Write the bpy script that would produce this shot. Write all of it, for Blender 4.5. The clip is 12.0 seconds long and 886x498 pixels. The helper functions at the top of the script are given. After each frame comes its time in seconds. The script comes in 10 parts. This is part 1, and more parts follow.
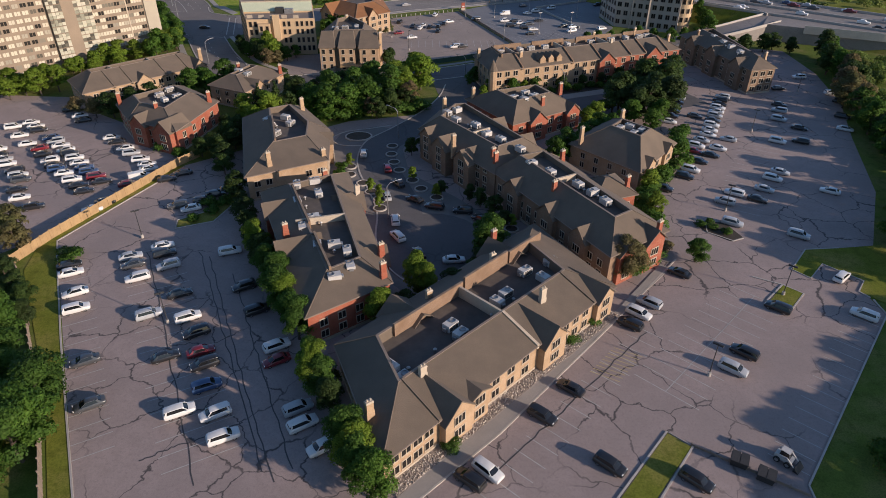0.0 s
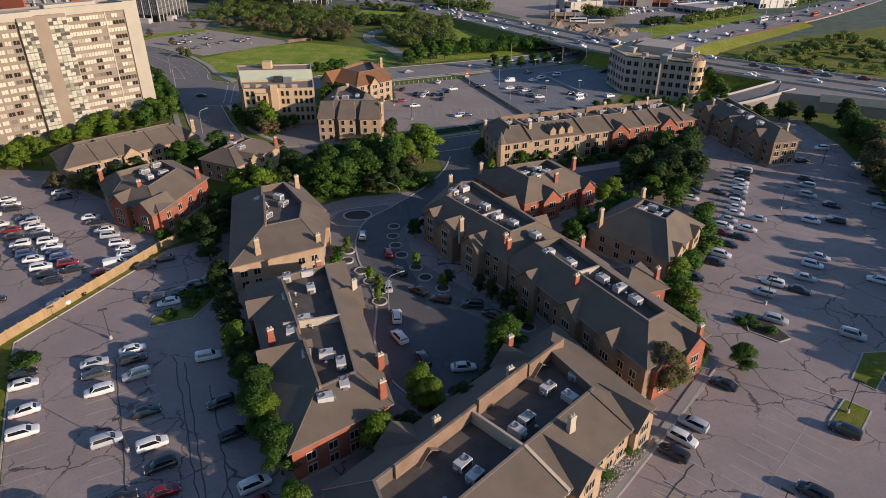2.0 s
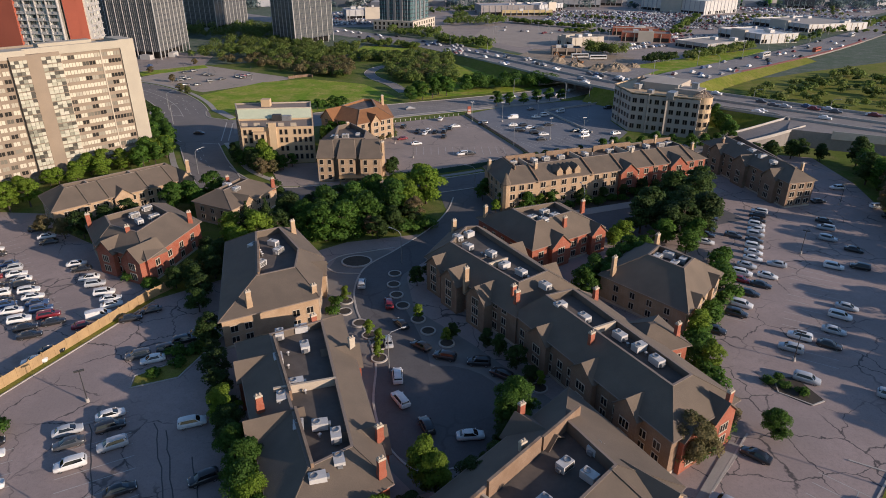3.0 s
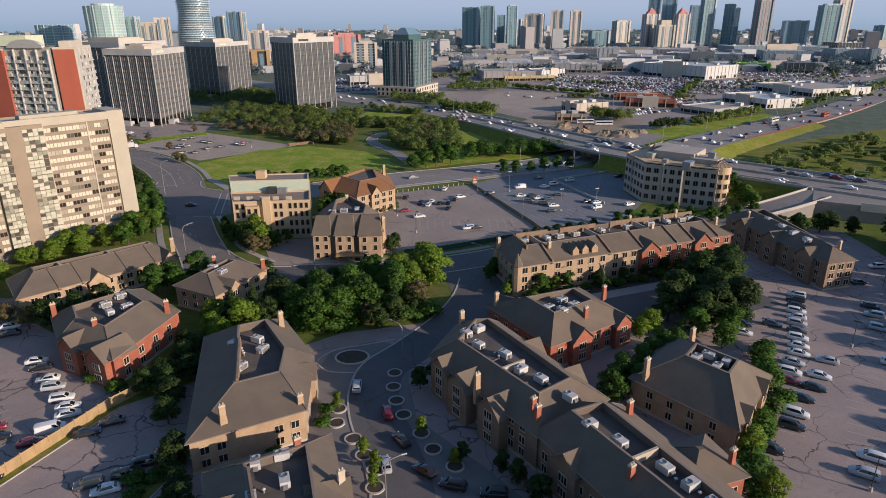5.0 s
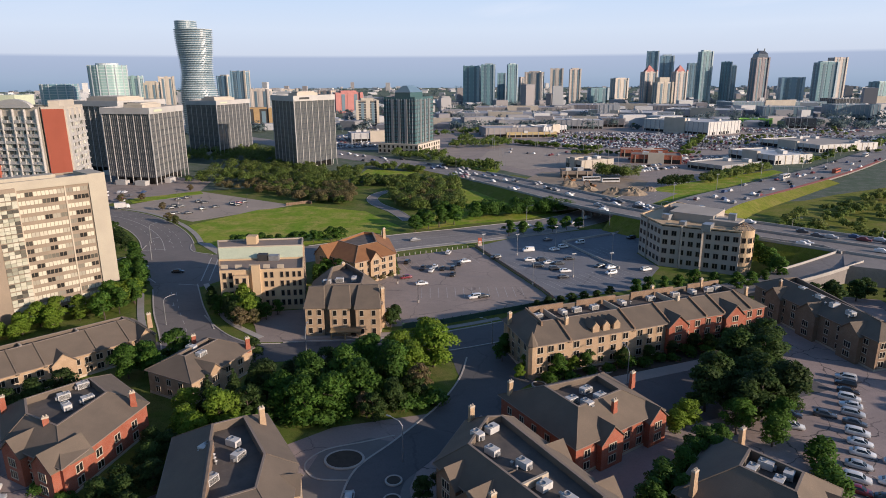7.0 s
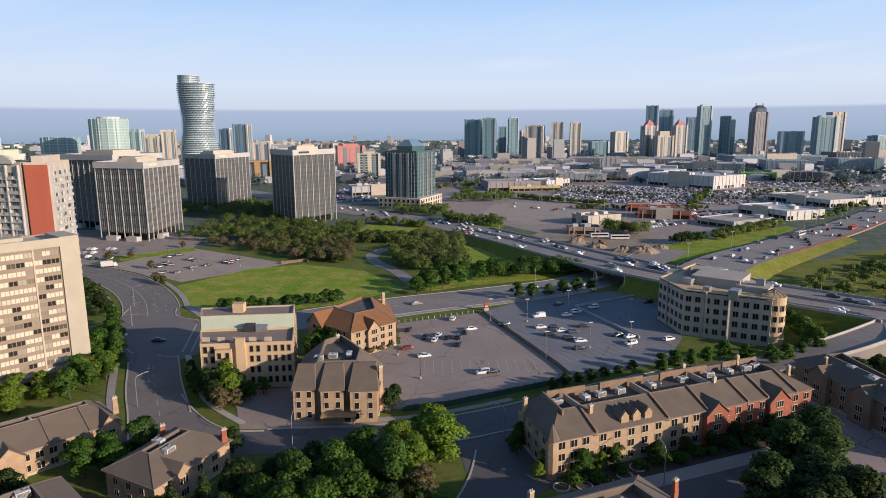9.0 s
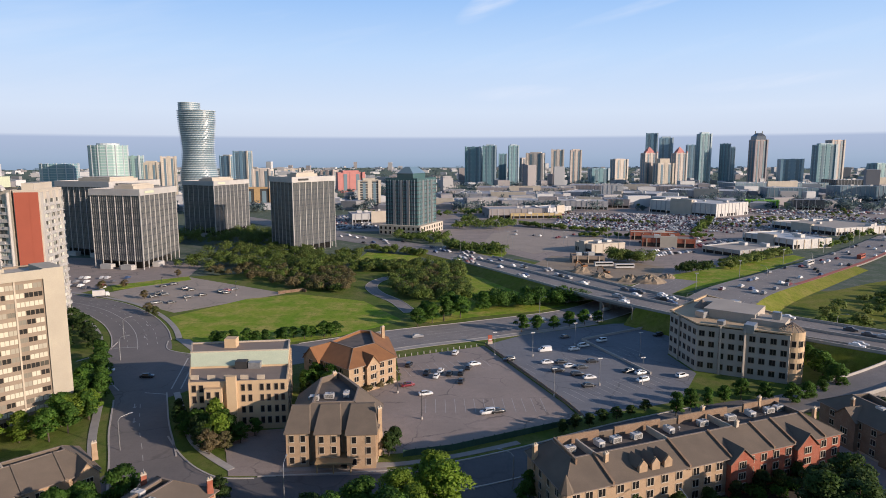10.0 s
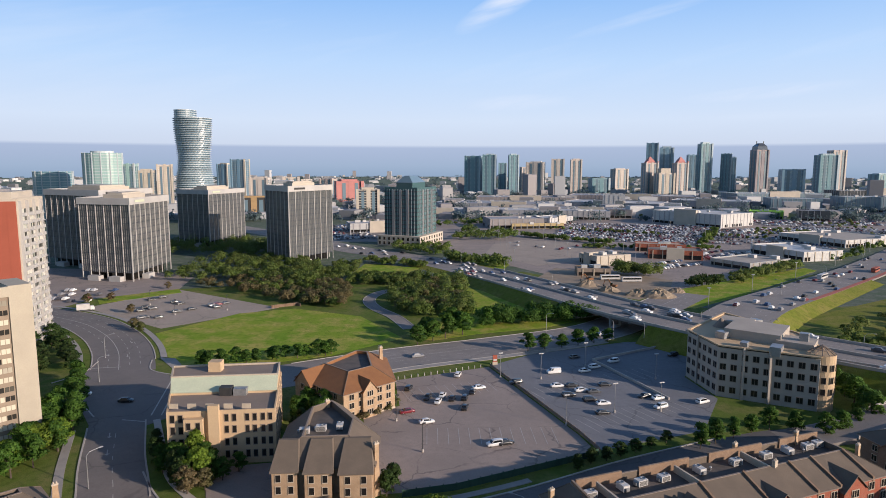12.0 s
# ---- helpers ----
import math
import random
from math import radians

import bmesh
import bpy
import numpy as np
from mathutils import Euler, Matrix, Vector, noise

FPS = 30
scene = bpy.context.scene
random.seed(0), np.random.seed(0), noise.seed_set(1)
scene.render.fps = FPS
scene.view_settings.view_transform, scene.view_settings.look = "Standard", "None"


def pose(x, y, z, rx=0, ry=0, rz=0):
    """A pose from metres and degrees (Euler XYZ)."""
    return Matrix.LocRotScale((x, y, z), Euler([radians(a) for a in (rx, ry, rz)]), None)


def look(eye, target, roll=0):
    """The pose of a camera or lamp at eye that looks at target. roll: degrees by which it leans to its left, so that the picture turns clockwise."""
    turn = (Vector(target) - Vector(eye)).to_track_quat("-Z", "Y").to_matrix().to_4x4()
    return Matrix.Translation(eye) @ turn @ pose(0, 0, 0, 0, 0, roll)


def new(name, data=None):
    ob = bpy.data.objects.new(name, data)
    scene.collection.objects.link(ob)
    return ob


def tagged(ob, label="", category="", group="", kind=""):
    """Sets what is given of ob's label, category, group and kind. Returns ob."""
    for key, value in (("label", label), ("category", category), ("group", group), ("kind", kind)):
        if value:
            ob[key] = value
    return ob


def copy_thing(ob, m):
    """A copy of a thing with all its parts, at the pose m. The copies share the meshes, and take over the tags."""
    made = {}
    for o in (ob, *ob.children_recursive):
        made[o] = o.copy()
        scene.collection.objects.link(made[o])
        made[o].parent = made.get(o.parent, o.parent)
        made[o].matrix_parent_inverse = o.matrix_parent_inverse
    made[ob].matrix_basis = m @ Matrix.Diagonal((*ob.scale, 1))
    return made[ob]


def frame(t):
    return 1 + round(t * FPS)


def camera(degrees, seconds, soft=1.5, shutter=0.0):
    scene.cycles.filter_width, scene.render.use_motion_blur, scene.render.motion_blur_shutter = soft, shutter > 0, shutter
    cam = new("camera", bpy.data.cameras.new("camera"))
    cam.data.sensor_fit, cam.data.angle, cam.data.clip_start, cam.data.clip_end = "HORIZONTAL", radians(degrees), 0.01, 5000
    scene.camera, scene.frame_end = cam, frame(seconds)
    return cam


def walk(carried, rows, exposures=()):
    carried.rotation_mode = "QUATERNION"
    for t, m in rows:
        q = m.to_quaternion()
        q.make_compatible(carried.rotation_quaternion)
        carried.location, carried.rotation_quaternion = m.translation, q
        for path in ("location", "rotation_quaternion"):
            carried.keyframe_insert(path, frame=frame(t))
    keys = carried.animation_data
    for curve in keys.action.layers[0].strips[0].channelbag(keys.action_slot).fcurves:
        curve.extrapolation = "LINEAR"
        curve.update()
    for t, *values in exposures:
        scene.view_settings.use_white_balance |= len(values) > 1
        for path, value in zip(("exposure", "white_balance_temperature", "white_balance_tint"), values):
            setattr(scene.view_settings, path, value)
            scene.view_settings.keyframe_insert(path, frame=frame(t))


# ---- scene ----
cam = camera(70.0, 12.0, soft=0.9)
PATH = [
    (0, (1.908, 6.685, 67.961), (1.96, 8.364, 66.876), 0.3),
    (0.5, (1.822, 10.794, 67.759), (1.872, 12.494, 66.707), 0.3),
    (1, (1.695, 14.831, 67.731), (1.745, 16.553, 66.714), 0.2),
    (1.5, (1.464, 18.897, 67.677), (1.514, 20.641, 66.698), 0.2),
    (2, (1.166, 23.097, 67.614), (1.217, 24.863, 66.676), 0.2),
    (2.5, (0.985, 27.448, 67.636), (1.035, 29.235, 66.741), 0.1),
    (3, (0.817, 31.82, 67.566), (0.866, 33.629, 66.715), 0.1),
    (5, (0.547, 49.207, 67.765), (0.589, 51.087, 67.084), -0.1),
    (5.5, (0.632, 53.452, 67.767), (0.671, 55.346, 67.126), -0.3),
    (6, (0.446, 57.728, 67.629), (0.486, 59.635, 67.028), -0.3),
    (6.5, (0.289, 61.853, 67.774), (0.329, 63.772, 67.211), -0.3),
    (7, (0.057, 66.083, 67.76), (0.096, 68.013, 67.238), -0.3),
    (9, (-0.755, 84.16, 68.688), (-0.717, 86.126, 68.321), -0.2),
    (9.5, (-1.249, 88.438, 68.766), (-1.209, 90.41, 68.44), -0.1),
    (10, (-1.423, 92.544, 68.879), (-1.384, 94.523, 68.594), -0.1),
    (10.5, (-1.822, 96.522, 69.056), (-1.782, 98.507, 68.808), -0.1),
    (11, (-1.945, 100.019, 69.069), (-1.904, 102.003, 68.817), 0.0),
    (11.5, (-2.231, 103.368, 69.001), (-2.188, 105.351, 68.745), 0.1),
    (12, (-2.32, 106.607, 68.748), (-2.277, 108.59, 68.491), 0.1),
]
walk(cam, [(t, look(eye, target, roll)) for t, eye, target, roll in PATH], ((0.0, 0.38, 5900, 12), (5.0, 0.40, 5850, 11), (9.0, 0.42, 5850, 11), (12.0, 0.42, 5750, 10)))

# ---- daylight: low warm sun from behind on the right, clear sky ----
SUN_FROM = Vector((0.87, -0.49, 0.0)).normalized()
SUN_EL = 15.5
world = bpy.data.worlds.new("sky")
scene.world = world
world.use_nodes = True
wn, wl = world.node_tree.nodes, world.node_tree.links
sky = wn.new("ShaderNodeTexSky")
sky.sky_type = "NISHITA"
sky.sun_disc = False
sky.ozone_density = 2.6
sky.dust_density = 0.7
sky.sun_elevation = radians(SUN_EL)
sky.sun_rotation = math.atan2(SUN_FROM.x, SUN_FROM.y)
wl.new(sky.outputs[0], wn["Background"].inputs[0])
wn["Background"].inputs[1].default_value = 0.1
sun_data = bpy.data.lights.new("sun", "SUN")
sun_data.energy = 4.6
sun_data.angle = radians(0.6)
sun_data.color = (1.0, 0.775, 0.575)
sun = new("sun", sun_data)
sun.matrix_world = look(SUN_FROM * 100 + Vector((0, 0, 100 * math.tan(radians(SUN_EL)))), (0, 0, 0))

# ---- materials ----
def nodes_of(name):
    m = bpy.data.materials.new(name)
    m.use_nodes = True
    return m, m.node_tree.nodes, m.node_tree.links, m.node_tree.nodes["Principled BSDF"]


def mix(n, l, fac, a, b, mode="MIX"):
    x = n.new("ShaderNodeMix")
    x.data_type, x.blend_type = "RGBA", mode
    for k, v in ((0, fac), (6, a), (7, b)):
        if isinstance(v, (int, float)):
            x.inputs[k].default_value = v
        elif isinstance(v, tuple):
            x.inputs[k].default_value = (*v, 1)
        else:
            l.new(v, x.inputs[k])
    return x.outputs[2]


def noise_of(n, l, scale, detail=4, lo=0.35, hi=0.65, coord=None, rough=0.6):
    t = n.new("ShaderNodeTexNoise")
    t.inputs["Scale"].default_value = scale
    t.inputs["Detail"].default_value = detail
    t.inputs["Roughness"].default_value = rough
    if coord is None:
        g = n.new("ShaderNodeNewGeometry")
        coord = g.outputs["Position"]
    l.new(coord, t.inputs["Vector"])
    r = n.new("ShaderNodeMapRange")
    r.inputs[1].default_value, r.inputs[2].default_value = lo, hi
    l.new(t.outputs[0], r.inputs[0])
    return r.outputs[0]


def surf(name, c1, c2, big=0.3, fine=6.0, rough=0.85, bump=0.15, c3=None, metal=0.0, amount=0.8):
    """A matt surface: two colours mixed by large stains, broken up by fine grain."""
    m, n, l, b = nodes_of(name)
    large = noise_of(n, l, big, 5)
    col = mix(n, l, large, c1, c2)
    small = noise_of(n, l, fine, 3, 0.3, 0.7)
    dark = c3 or tuple(v * 0.72 for v in c1)
    f = n.new("ShaderNodeMath")
    f.operation = "MULTIPLY"
    f.inputs[1].default_value = amount * 0.6
    l.new(small, f.inputs[0])
    col = mix(n, l, f.outputs[0], col, dark)
    l.new(col, b.inputs["Base Color"])
    b.inputs["Roughness"].default_value = rough
    b.inputs["Metallic"].default_value = metal
    if bump:
        bp = n.new("ShaderNodeBump")
        bp.inputs["Strength"].default_value = bump
        bp.inputs["Distance"].default_value = 0.05
        l.new(small, bp.inputs["Height"])
        l.new(bp.outputs[0], b.inputs["Normal"])
    return m


def asphalt(name, c1, c2, crack=0.9, cell=0.085):
    """Old paving: pale and dark patches, and a web of dark sealed cracks."""
    m, n, l, b = nodes_of(name)
    g = n.new("ShaderNodeNewGeometry")
    col = mix(n, l, noise_of(n, l, 0.07, 6, 0.38, 0.62), c1, c2)
    col = mix(n, l, noise_of(n, l, 0.6, 5, 0.45, 0.8), col, tuple(v * 0.78 for v in c1))
    col = mix(n, l, noise_of(n, l, 2.2, 4, 0.5, 0.95), col, tuple(v * 0.72 for v in c2))
    col = mix(n, l, noise_of(n, l, 14.0, 2, 0.35, 1.1), col, tuple(v * 0.7 for v in c2))
    if crack:
        wob = n.new("ShaderNodeTexNoise")
        wob.inputs["Scale"].default_value = 0.35
        wob.inputs["Detail"].default_value = 4
        l.new(g.outputs["Position"], wob.inputs["Vector"])
        add = n.new("ShaderNodeMixRGB")
        add.blend_type = "LINEAR_LIGHT"
        add.inputs[0].default_value = 1.0
        sc = n.new("ShaderNodeVectorMath")
        sc.operation = "MULTIPLY_ADD"
        sc.inputs[1].default_value = (3.5, 3.5, 0)
        l.new(wob.outputs["Color"], sc.inputs[0])
        l.new(g.outputs["Position"], sc.inputs[2])
        v = n.new("ShaderNodeTexVoronoi")
        v.feature = "DISTANCE_TO_EDGE"
        v.inputs["Scale"].default_value = cell
        v.inputs["Randomness"].default_value = 1.0
        l.new(sc.outputs[0], v.inputs["Vector"])
        r = n.new("ShaderNodeMapRange")
        r.inputs[1].default_value, r.inputs[2].default_value = 0.005, 0.017
        r.inputs[3].default_value, r.inputs[4].default_value = crack, 0.0
        l.new(v.outputs["Distance"], r.inputs[0])
        keep = noise_of(n, l, 0.045, 3, 0.42, 0.54)
        f = n.new("ShaderNodeMath")
        f.operation = "MULTIPLY"
        l.new(r.outputs[0], f.inputs[0])
        l.new(keep, f.inputs[1])
        col = mix(n, l, f.outputs[0], col, (0.035, 0.033, 0.035))
    l.new(col, b.inputs["Base Color"])
    b.inputs["Roughness"].default_value = 0.9
    return m


def bricks(name, c1, c2, mortar, rough=0.9):
    m, n, l, b = nodes_of(name)
    co = n.new("ShaderNodeTexCoord")
    t = n.new("ShaderNodeTexBrick")
    sep, com, add = n.new("ShaderNodeSeparateXYZ"), n.new("ShaderNodeCombineXYZ"), n.new("ShaderNodeMath")
    l.new(co.outputs["Object"], sep.inputs[0])
    l.new(sep.outputs[0], add.inputs[0])
    l.new(sep.outputs[1], add.inputs[1])
    l.new(add.outputs[0], com.inputs[0])
    l.new(sep.outputs[2], com.inputs[1])
    l.new(com.outputs[0], t.inputs[0])
    t.inputs["Scale"].default_value = 1.0
    t.inputs["Brick Width"].default_value = 0.3
    t.inputs["Row Height"].default_value = 0.1
    t.inputs["Mortar Size"].default_value = 0.012
    for k, c in (("Color1", c1), ("Color2", c2), ("Mortar", mortar)):
        t.inputs[k].default_value = (*c, 1)
    col = mix(n, l, noise_of(n, l, 0.45, 5, 0.4, 0.75), t.outputs[0], tuple(v * 0.7 for v in c1))
    l.new(col, b.inputs["Base Color"])
    b.inputs["Roughness"].default_value = rough
    return m


def glassy(name, c, rough=0.08, spec=0.5, vary=0.0, c2=None):
    m, n, l, b = nodes_of(name)
    b.inputs["Base Color"].default_value = (*c, 1)
    if c2:
        o = n.new("ShaderNodeObjectInfo")
        r = n.new("ShaderNodeMapRange")
        r.inputs[1].default_value, r.inputs[2].default_value = 0.2, 0.48
        l.new(o.outputs["Random"], r.inputs[0])
        l.new(mix(n, l, r.outputs[0], c, c2), b.inputs["Base Color"])
    b.inputs["Roughness"].default_value = rough
    b.inputs["IOR"].default_value = 1.5
    b.inputs["Specular IOR Level"].default_value = spec
    return m


def paint(name, c, rough=0.3, coat=0.6):
    m, n, l, b = nodes_of(name)
    l.new(mix(n, l, noise_of(n, l, 1.5, 4, 0.45, 0.8), c, tuple(v * 0.86 for v in c)), b.inputs["Base Color"])
    b.inputs["Roughness"].default_value = rough
    b.inputs["Coat Weight"].default_value = coat
    b.inputs["Coat Roughness"].default_value = 0.06
    return m


def leaves(name, dark, light, dry=None):
    m, n, l, b = nodes_of(name)
    g, o = n.new("ShaderNodeNewGeometry"), n.new("ShaderNodeObjectInfo")
    col = mix(n, l, g.outputs["Random Per Island"], dark, light)
    tone = n.new("ShaderNodeMapRange")
    tone.inputs[3].default_value, tone.inputs[4].default_value = 0.0, 0.45
    l.new(o.outputs["Random"], tone.inputs[0])
    patch = noise_of(n, l, 0.13, 2, 0.42, 0.62)
    total = n.new("ShaderNodeMath")
    total.operation, total.use_clamp = "MULTIPLY_ADD", True
    l.new(patch, total.inputs[0])
    total.inputs[1].default_value = 0.5
    l.new(tone.outputs[0], total.inputs[2])
    col = mix(n, l, total.outputs[0], col, dry or tuple(v * 0.55 for v in dark))
    l.new(col, b.inputs["Base Color"])
    b.inputs["Roughness"].default_value = 0.65
    b.inputs["Specular IOR Level"].default_value = 0.2
    t = n.new("ShaderNodeBsdfTranslucent")
    l.new(col, t.inputs[0])
    ms = n.new("ShaderNodeMixShader")
    ms.inputs[0].default_value = 0.45
    l.new(b.outputs[0], ms.inputs[1])
    l.new(t.outputs[0], ms.inputs[2])
    l.new(ms.outputs[0], n["Material Output"].inputs[0])
    return m


def by_island(name, stops, rough=0.4):
    """Each loose piece takes one of the colours."""
    m, n, l, b = nodes_of(name)
    g, r = n.new("ShaderNodeNewGeometry"), n.new("ShaderNodeValToRGB")
    r.color_ramp.interpolation = "CONSTANT"
    e = r.color_ramp.elements
    while len(e) < len(stops):
        e.new(0.5)
    for k, c in enumerate(stops):
        e[k].position, e[k].color = k / len(stops), (*c, 1)
    l.new(g.outputs["Random Per Island"], r.inputs[0])
    l.new(r.outputs[0], b.inputs["Base Color"])
    b.inputs["Roughness"].default_value = rough
    return m


def grass(name, c1, c2, c3):
    m, n, l, b = nodes_of(name)
    col = mix(n, l, noise_of(n, l, 0.03, 6, 0.35, 0.65), c1, c2)
    col = mix(n, l, noise_of(n, l, 0.12, 6, 0.45, 0.68), col, c3)
    col = mix(n, l, noise_of(n, l, 0.5, 5, 0.48, 0.8), col, tuple(v * 0.6 for v in c1))
    col = mix(n, l, noise_of(n, l, 4.0, 3, 0.4, 0.9), col, tuple(v * 0.5 for v in c1))
    l.new(col, b.inputs["Base Color"])
    b.inputs["Roughness"].default_value = 0.95
    b.inputs["Specular IOR Level"].default_value = 0.1
    return m


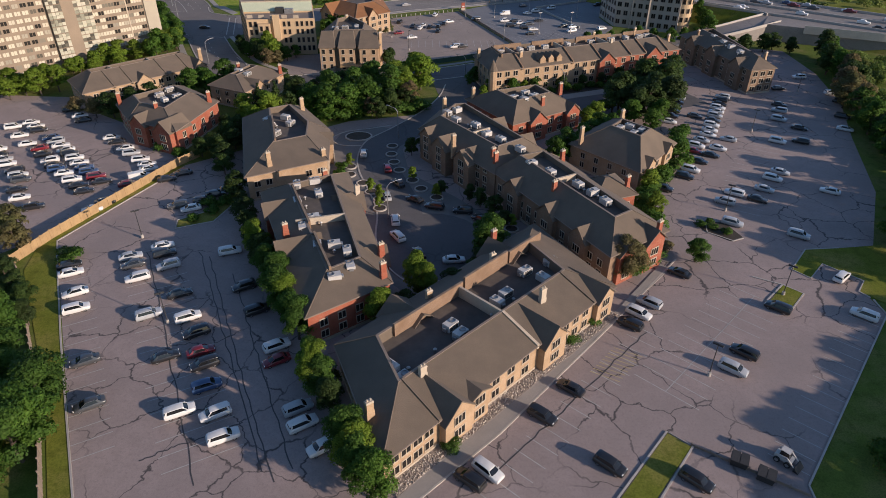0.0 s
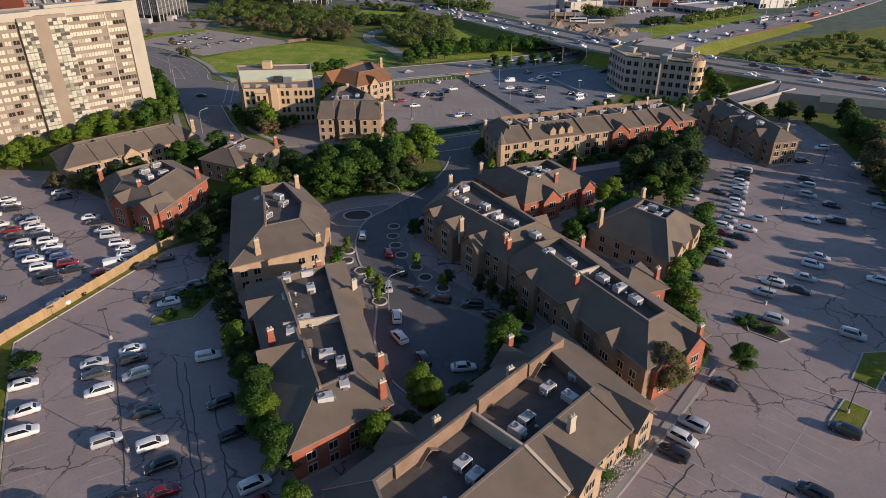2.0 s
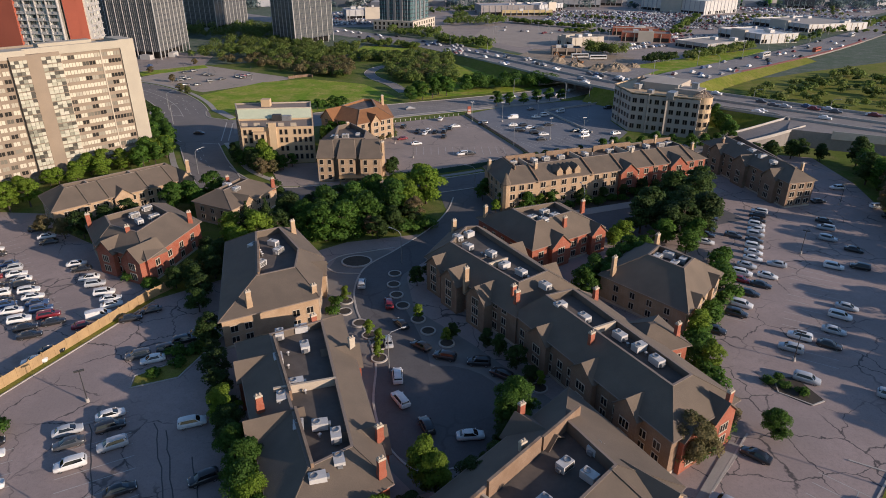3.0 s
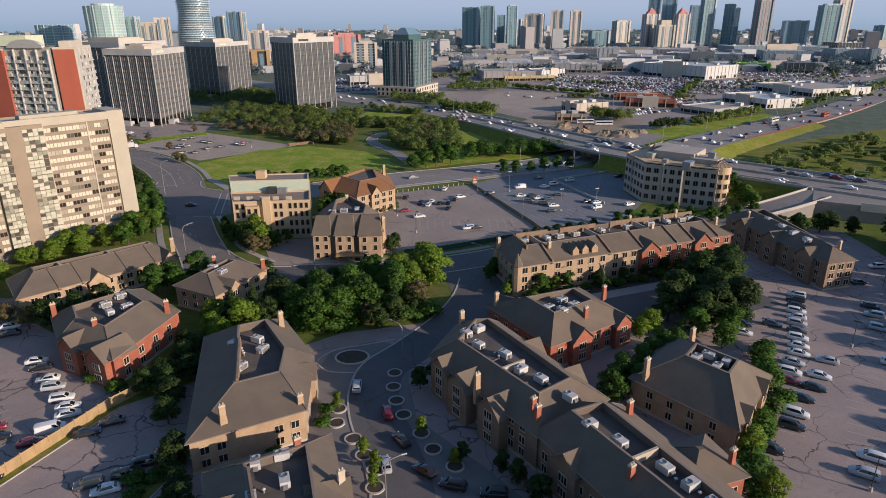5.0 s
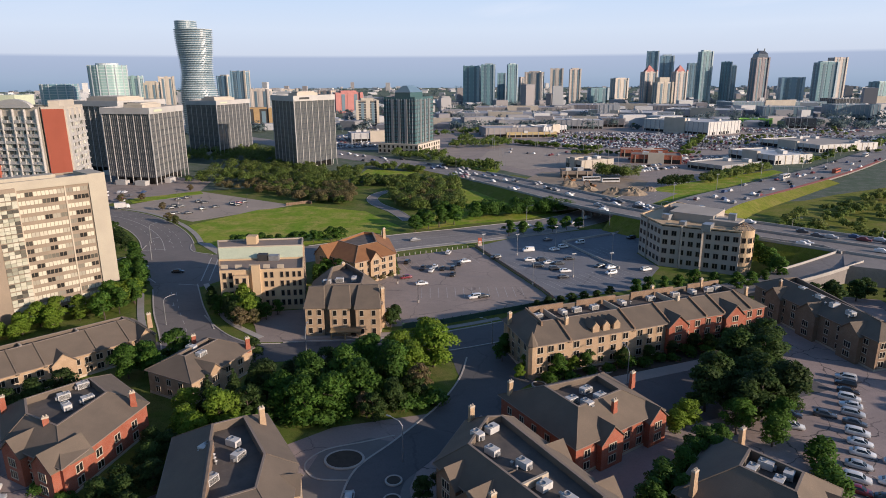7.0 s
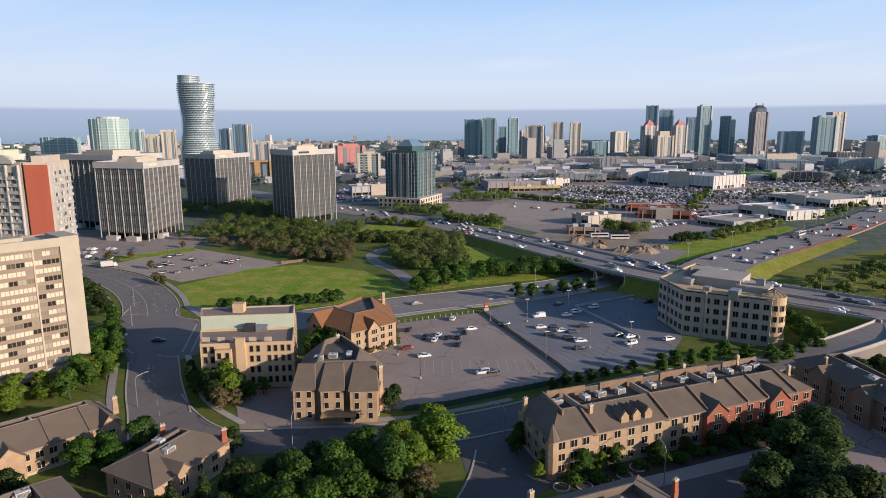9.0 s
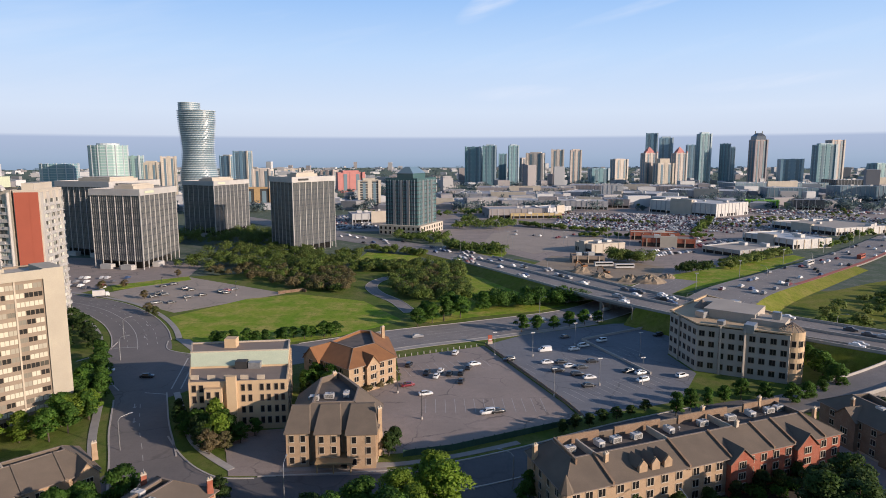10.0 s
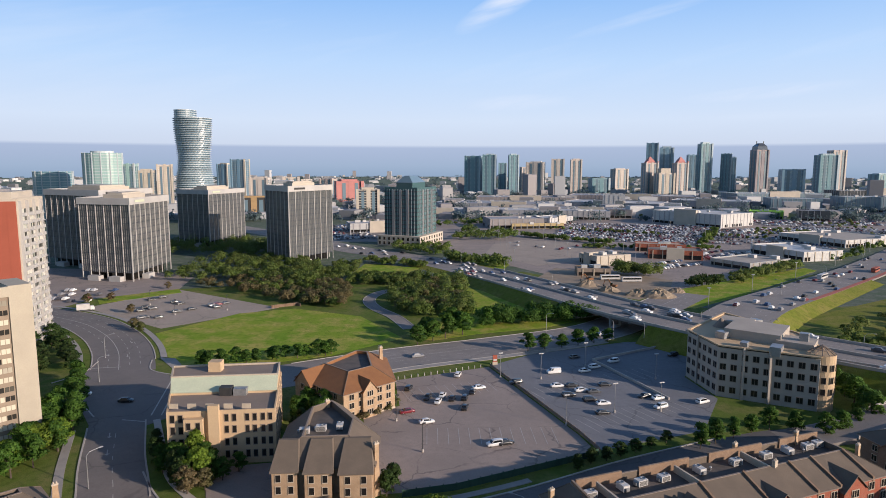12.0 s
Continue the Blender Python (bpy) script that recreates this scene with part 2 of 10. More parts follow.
M = dict(
    lot=asphalt("old_lot_paving", (0.37, 0.292, 0.268), (0.285, 0.23, 0.212), 0.85, 0.12),
    lot_plain=asphalt("worn_lot_paving", (0.33, 0.268, 0.232), (0.265, 0.218, 0.19), 0.5, 0.07),
    lot_tan=asphalt("tan_lot_paving", (0.38, 0.31, 0.25), (0.32, 0.265, 0.215), 0.3, 0.05),
    lane_red=surf("red_lane_paving", (0.40, 0.12, 0.08), (0.33, 0.10, 0.07), 0.2, 3),
    road=asphalt("road_paving", (0.125, 0.117, 0.117), (0.102, 0.096, 0.097), 0.35, 0.06),
    highway=asphalt("highway_paving", (0.27, 0.24, 0.22), (0.21, 0.19, 0.178), 0.2, 0.05),
    walk=surf("concrete_walk", (0.34, 0.31, 0.28), (0.27, 0.25, 0.23), 0.2, 5),
    kerb=surf("concrete_kerb", (0.46, 0.42, 0.375), (0.37, 0.34, 0.305), 0.3, 4),
    line=surf("worn_road_paint", (0.46, 0.44, 0.41), (0.33, 0.31, 0.285), 0.8, 7, amount=0.7),
    yellow_line=surf("worn_yellow_paint", (0.50, 0.40, 0.19), (0.38, 0.31, 0.17), 0.8, 7, amount=0.8),
    grass=grass("rough_grass", (0.10, 0.145, 0.026), (0.14, 0.175, 0.034), (0.19, 0.175, 0.065)),
    lawn=grass("kerb_grass", (0.155, 0.18, 0.024), (0.20, 0.205, 0.034), (0.25, 0.215, 0.065)),
    meadow=grass("meadow_grass", (0.165, 0.275, 0.018), (0.285, 0.325, 0.038), (0.42, 0.35, 0.10)),
    far=grass("far_ground", (0.10, 0.135, 0.085), (0.135, 0.16, 0.115), (0.19, 0.195, 0.165)),
    soil=surf("bare_soil", (0.24, 0.18, 0.12), (0.33, 0.26, 0.18), 0.1, 2),
    mulch=surf("mulch_bed", (0.045, 0.035, 0.025), (0.07, 0.055, 0.04), 0.8, 5),
    stones=surf("river_stones", (0.34, 0.29, 0.25), (0.18, 0.15, 0.13), 1.2, 2.2, bump=0.9, amount=1.2),
    roof=surf("brown_shingles", (0.168, 0.130, 0.096), (0.125, 0.099, 0.075), 0.22, 7.0, 0.95, 0.3, amount=1.0),
    deck=surf("tar_roof", (0.13, 0.108, 0.092), (0.07, 0.062, 0.056), 0.3, 3, 0.9, 0.1),
    brick_tan=bricks("tan_brick", (0.42, 0.28, 0.16), (0.35, 0.23, 0.13), (0.42, 0.33, 0.24)),
    brick_red=bricks("red_brick", (0.34, 0.085, 0.040), (0.27, 0.065, 0.033), (0.30, 0.17, 0.12)),
    brick_mix=bricks("brown_brick", (0.24, 0.15, 0.09), (0.19, 0.118, 0.072), (0.25, 0.19, 0.14)),
    stone=surf("pale_stone", (0.50, 0.42, 0.32), (0.42, 0.35, 0.27), 0.4, 4),
    cream=surf("cream_concrete", (0.50, 0.44, 0.36), (0.43, 0.38, 0.31), 0.12, 3, amount=0.5),
    taupe=surf("taupe_panel", (0.25, 0.195, 0.155), (0.21, 0.165, 0.13), 0.15, 3, amount=0.5),
    beige=surf("beige_concrete", (0.55, 0.40, 0.24), (0.49, 0.35, 0.21), 0.12, 4, amount=0.5),
    grey_stone=surf("grey_beige_precast", (0.40, 0.35, 0.295), (0.34, 0.30, 0.255), 0.15, 4, amount=0.5),
    copper=surf("green_copper_roof", (0.56, 0.59, 0.42), (0.50, 0.54, 0.385), 0.3, 3, 0.7),
    orange_roof=surf("rust_shingles", (0.25, 0.115, 0.045), (0.20, 0.09, 0.038), 0.3, 3, 0.95, 0.3),
    white=surf("white_metal", (0.56, 0.54, 0.51), (0.46, 0.44, 0.42), 0.6, 4, 0.5, 0.05),
    steel=surf("galvanised_steel", (0.40, 0.40, 0.40), (0.30, 0.30, 0.30), 1.0, 6, 0.45, 0.05, metal=0.6),
    screen=surf("green_wind_screen", (0.03, 0.075, 0.05), (0.025, 0.06, 0.042), 0.5, 5, 0.9, 0.1),
    mullion=surf("grey_mullion", (0.25, 0.24, 0.23), (0.21, 0.2, 0.19), 0.1, 1.5, amount=0.3),
    dark=surf("dark_metal", (0.045, 0.042, 0.04), (0.03, 0.03, 0.03), 1.0, 6, 0.6, 0.0),
    wood=surf("fence_boards", (0.40, 0.27, 0.13), (0.30, 0.20, 0.10), 0.5, 5, 0.9, 0.2),
    bark=surf("bark", (0.10, 0.075, 0.055), (0.065, 0.05, 0.04), 1.0, 8, 0.95, 0.5),
    leaf=leaves("broad_leaves", (0.055, 0.13, 0.018), (0.135, 0.245, 0.034), (0.06, 0.115, 0.022)),
    leaf_bright=leaves("young_leaves", (0.12, 0.215, 0.018), (0.25, 0.355, 0.04), (0.17, 0.235, 0.03)),
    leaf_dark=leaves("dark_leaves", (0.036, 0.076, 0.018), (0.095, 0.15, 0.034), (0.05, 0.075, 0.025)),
    leaf_rust=leaves("rusty_leaves", (0.16, 0.125, 0.065), (0.27, 0.20, 0.105), (0.13, 0.15, 0.05)),
    leaf_wood=leaves("woodland_leaves", (0.08, 0.145, 0.027), (0.185, 0.265, 0.05), (0.165, 0.185, 0.055)),
    # distance haze is mixed into these leaf colours: paler and bluer than near leaves
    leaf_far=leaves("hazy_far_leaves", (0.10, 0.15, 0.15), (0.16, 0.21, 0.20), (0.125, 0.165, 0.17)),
    # shop panels with the haze of distance put into their colours
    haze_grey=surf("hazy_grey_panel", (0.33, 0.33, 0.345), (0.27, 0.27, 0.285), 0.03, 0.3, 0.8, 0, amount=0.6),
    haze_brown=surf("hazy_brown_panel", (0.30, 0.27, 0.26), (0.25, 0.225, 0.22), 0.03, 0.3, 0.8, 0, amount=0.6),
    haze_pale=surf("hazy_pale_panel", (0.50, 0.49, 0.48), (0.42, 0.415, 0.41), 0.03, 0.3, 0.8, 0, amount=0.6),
    # skyline stone, lightened in colour to imitate haze in front of it
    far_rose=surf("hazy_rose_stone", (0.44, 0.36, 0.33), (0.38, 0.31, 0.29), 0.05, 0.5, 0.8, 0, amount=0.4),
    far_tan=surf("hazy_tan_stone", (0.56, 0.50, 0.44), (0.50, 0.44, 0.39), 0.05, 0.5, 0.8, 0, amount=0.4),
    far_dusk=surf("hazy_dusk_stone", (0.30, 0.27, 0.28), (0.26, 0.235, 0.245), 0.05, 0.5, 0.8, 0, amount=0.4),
    cells=by_island("balcony_cells", [(0.05, 0.05, 0.045), (0.55, 0.54, 0.47), (0.30, 0.32, 0.28), (0.62, 0.60, 0.53), (0.10, 0.10, 0.09), (0.52, 0.52, 0.45), (0.58, 0.56, 0.50), (0.08, 0.085, 0.08)], 0.3),
    avenue=asphalt("avenue_paving", (0.195, 0.172, 0.160), (0.155, 0.140, 0.132), 0.35, 0.06),
    lot_blue=asphalt("blue_grey_lot", (0.20, 0.20, 0.215), (0.165, 0.168, 0.182), 0.4, 0.06),
    court=surf("court_paving", (0.20, 0.185, 0.17), (0.165, 0.15, 0.14), 0.3, 5),
    tar=surf("sealing_tar", (0.05, 0.047, 0.047), (0.075, 0.07, 0.068), 0.5, 5, 0.6),
    a1_band=surf("brown_beige_panel", (0.275, 0.215, 0.155), (0.23, 0.18, 0.13), 0.15, 3, amount=0.5),
    a1_cream=surf("weathered_cream_panel", (0.42, 0.37, 0.285), (0.365, 0.32, 0.25), 0.12, 3, amount=0.5),
    bright_cells=by_island("bright_balcony_cells", [(0.42, 0.41, 0.32), (0.24, 0.235, 0.18), (0.48, 0.45, 0.36), (0.34, 0.33, 0.25), (0.12, 0.11, 0.085), (0.42, 0.40, 0.31), (0.06, 0.055, 0.045), (0.45, 0.43, 0.34)], 0.3),
    ochre=surf("ochre_panel", (0.46, 0.35, 0.17), (0.40, 0.31, 0.16), 0.2, 2),
    slab_white=surf("white_precast", (0.46, 0.44, 0.415), (0.39, 0.37, 0.35), 0.1, 1.5, amount=0.4),
    slab_glass=glassy("slab_glass", (0.085, 0.09, 0.092), 0.14, 0.9),
    pane=glassy("dark_window_glass", (0.018, 0.017, 0.016), 0.08),
    pane_mix=glassy("curtained_window", (0.03, 0.028, 0.025), 0.12, 0.5, c2=(0.56, 0.51, 0.40)),
    glass_tower=glassy("tinted_tower_glass", (0.065, 0.072, 0.082), 0.10, 0.9),
    glass_teal=glassy("teal_tower_glass", (0.06, 0.12, 0.125), 0.12, 0.8),
    # far_teal and far_blue: tower glass with haze painted into the tint
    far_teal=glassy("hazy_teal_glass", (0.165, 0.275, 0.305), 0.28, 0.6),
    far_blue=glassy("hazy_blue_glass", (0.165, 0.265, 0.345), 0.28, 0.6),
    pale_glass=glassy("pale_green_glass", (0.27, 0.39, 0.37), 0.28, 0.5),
    white_blue=surf("white_balcony_slab", (0.50, 0.54, 0.55), (0.43, 0.47, 0.49), 0.05, 0.6, 0.6, 0, amount=0.3),
    sky_band=surf("pale_blue_panel", (0.42, 0.50, 0.53), (0.36, 0.43, 0.46), 0.05, 0.6, 0.5, 0, amount=0.3),
    glass_blue=glassy("blue_tower_glass", (0.13, 0.19, 0.23), 0.32, 0.6),
    car_glass=glassy("car_glass", (0.012, 0.013, 0.015), 0.04, 0.6),
    tyre=surf("tyre", (0.02, 0.02, 0.02), (0.03, 0.03, 0.03), 2, 9, 0.8, 0),
    rim=surf("alloy_rim", (0.45, 0.45, 0.46), (0.35, 0.35, 0.36), 2, 9, 0.35, 0, metal=0.8),
    lampglass=glassy("lamp_glass", (0.7, 0.7, 0.68), 0.1),
    taillight=glassy("tail_lamp", (0.30, 0.01, 0.01), 0.1),
    red_wall=surf("red_panel_wall", (0.345, 0.088, 0.050), (0.305, 0.078, 0.044), 0.1, 3, amount=0.3),
    pink=surf("pink_stone", (0.48, 0.21, 0.19), (0.42, 0.18, 0.16), 0.1, 3, amount=0.3),
    lime=surf("lime_roof", (0.30, 0.55, 0.05), (0.26, 0.48, 0.05), 0.1, 2),
    carw=paint("car_white", (0.66, 0.65, 0.63)),
    cars=paint("car_silver", (0.40, 0.41, 0.42), 0.28),
    carg=paint("car_grey", (0.06, 0.063, 0.068)),
    cark=paint("car_black", (0.018, 0.018, 0.02)),
    carb=paint("car_blue", (0.035, 0.07, 0.16)),
    carr=paint("car_red", (0.17, 0.014, 0.02)),
    fleet=by_island("far_car_paint", [(0.7, 0.69, 0.66), (0.03, 0.03, 0.03), (0.35, 0.35, 0.36), (0.10, 0.10, 0.11), (0.62, 0.61, 0.6), (0.05, 0.08, 0.16), (0.14, 0.03, 0.035), (0.22, 0.22, 0.23), (0.07, 0.07, 0.08), (0.45, 0.45, 0.46)]),
    pebbles=by_island("pebbles", [(0.42, 0.36, 0.30), (0.26, 0.22, 0.19), (0.34, 0.29, 0.24), (0.18, 0.155, 0.135), (0.50, 0.44, 0.37)], 0.9),
    # house colours greyed to carry the haze over the distant town
    town=by_island("hazy_town_walls", [(0.34, 0.33, 0.33), (0.27, 0.25, 0.25), (0.44, 0.44, 0.44), (0.22, 0.215, 0.22), (0.32, 0.325, 0.34), (0.50, 0.49, 0.48)], 0.85),
)

# ---- building tools ----
def box(bm, x0, y0, z0, x1, y1, z1, mi=0):
    v = [bm.verts.new((x, y, z)) for z in (z0, z1) for x, y in ((x0, y0), (x1, y0), (x1, y1), (x0, y1))]
    for f in ((3, 2, 1, 0), (4, 5, 6, 7), (0, 1, 5, 4), (1, 2, 6, 5), (2, 3, 7, 6), (3, 0, 4, 7)):
        bm.faces.new([v[k] for k in f]).material_index = mi


def prism(bm, poly, z0, z1, mi=0):
    a = [bm.verts.new((p[0], p[1], z0)) for p in poly]
    b = [bm.verts.new((p[0], p[1], z1)) for p in poly]
    bm.faces.new(a[::-1]).material_index = mi
    bm.faces.new(b).material_index = mi
    for k in range(len(poly)):
        j = (k + 1) % len(poly)
        bm.faces.new((a[k], a[j], b[j], b[k])).material_index = mi


def rings(bm, loops, cap0=True, cap1=True, mi=0):
    """Skins closed loops of equal length, one after another."""
    vs = [[bm.verts.new(p) for p in lp] for lp in loops]
    for a, b in zip(vs, vs[1:]):
        for k in range(len(a)):
            j = (k + 1) % len(a)
            bm.faces.new((a[k], a[j], b[j], b[k])).material_index = mi
    if cap0:
        bm.faces.new(vs[0][::-1]).material_index = mi
    if cap1:
        bm.faces.new(vs[-1]).material_index = mi
    return vs


def tube(bm, x, y, z0, z1, r0, r1=None, n=8):
    r1 = r0 if r1 is None else r1
    rings(bm, [[(x + r * math.cos(2 * math.pi * k / n), y + r * math.sin(2 * math.pi * k / n), z) for k in range(n)] for z, r in ((z0, r0), (z1, r1))])


def pipe(bm, pts, radii, n=6):
    """A round bar along a line of points."""
    loops = []
    for k, p in enumerate(pts):
        d = (Vector(pts[min(k + 1, len(pts) - 1)]) - Vector(pts[max(k - 1, 0)])).normalized()
        s = d.cross(Vector((0, 1, 0.01))).normalized()
        t = d.cross(s)
        loops.append([Vector(p) + radii[k] * (s * math.cos(2 * math.pi * j / n) + t * math.sin(2 * math.pi * j / n)) for j in range(n)])
    rings(bm, loops)


def finish(name, bm, materials):
    bmesh.ops.recalc_face_normals(bm, faces=bm.faces)
    me = bpy.data.meshes.new(name)
    bm.to_mesh(me)
    bm.free()
    for m in materials if isinstance(materials, (list, tuple)) else [materials]:
        me.materials.append(m)
    return me


def part(name, bm, material, parent, label=""):
    ob = new(name, bm if isinstance(bm, bpy.types.Mesh) else finish(name, bm, material))
    ob.parent = parent
    return tagged(ob, label)


def base(name, x, y, z, label, category, group="", turn=0.0):
    ob = new(name)
    ob.matrix_world = pose(x, y, z, 0, 0, turn)
    ob.empty_display_size = 0.5
    return tagged(ob, label, category, group)


def setting(name, bm, material, label="", category=""):
    return tagged(new(name, finish(name, bm, material)), label, category, kind="structure")


def inset(poly, ds):
    """The polygon with each edge moved inwards (poly runs anticlockwise)."""
    n, out, lines = len(poly), [], []
    for k in range(n):
        a, b = Vector(poly[k]).to_2d(), Vector(poly[(k + 1) % n]).to_2d()
        d = (b - a).normalized()
        lines.append((a + Vector((-d.y, d.x)) * (ds[k] if isinstance(ds, (list, tuple)) else ds), d))
    for k in range(n):
        (p, d), (q, e) = lines[k - 1], lines[k]
        cr = d.x * e.y - d.y * e.x
        s = ((q.x - p.x) * e.y - (q.y - p.y) * e.x) / cr
        out.append((p.x + d.x * s, p.y + d.y * s))
    return out


def smooth(pts, steps=6):
    """Points along a soft curve through the given ones."""
    out = []
    for k in range(len(pts) - 1):
        p0, p1, p2, p3 = (Vector(pts[min(max(k + j, 0), len(pts) - 1)]) for j in (-1, 0, 1, 2))
        for s in range(steps):
            t = s / steps
            out.append(0.5 * (2 * p1 + (p2 - p0) * t + (2 * p0 - 5 * p1 + 4 * p2 - p3) * t * t + (3 * p1 - p0 - 3 * p2 + p3) * t ** 3))
    return out + [Vector(pts[-1])]


def sides(line, off):
    out = []
    for k, p in enumerate(line):
        d = line[min(k + 1, len(line) - 1)] - line[max(k - 1, 0)]
        d = Vector((d.x, d.y, 0)).normalized()
        out.append(p + Vector((-d.y, d.x, 0)) * off)
    return out


def ribbon(bm, line, left, right, thick, mi=0):
    """A slab along a line, from left to right of it (metres, left positive)."""
    a, b = sides(line, left), sides(line, right)
    dz = Vector((0, 0, thick))
    va = [(bm.verts.new(p), bm.verts.new(p - dz), bm.verts.new(q), bm.verts.new(q - dz)) for p, q in zip(a, b)]
    for s, t in zip(va, va[1:]):
        for f in ((s[2], t[2], t[0], s[0]), (s[0], t[0], t[1], s[1]), (s[3], t[3], t[2], s[2])):
            bm.faces.new(f).material_index = mi
    for s in (va[0], va[-1]):
        bm.faces.new((s[0], s[1], s[3], s[2])).material_index = mi


def sheet(name, poly, top, material, label="", thick=0.3):
    bm = bmesh.new()
    prism(bm, poly, top - thick, top)
    return setting(name, bm, material, label)


def dashes(bm, line, off, z, long, gap, width=0.15):
    """Painted dashes beside a line."""
    run = sides(line, off)
    dist, on = 0.0, []
    for a, b in zip(run, run[1:]):
        step = (b - a).length
        n = max(1, int(step / 1.0))
        for k in range(n):
            p, q = a.lerp(b, k / n), a.lerp(b, (k + 1) / n)
            if gap == 0 or (dist + step * k / n) % (long + gap) < long:
                d = (q - p).normalized()
                s = Vector((-d.y, d.x, 0)) * width / 2
                bm.faces.new([bm.verts.new(v + Vector((0, 0, z))) for v in (p - s, q - s, q + s, p + s)])
        dist += step


def stalls(bm, a, b, n, depth, z=0.045, width=0.14, lean=0.0):
    """n + 1 stall lines from a to b, reaching depth metres to the left of the way from a to b."""
    a, b = Vector((*a, z)), Vector((*b, z))
    d = (b - a).normalized()
    w = (Vector((-d.y, d.x, 0)) + d * lean).normalized() * depth
    for k in range(n + 1):
        p = a.lerp(b, k / n)
        s = d * width / 2
        bm.faces.new([bm.verts.new(v) for v in (p - s, p + s, p + s + w, p - s + w)])


def frame_grid(bm, xs, zs, y0, y1):
    """One connected frame of bars: every second gap of the grid stays open."""
    v = {(i, j, k): bm.verts.new((x, y, z)) for i, x in enumerate(xs) for j, z in enumerate(zs) for k, y in enumerate((y0, y1))}
    full = lambda i, j: 0 <= i < len(xs) - 1 and 0 <= j < len(zs) - 1 and not (i % 2 and j % 2)
    for i in range(len(xs) - 1):
        for j in range(len(zs) - 1):
            if not full(i, j):
                continue
            bm.faces.new([v[c] for c in ((i, j, 0), (i + 1, j, 0), (i + 1, j + 1, 0), (i, j + 1, 0))])
            bm.faces.new([v[c] for c in ((i, j, 1), (i, j + 1, 1), (i + 1, j + 1, 1), (i + 1, j, 1))])
            for ni, nj, a, b in ((i - 1, j, (i, j), (i, j + 1)), (i + 1, j, (i + 1, j), (i + 1, j + 1)), (i, j - 1, (i, j), (i + 1, j)), (i, j + 1, (i, j + 1), (i + 1, j + 1))):
                if not full(ni, nj):
                    bm.faces.new([v[(*a, 0)], v[(*b, 0)], v[(*b, 1)], v[(*a, 1)]])


# windows share their meshes
WIN = {}


def window_meshes(w, h, lights, rim_mat, glass_mat, rise=1):
    key = (round(w, 2), round(h, 2), lights, rim_mat.name, glass_mat.name, rise)
    if key not in WIN:
        bm = bmesh.new()
        t = 0.09
        frame_grid(bm, [-t, 0] + [v for k in range(1, lights) for v in (w * k / lights - 0.05, w * k / lights + 0.05)] + [w, w + t],
                   [-0.16, 0] + [v for k in range(1, rise) for v in (h * k / rise - 0.03, h * k / rise + 0.03)] + [h, h + 0.14], -0.10, 0.02)
        fr = finish("window", bm, rim_mat)
        bm = bmesh.new()
        box(bm, 0, -0.03, 0, w, 0.02, h)
        WIN[key] = fr, finish("pane", bm, glass_mat)
    return WIN[key]


SOLO = {}


def window(parent, m, w, h, lights=2, rim="stone", glass="pane", rise=1, solo=False):
    if solo:
        key = (round(w, 2), round(h, 2), rim, glass)
        if key not in SOLO:
            bm = bmesh.new()
            box(bm, 0, -0.06, 0, w, 0.02, h)
            SOLO[key] = finish("window", bm, M[glass])
        ob = new("window", SOLO[key])
        ob.parent = parent
        ob.matrix_basis = m
        return ob
    fr, pn = window_meshes(w, h, lights, M[rim], M[glass], rise)
    ob = new("window", fr)
    ob.parent = parent
    ob.matrix_basis = m
    p = new("pane", pn)
    p.parent = ob
    return ob


def facade(parent, a, b, zs, n, w, h, lights=2, rim="stone", glass="pane", start=0.0, stop=None, rise=1, skip=(), solo=False):
    """n windows at each height of zs, evenly along the wall from a to b (outside on the right of that way)."""
    a, b = Vector((*a, 0)), Vector((*b, 0))
    d = b - a
    full = d.length
    stop = full if stop is None else stop
    turn = math.atan2(d.y, d.x)
    d.normalize()
    for r, z in enumerate(zs):
        for k in range(n):
            if (r, k) in skip:
                continue
            s = start + (stop - start) * (k + 0.5) / n - w / 2
            p = a + d * s
            window(parent, Matrix.Translation((p.x, p.y, z)) @ Matrix.Rotation(turn, 4, "Z"), w, h, lights, rim, glass, rise, solo)

# ---- the ground and all paving ----
bm = bmesh.new()
ring0 = [(-4600, -900), (4600, -900), (4600, 4780), (-4600, 4780)]
prism(bm, ring0, -3.0, 0.0)
tagged(setting("ground", bm, M["far"], "rough grass and bare ground of the plain"), category="ground")
sheet("near_grass", [(-135, -20), (170, -20), (330, 260), (250, 420), (140, 400), (60, 520), (-120, 470), (-230, 430), (-230, 180)], 0.012, M["grass"], "rough grass round the office village")

PAVE = 0.03
sheet("parking_lot", [(-28.1, 30), (47, 30), (49.5, 56), (80.5, 89.5), (80.5, 96), (83.0, 99.2), (92, 112), (106, 134), (118.5, 165), (131, 193), (138.5, 222), (140.5, 250), (118, 258), (98, 248), (60, 205), (20, 190), (-20, 180), (-57.6, 151.4), (-72.6, 117.5), (-69.0, 109.8)], PAVE, M["lot"], "cracked grey asphalt parking lot with sealed cracks")
sheet("west_lot", [(-140, 120), (-92, 100), (-75.6, 118), (-60.5, 151), (-60, 159), (-75, 168), (-84, 180), (-97, 189.5), (-107, 201.5), (-150, 206)], PAVE, M["lot"], "cracked asphalt parking lot beyond the wooden fence")
sheet("visitor_lot", [(-12.5, 233), (3.5, 235), (38.6, 251.2), (36.2, 262.4), (18.2, 318.6), (-13.5, 305), (-11, 283), (-21, 276)], PAVE, M["lot_plain"], "worn asphalt parking lot with faded stalls")
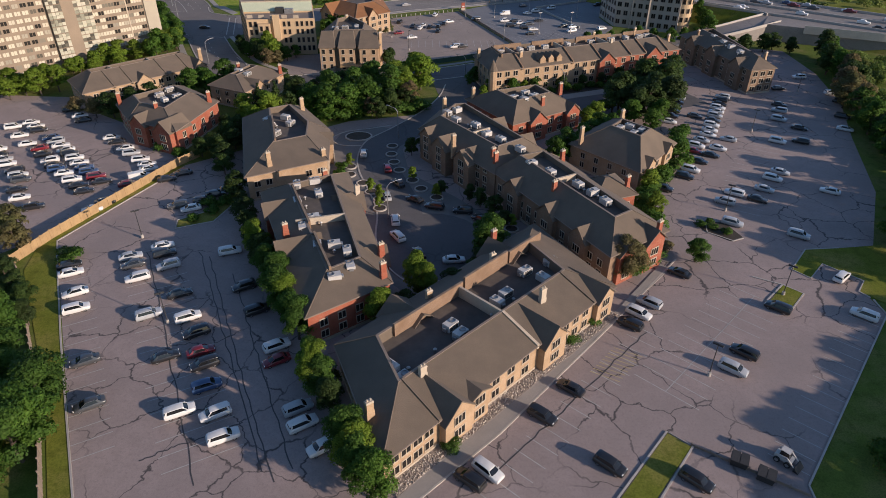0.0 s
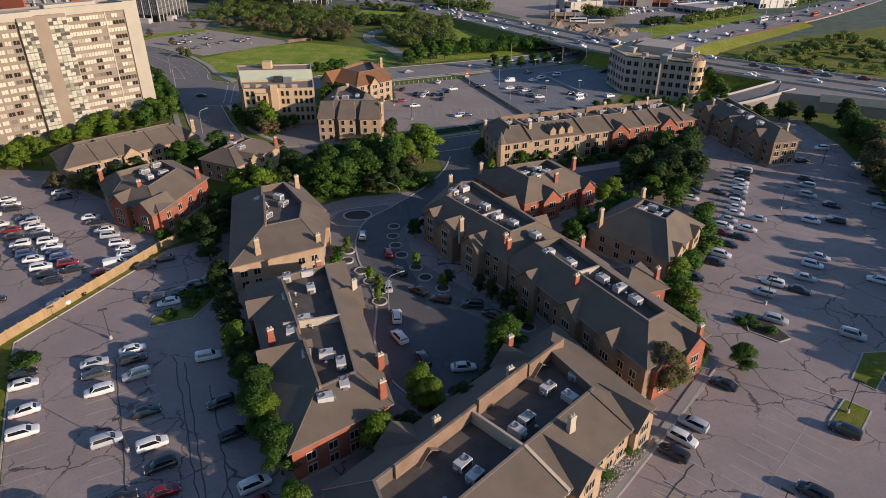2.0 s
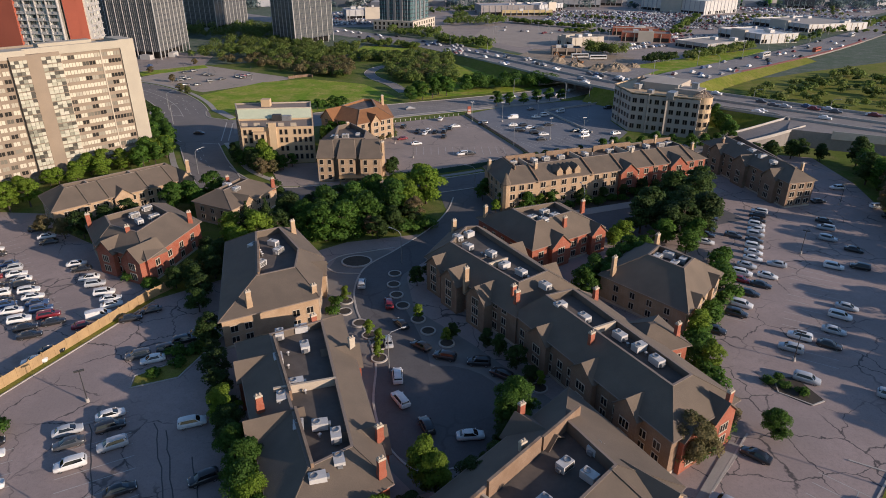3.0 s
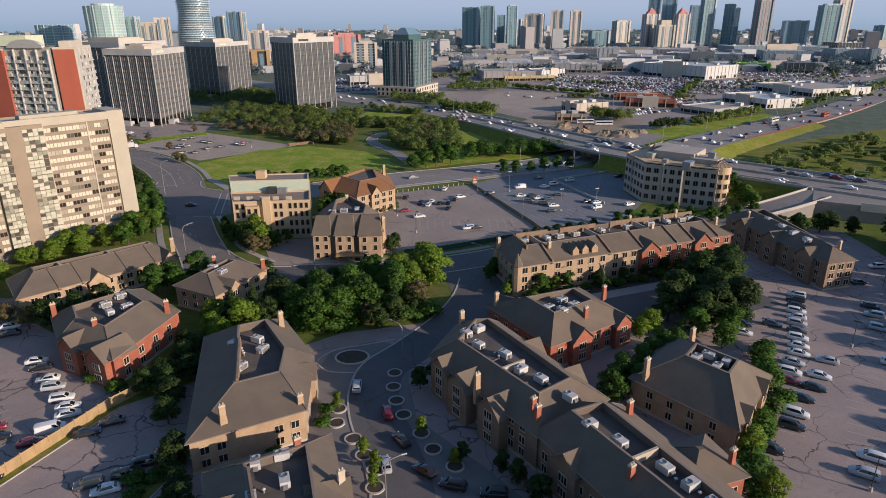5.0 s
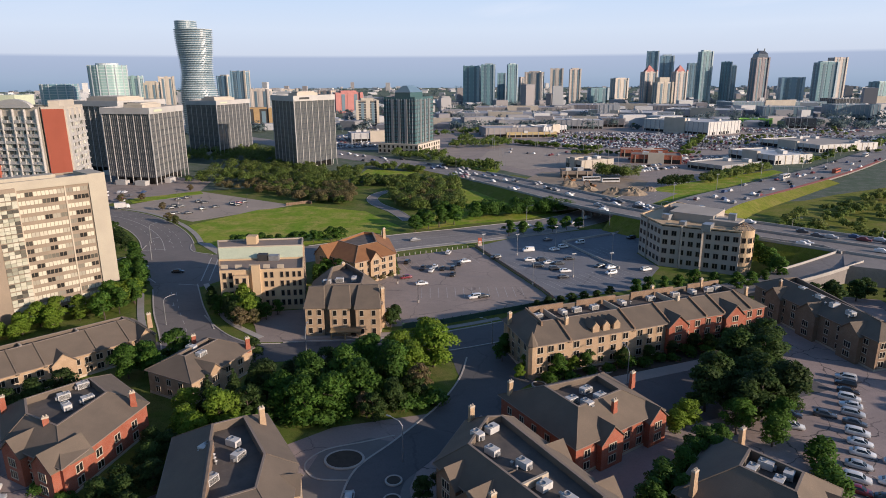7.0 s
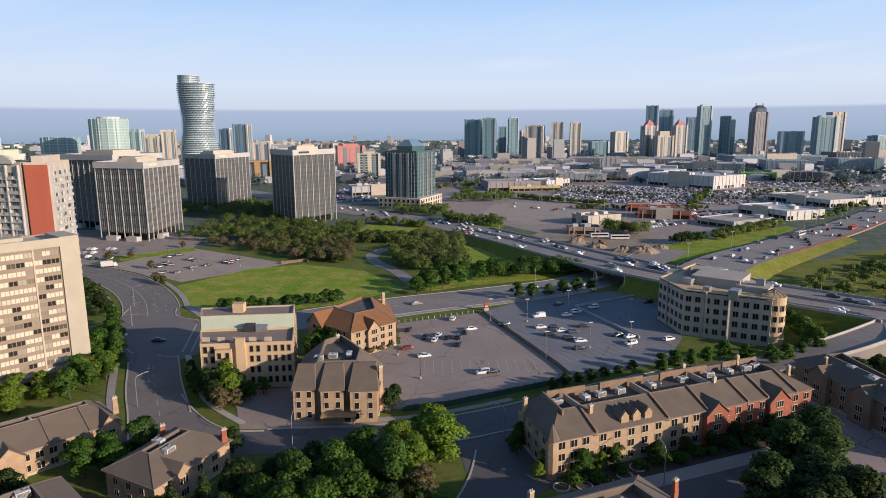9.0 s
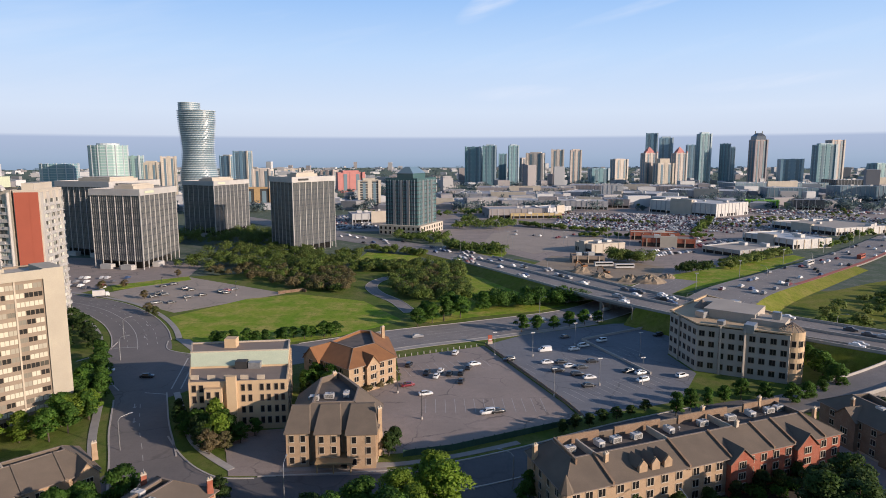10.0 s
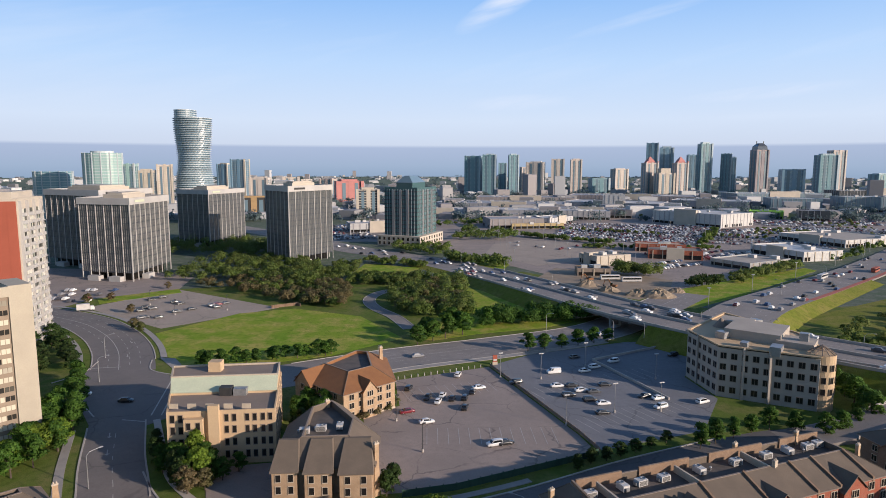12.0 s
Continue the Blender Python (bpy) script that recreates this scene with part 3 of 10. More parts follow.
sheet("office_lot", [(39.9, 253.0), (70, 264), (84, 287), (82, 307), (100, 334), (101, 349), (75, 349), (35, 333), (19.4, 320.4), (37.2, 263)], PAVE + 0.004, M["lot_blue"], "blue-grey asphalt lot beside the round office building")
sheet("north_lot", [(-171, 414), (-143, 460), (-76, 413), (-117, 373)], PAVE, M["lot_tan"], "half-empty asphalt parking lot beside the field")
sheet("lot_strip", [(-176.5, 436), (-144, 462), (-138.5, 451.5), (-169, 423.5)], 0.1, M["meadow"], "green strip between two parking lots")
sheet("tower_lot", [(-300, 425), (-185, 408.5), (-177, 436), (-144, 463), (-150, 500), (-180, 520), (-240, 535), (-300, 540)], PAVE, M["lot_plain"], "asphalt forecourt of the office slabs")
sheet("meadow", [(-116, 365), (-92, 401), (-68, 411), (-34, 394), (-13, 356), (-38, 333), (-86, 312)], 0.05, M["meadow"], "mown green field beside the avenue")

# village square, its loop road and the street
court_edge = smooth([(9.0, 212, 0), (6.6, 200.5, 0), (1.4, 188, 0), (-7.2, 174.7, 0), (-13.6, 165.7, 0), (-15.2, 156, 0), (-14.1, 147, 0), (-11.4, 138, 0), (-8.6, 127, 0), (-8.2, 116, 0), (-6, 106.5, 0)], 6)
bm = bmesh.new()
ribbon(bm, [p + Vector((0, 0, PAVE + 0.03)) for p in court_edge], 9.6, 0, 0.3)
prism(bm, [(3 + 12.0 * math.cos(a) * 0.95, 113.5 + 12.5 * math.sin(a)) for a in [k * math.pi / 14 for k in range(28)]], -0.2, PAVE + 0.022)
tagged(setting("court_road", bm, M["road"], "dark asphalt loop road of the court"), category="road")
bm = bmesh.new()
ribbon(bm, [p + Vector((0, 0, 0.16)) for p in court_edge], 0.02, -0.36, 0.3)
ribbon(bm, smooth([(-6, 106.5, 0.16), (-1, 100.6, 0.16), (7, 102, 0.16), (13.2, 108, 0.16)], 6), 0.15, -0.15, 0.3)
ribbon(bm, smooth([(-14.6, 162.4, 0.16), (-20.6, 163.2, 0.16), (-23.2, 167.4, 0.16), (-20.2, 172.0, 0.16), (-13.5, 174.4, 0.16), (-7.4, 176.6, 0.16)], 6), 0.14, -0.14, 0.3)
setting("court_kerb", bm, M["kerb"], "pale concrete kerb along the court road")
sheet("court_paving", [(-26, 139), (-14.5, 127), (-9, 106), (-1, 96), (12, 100), (22, 115), (9, 133), (-2, 146), (-4, 160), (-1, 172), (-12, 176), (-21, 172), (-24, 158)], PAVE + 0.008, M["court"], "grey concrete paving of the court")
sheet("square_paving", [(6, 204), (8, 196), (7.5, 187), (11, 183), (15, 184), (17, 192), (24, 199), (21, 217), (27, 219), (27, 233), (10, 226), (4, 222)], PAVE + 0.012, M["road"], "dark asphalt where the loop road meets the street")
street = smooth([(-74, 222, 0), (-52, 217, 0), (-30, 217.5, 0), (-5, 220, 0), (18, 228, 0), (48, 243, 0), (80, 256, 0), (92, 259, 0)], 5)
avenue = smooth([(-58, 210, 0), (-64.5, 224, 0), (-70.2, 236, 0), (-77.2, 250, 0), (-86.3, 271, 0), (-98, 297, 0), (-108.6, 322, 0), (-119.7, 343.7, 0), (-136.4, 366.4, 0), (-160, 388, 0), (-200, 408, 0), (-260, 420, 0)], 6)
cross = smooth([(-96, 295, 0), (-60, 306, 0), (-15, 329, 0), (24, 344.5, 0), (68.5, 366, 0), (104, 404, 0), (140, 446, 0)], 6)
bm = bmesh.new()
ribbon(bm, [p + Vector((0, 0, 0.05)) for p in street], 5.8, -5.8, 0.3)
tagged(setting("street_road", bm, M["road"], "shaded asphalt street"), category="road")
bm = bmesh.new()
ribbon(bm, [p + Vector((0, 0, 0.056)) for p in avenue[0:27]], 6.8, -6.8, 0.3)
ribbon(bm, [p + Vector((0, 0, 0.056)) for p in avenue[34:]], 10.0, -10.0, 0.3)
prism(bm, [(-93.6, 270.5), (-79.2, 268.5), (-74, 276), (-68, 286), (-68, 317), (-88, 311), (-97.6, 318), (-101, 328), (-120, 325), (-118.5, 316), (-114, 299)], -0.2, 0.061)
prism(bm, [(-50, 217), (-47.3, 222.3), (-52.4, 225.6), (-57.3, 230.2), (-62.3, 236.4), (-66, 241.4), (-69, 238), (-62, 220)], -0.2, 0.066)
tagged(setting("road", bm, M["avenue"], "wide curving asphalt avenue"), category="road")
bm = bmesh.new()
ribbon(bm, [p + Vector((0, 0, 0.085)) for p in cross[3:]], 11.6, -11.6, 0.3)
tagged(setting("road", bm, M["highway"], "grey asphalt road running under the overpass"), category="road")
bm = bmesh.new()
for line, off in ((avenue[1:25], 7.0), (avenue[9:25], -7.0), (avenue[36:62], 10.2), (avenue[37:62], -10.2), (street[8:30], 6.1), (street[12:24], -6.1), (cross[8:34], 11.8), (cross[8:27], -11.8)):
    ribbon(bm, [p + Vector((0, 0, 0.2)) for p in line], off + 0.2, off - 0.2, 0.4)
ribbon(bm, smooth([(-101.5, 328, 0.2), (-97, 317, 0.2), (-87, 311.5, 0.2)], 6), 0.2, -0.2, 0.4)
ribbon(bm, smooth([(-120, 327, 0.2), (-118.5, 314, 0.2), (-123, 304, 0.2)], 6), 0.2, -0.2, 0.4)
ribbon(bm, smooth([(-67.3, 243.8, 0.2), (-62.3, 236.4, 0.2), (-57.3, 230.2, 0.2), (-52.4, 225.6, 0.2), (-47.3, 222.6, 0.2), (-40, 222.2, 0.2)], 6), 0.2, -0.2, 0.4)
tagged(setting("street_kerb", bm, M["kerb"], "pale concrete kerbs of the roads"), category="kerb")
bm = bmesh.new()
for line, off, w in ((avenue[12:25], 10.6, 1.0), (avenue[37:62], -13.0, 1.1), (avenue[38:52], 14.0, 0.9), (street[9:22], 8.6, 0.9), (cross[9:24], -13.4, 1.4)):
    ribbon(bm, [p + Vector((0, 0, 0.15)) for p in line], off + w, off - w, 0.3)
prism(bm, [(-100, 331), (-86, 312.6), (-84.5, 316), (-94, 330)], -0.1, 0.13)
tagged(setting("pavement", bm, M["walk"], "concrete footpath beside the avenue"), category="pavement")
bm = bmesh.new()
dashes(bm, avenue[6:24], 0.0, 0.068, 3, 4)
for off in (-5.2, -1.8, 5.0):
    dashes(bm, avenue[36:64], off, 0.068, 3, 4)
dashes(bm, avenue[35:64], 1.6, 0.068, 1, 0, 0.25)
dashes(bm, cross[9:40], 0.0, 0.10, 1, 0, 0.2)
for off in (-7.6, -3.8, 3.8, 7.6):
    dashes(bm, cross[9:40], off, 0.10, 3, 5)
for a_, b_ in (((-86.4, 274), (-79.2, 272.6)), ((-118, 319), (-109, 320.5)), ((-86, 307), (-79.8, 277)), ((-83, 306), (-77, 277)), ((-112, 296), (-95, 276)), ((-115, 293), (-97.6, 274))):
    dashes(bm, [Vector((*a_, 0)), Vector((*b_, 0))], 0, 0.073, 1, 0, 0.4)
for x_, y_, t_ in ((-84.8, 264, -1.16), (-80.4, 254, -1.16), (-113, 334, -1.1), (-120, 352, -0.95)):
    c_, s_ = math.cos(t_), math.sin(t_)
    for q in (((-1.6, -0.12), (1.2, -0.12), (1.2, 0.12), (-1.6, 0.12)), ((0.9, -0.6), (1.9, 0.0), (0.9, 0.6))):
        bm.faces.new([bm.verts.new((x_ + u * c_ - v * s_, y_ + u * s_ + v * c_, 0.07)) for u, v in q])
setting("road_marking", bm, M["line"], "worn white lane lines")

# highway on its embankment and overpass, and the arterial road beyond
hwy = smooth([(-240, 850, 0.1), (-150, 745, 0.1), (-70, 640, 0.1), (-2, 566, 0.4), (38, 490, 2.5), (62, 430, 5.0), (86, 378, 6.2), (126, 326, 6.2), (185, 270, 6.2), (260, 210, 6.0), (420, 110, 5.0)], 6)
art = smooth([(112, 345, 6.25), (150, 393, 4.5), (215, 452, 2.5), (300, 528, 1.2), (420, 645, 0.4), (560, 785, 0.3), (800, 1010, 0.3), (1250, 1440, 0.3)], 6)
bm = bmesh.new()
ribbon(bm, hwy, 15.5, -15.5, 0.9)
tagged(setting("highway", bm, M["highway"], "pale asphalt highway with several lanes"), category="road")
bm = bmesh.new()
ribbon(bm, [p + Vector((0, 0, 0.02)) for p in art], 14, -14, 0.9)
tagged(setting("arterial_road", bm, M["highway"], "wide pale arterial road"), category="road")
bm = bmesh.new()
for off in (-11.5, -7.8, -4.1, 4.1, 7.8, 11.5):
    dashes(bm, hwy, off, 0.03, 3.5, 6, 0.2)
for off in (-9, -5, 5, 9):
    dashes(bm, art, off, 0.06, 3.5, 6, 0.2)
setting("lane_marking", bm, M["line"], "white lane lines of the highway")
bm = bmesh.new()
ribbon(bm, [p + Vector((0, 0, 0.07)) for p in art[9:22]], -11.2, -13.8, 0.3)
setting("bus_lane", bm, M["lane_red"], "red paved bus lane of the arterial road")
# street climbing to the highway, with white parapets
climb = smooth([(88, 258, 0.05), (104, 261, 1.4), (124, 266, 4.0), (142, 273.5, 6.0), (158, 284, 6.3)], 6)
bm = bmesh.new()
ribbon(bm, climb, 5.4, -5.4, 6.6)
prism(bm, [(139, 267), (152, 260), (196, 238), (202, 262), (166, 296), (140, 300), (150, 288), (147, 280)], -0.2, 6.28)
tagged(setting("street_ramp", bm, M["highway"], "pale asphalt street climbing to the highway junction"), category="road")
bm = bmesh.new()
ribbon(bm, [p + Vector((0, 0, 0.8)) for p in climb[9:22]], 5.7, 5.4, 1.1)
ribbon(bm, [p + Vector((0, 0, 0.8)) for p in climb[6:20]], -5.4, -5.7, 1.1)
ribbon(bm, [Vector(v) for v in ((152, 259.6, 7.3), (176, 247, 7.3), (196, 237.6, 7.3))], 0.2, -0.2, 3.0)
ribbon(bm, [Vector(v) for v in ((147, 281, 7.2), (146, 290, 7.2), (128, 305, 7.2), (112, 320, 7.2))], 0.2, -0.2, 2.6)
tagged(setting("ramp_parapet", bm, M["kerb"], "low pale concrete parapets beside the ramp"), category="barrier")
bm = bmesh.new()
for off in (15.2, -15.2, 0.0):
    run = [p + Vector((0, 0, 0.95)) for p in hwy[22:52]]
    ribbon(bm, run, off + 0.25, off - 0.25, 1.6)
tagged(setting("bridge_parapet", bm, M["kerb"], "pale concrete parapets of the overpass"), category="barrier")
bm = bmesh.new()
for off, lo, hi in ((15.3, 18, 34), (15.3, 38, 60), (-15.3, 18, 34), (-15.3, 38, 60)):
    run = sides(hwy[lo:hi], off)
    out = sides(hwy[lo:hi], off * 1.55)
    top = [bm.verts.new(p) for p in run]
    toe = [bm.verts.new((p.x, p.y, 0)) for p in out]
    for k in range(len(top) - 1):
        bm.faces.new((top[k], top[k + 1], toe[k + 1], toe[k]))
for off in (14, -14):
    run, out = sides(art[0:16], off), sides(art[0:16], off * 1.5)
    top = [bm.verts.new(p) for p in run]
    toe = [bm.verts.new((p.x, p.y, 0.0)) for p in out]
    for k in range(len(top) - 1):
        bm.faces.new((top[k], top[k + 1], toe[k + 1], toe[k]))
tagged(setting("embankment", bm, M["lawn"], "grassed slope of the highway embankment"), category="ground")
bm = bmesh.new()
for k in (34, 38):
    c = hwy[k]
    d = (hwy[k + 1] - hwy[k - 1]).normalized()
    s = Vector((-d.y, d.x, 0))
    prism(bm, [tuple((c + s * a + d * b).to_2d()) for a, b in ((-15, -0.6), (-15, 0.6), (15, 0.6), (15, -0.6))][::-1], 0, c.z - 0.7)
for a in (-12, -6, 0, 6, 12):
    c = hwy[36]
    d = (hwy[37] - hwy[35]).normalized()
    p = c + Vector((-d.y, d.x, 0)) * a
    tube(bm, p.x, p.y, 0, c.z - 0.7, 0.6, n=12)
tagged(setting("bridge_pier", bm, M["kerb"], "concrete piers and abutments under the overpass"), category="pier")
bm = bmesh.new()
LANE = [(-10.5, 371), (-18.5, 393), (-28.5, 411), (-33.5, 428), (-32.0, 443), (-26, 454), (-14, 462)]
ribbon(bm, smooth([(*p, 0.09) for p in LANE], 6), 3.0, -3.0, 0.2)
setting("wood_lane", bm, M["highway"], "narrow lane curving through the scrub")
bm = bmesh.new()
ribbon(bm, smooth([(*p, 0.22) for p in LANE], 6), 3.25, 3.0, 0.3)
ribbon(bm, smooth([(*p, 0.22) for p in LANE], 6), -3.0, -3.25, 0.3)
setting("lane_kerb", bm, M["kerb"], "pale kerbs of the curving lane")
sheet("clearing", [(-54, 500), (-20, 488), (-8, 500), (-8, 536), (-48, 556)], 0.06, M["meadow"], "yellow-green clearing behind the thicket")

# stall lines
bm = bmesh.new()
stalls(bm, (5.5, 54.5), (36.5, 87.5), 16, -5.0)
stalls(bm, (36.8, 72.5), (60.2, 95.2), 12, 5.2)
stalls(bm, (36.8, 72.5), (60.2, 95.2), 12, -5.2)
stalls(bm, (50.5, 57.5), (79.5, 88), 15, 5.2)
stalls(bm, (-44.6, 62), (-66.2, 104.2), 17, -5.3)
stalls(bm, (-27.5, 62), (-52.5, 112.5), 20, -5.2)
stalls(bm, (-27.5, 62), (-52.5, 112.5), 20, 5.2)
stalls(bm, (60.5, 142), (94.5, 199), 24, -5.2)
stalls(bm, (70, 126), (118, 204), 32, 5)
stalls(bm, (70, 126), (118, 204), 32, -5)
stalls(bm, (-109, 180), (-74, 139), 19, 5)
stalls(bm, (-109, 180), (-74, 139), 19, -5)
dashes(bm, [Vector((36.8, 72.5, 0)), Vector((60.2, 95.2, 0))], 0, 0.045, 1, 0, 0.12)
setting("parking_lines", bm, M["line"], "worn white parking stall lines")
bm = bmesh.new()
for k in range(9):
    a = Vector((26.6 + k * 0.62, 76.9 + k * 0.66, 0.046))
    bm.faces.new([bm.verts.new(a + Vector(v)) for v in ((0, 0, 0), (0.12, 0.1, 0), (4.0, -2.2, 0), (3.9, -2.3, 0))])
setting("hatch_lines", bm, M["yellow_line"], "faded yellow hatched bay")
bm = bmesh.new()
for a, b, n in (((-12, 290), (17, 300), 11), ((-3, 262), (30, 262), 12), ((30, 292), (72, 312), 15), ((40, 268), (70, 283), 12)):
    stalls(bm, a, b, n, 5, 0.05)
    stalls(bm, a, b, n, -5, 0.05)
setting("parking_lines_far", bm, M["line"], "faded parking stall lines")

# kerbs, islands and verges of the lots
bm = bmesh.new()
for run in ([(-28.2, 30), (-41.9, 56.7), (-57.4, 86.5), (-68.8, 109.2), (-72.2, 116.4), (-57.6, 150.4)], [(48.9, 50), (49.6, 56), (80.6, 89.4), (80.8, 93.6)],
            [(62.3, 101.1), (66.8, 98.4), (69.3, 95.6), (63.4, 89.6), (60.7, 92.4), (62, 94), (66.8, 98.4)], [(84, 110.4), (77.0, 110.0), (70.9, 103.2), (73.1, 100.3), (77.7, 104.9), (82.4, 99.2), (79.6, 96.0), (80.6, 94.2)],
            [(24.9, 54.6), (34.5, 65.0), (37.2, 62.4), (29, 53)], [(0.2, 54.8), (11.6, 65.2), (36.2, 91.6), (50, 107)], [(61.5, 122), (60, 117), (64, 113.5), (66.5, 114.5)], [(-45.2, 128.2), (-50.8, 124.2), (-50.2, 120.8), (-43.0, 123.6), (-39.0, 136.8), (-42, 140.2)]):
    ribbon(bm, [Vector((*p, 0.17)) for p in run], 0.13, -0.13, 0.35)
tagged(setting("lot_kerb", bm, M["kerb"], "concrete kerbs edging the parking lot"), category="kerb")
sheet("grass_island", [(63.5, 90), (69.1, 95.7), (66.8, 98.2), (61.2, 92.6)], 0.14, M["lawn"], "small yellow-green grass island with a kerb")
sheet("corner_grass", [(70.9, 103.2), (73.1, 100.3), (77.7, 104.9), (82.4, 99.2), (79.6, 96.0), (82.4, 92.4), (93, 94), (94, 111.4), (84, 110.3), (77.0, 110.0)], 0.14, M["lawn"], "yellow-green grass corner of the lot")
sheet("grass_wedge", [(25.3, 54.6), (34.5, 64.7), (36.9, 62.3), (27.5, 52)], 0.14, M["lawn"], "green grass wedge between parking lots")
sheet("west_verge", [(-28.3, 30), (-42.0, 56.7), (-57.5, 86.5), (-69.0, 109.4), (-72.2, 116.2), (-57.4, 150.6), (-59.3, 151), (-75.2, 116), (-73.4, 106), (-63.2, 89.4), (-53.6, 73.8), (-45.0, 56.8), (-31.3, 30)], 0.1, M["lawn"], "narrow grass verge along the fence")
sheet("planted_island", [(-50, 121), (-43.2, 123.8), (-39.2, 136.8), (-42, 140), (-45, 128), (-50.5, 124)], 0.14, M["lawn"], "grass island in shadow")
sheet("east_island", [(58.5, 121), (60, 117), (63.6, 113.4), (66.6, 114.4), (65, 121)], 0.14, M["mulch"], "dark planted island with a kerb")
sheet("front_walk", [(-4.5, 51.5), (0.2, 54.9), (11.6, 65.3), (36.2, 91.7), (48, 104), (46.5, 105.5), (34.5, 91.6), (-2.2, 55.4)], 0.15, M["walk"], "concrete walk in front of the brick offices")
sheet("stone_bed", [(-2.1, 55.6), (34.6, 90.2), (33.2, 91.9), (-3.6, 57.3)], 0.19, M["stones"], "bed of river stones along the brick wall")
sheet("plaza_lot", [(55, 669), (84, 706), (128, 682), (151, 626), (129, 581), (73, 544), (42, 606)], 0.06, M["lot_tan"], "wide half-empty tan parking lot")
sheet("mall_paving", [(10, 640), (45, 565), (62, 530), (95, 470), (118, 432), (140, 458), (185, 488), (262, 552), (330, 620), (420, 712), (560, 842), (760, 1030), (900, 1200), (620, 1420), (60, 1420), (-100, 1150), (-70, 800)], 0.03, M["lot_plain"], "pale paved lots and lanes of the shopping district")
sheet("verge_field", [(20, 462), (40, 440), (52, 412), (62, 383), (48, 372), (17, 362), (-2, 352), (-12, 362), (4, 400)], 0.06, M["meadow"], "sunlit green verge below the highway")
sheet("plaza_verge", [(8, 585), (55, 552), (49, 531), (7, 545)], 0.08, M["meadow"], "green verge with trees beside the tan lot")
sheet("work_site", [(61, 488), (84, 534), (115, 517), (147, 486), (131, 449), (107, 429), (85, 452)], 0.06, M["soil"], "bare brown earth of a building site")
sheet("roadside_grass", [(108, 424), (128, 408), (168, 440), (258, 521), (257, 533), (183, 486), (138, 456)], 0.07, M["meadow"], "green strip beside the arterial road")
sheet("ramp_grass", [(165, 385), (240, 430), (340, 480), (420, 420), (300, 280), (215, 290)], 0.055, M["lawn"], "green field inside the highway ramp")

# long tar-sealed joints in the west lot
bm = bmesh.new()
for (x0, y0), (x1, y1) in (((-27.4, 58), (-52.6, 112)), ((-19.5, 60), (-42.5, 112)), ((-17.8, 58), (-40.2, 110)), ((-15.6, 60), (-34, 104)), ((-36, 62), (-24, 68)), ((8, 56.5), (38, 86))):
    r_ = random.Random(int(x0 * 10))
    n_ = 26
    ribbon(bm, [Vector((x0 + (x1 - x0) * k / n_ + r_.uniform(-0.22, 0.22), y0 + (y1 - y0) * k / n_ + r_.uniform(-0.22, 0.22), 0.047)) for k in range(n_ + 1)], 0.09, -0.09, 0.02)
setting("tar_joint", bm, M["tar"], "black tar-sealed joints in the asphalt")

# planted beds and paved walk before the long office row, and paving among the offices
fd, fo = Vector((0.939, 0.345)), Vector((0.345, -0.939))
def row_strip(s0, s1, w0, w1):
    b0 = Vector((22.9, 200.1))
    return [tuple(b0 + fd * s + fo * w) for s, w in ((s0, w1), (s1, w1), (s1, w0), (s0, w0))]
sheet("office_bed", row_strip(2, 70, 0.3, 6.5), 0.12, M["mulch"], "planted bed along the office row")
sheet("office_walk", row_strip(-4, 72, 6.6, 10.5), 0.1, M["walk"], "paved walk before the office row")
sheet("office_court", row_strip(-2, 60, 10.6, 30), 0.075, M["road"], "dark asphalt lane between the brick offices")

# forecourts of the manor and the beige office
sheet("manor_forecourt", [(-46, 223.5), (-34.5, 223), (-12, 223.5), (-11, 229), (-34, 228), (-36, 250), (-38.5, 248), (-49, 246), (-50.5, 236)], 0.09, M["lot_plain"], "pale paved forecourt between two offices")
bm = bmesh.new()
ribbon(bm, smooth([(-77, 274, 0.14), (-71.6, 263.2, 0.14), (-62.4, 244.7, 0.14), (-55.5, 235.3, 0.14), (-46.1, 226.3, 0.14)], 6), 0.9, -0.9, 0.2)
setting("garden_path", bm, M["kerb"], "pale concrete path curving beside the avenue")

# ---- far sky: a plain curved backdrop beyond the plain, with thin cloud and a haze bank ----
m, n, l, bsdf = nodes_of("evening_sky")
n.remove(bsdf)
co = n.new("ShaderNodeTexCoord")
sep = n.new("ShaderNodeSeparateXYZ")
l.new(co.outputs["Object"], sep.inputs[0])
alt = n.new("ShaderNodeMapRange")
alt.inputs[2].default_value = 2600.0
l.new(sep.outputs[2], alt.inputs[0])
ramp = n.new("ShaderNodeValToRGB")
e = ramp.color_ramp.elements
stops = ((0.0, (0.34, 0.42, 0.52)), (0.030, (0.42, 0.49, 0.59)), (0.056, (0.46, 0.515, 0.625)), (0.079, (0.49, 0.54, 0.655)), (0.085, (0.72, 0.745, 0.80)), (0.15, (0.77, 0.82, 0.885)), (0.30, (0.60, 0.75, 0.93)), (0.52, (0.30, 0.53, 0.88)), (0.85, (0.19, 0.40, 0.80)))
while len(e) < len(stops):
    e.new(0.5)
for k, (p_, c_) in enumerate(stops):
    e[k].position, e[k].color = p_, (*c_, 1)
l.new(alt.outputs[0], ramp.inputs[0])
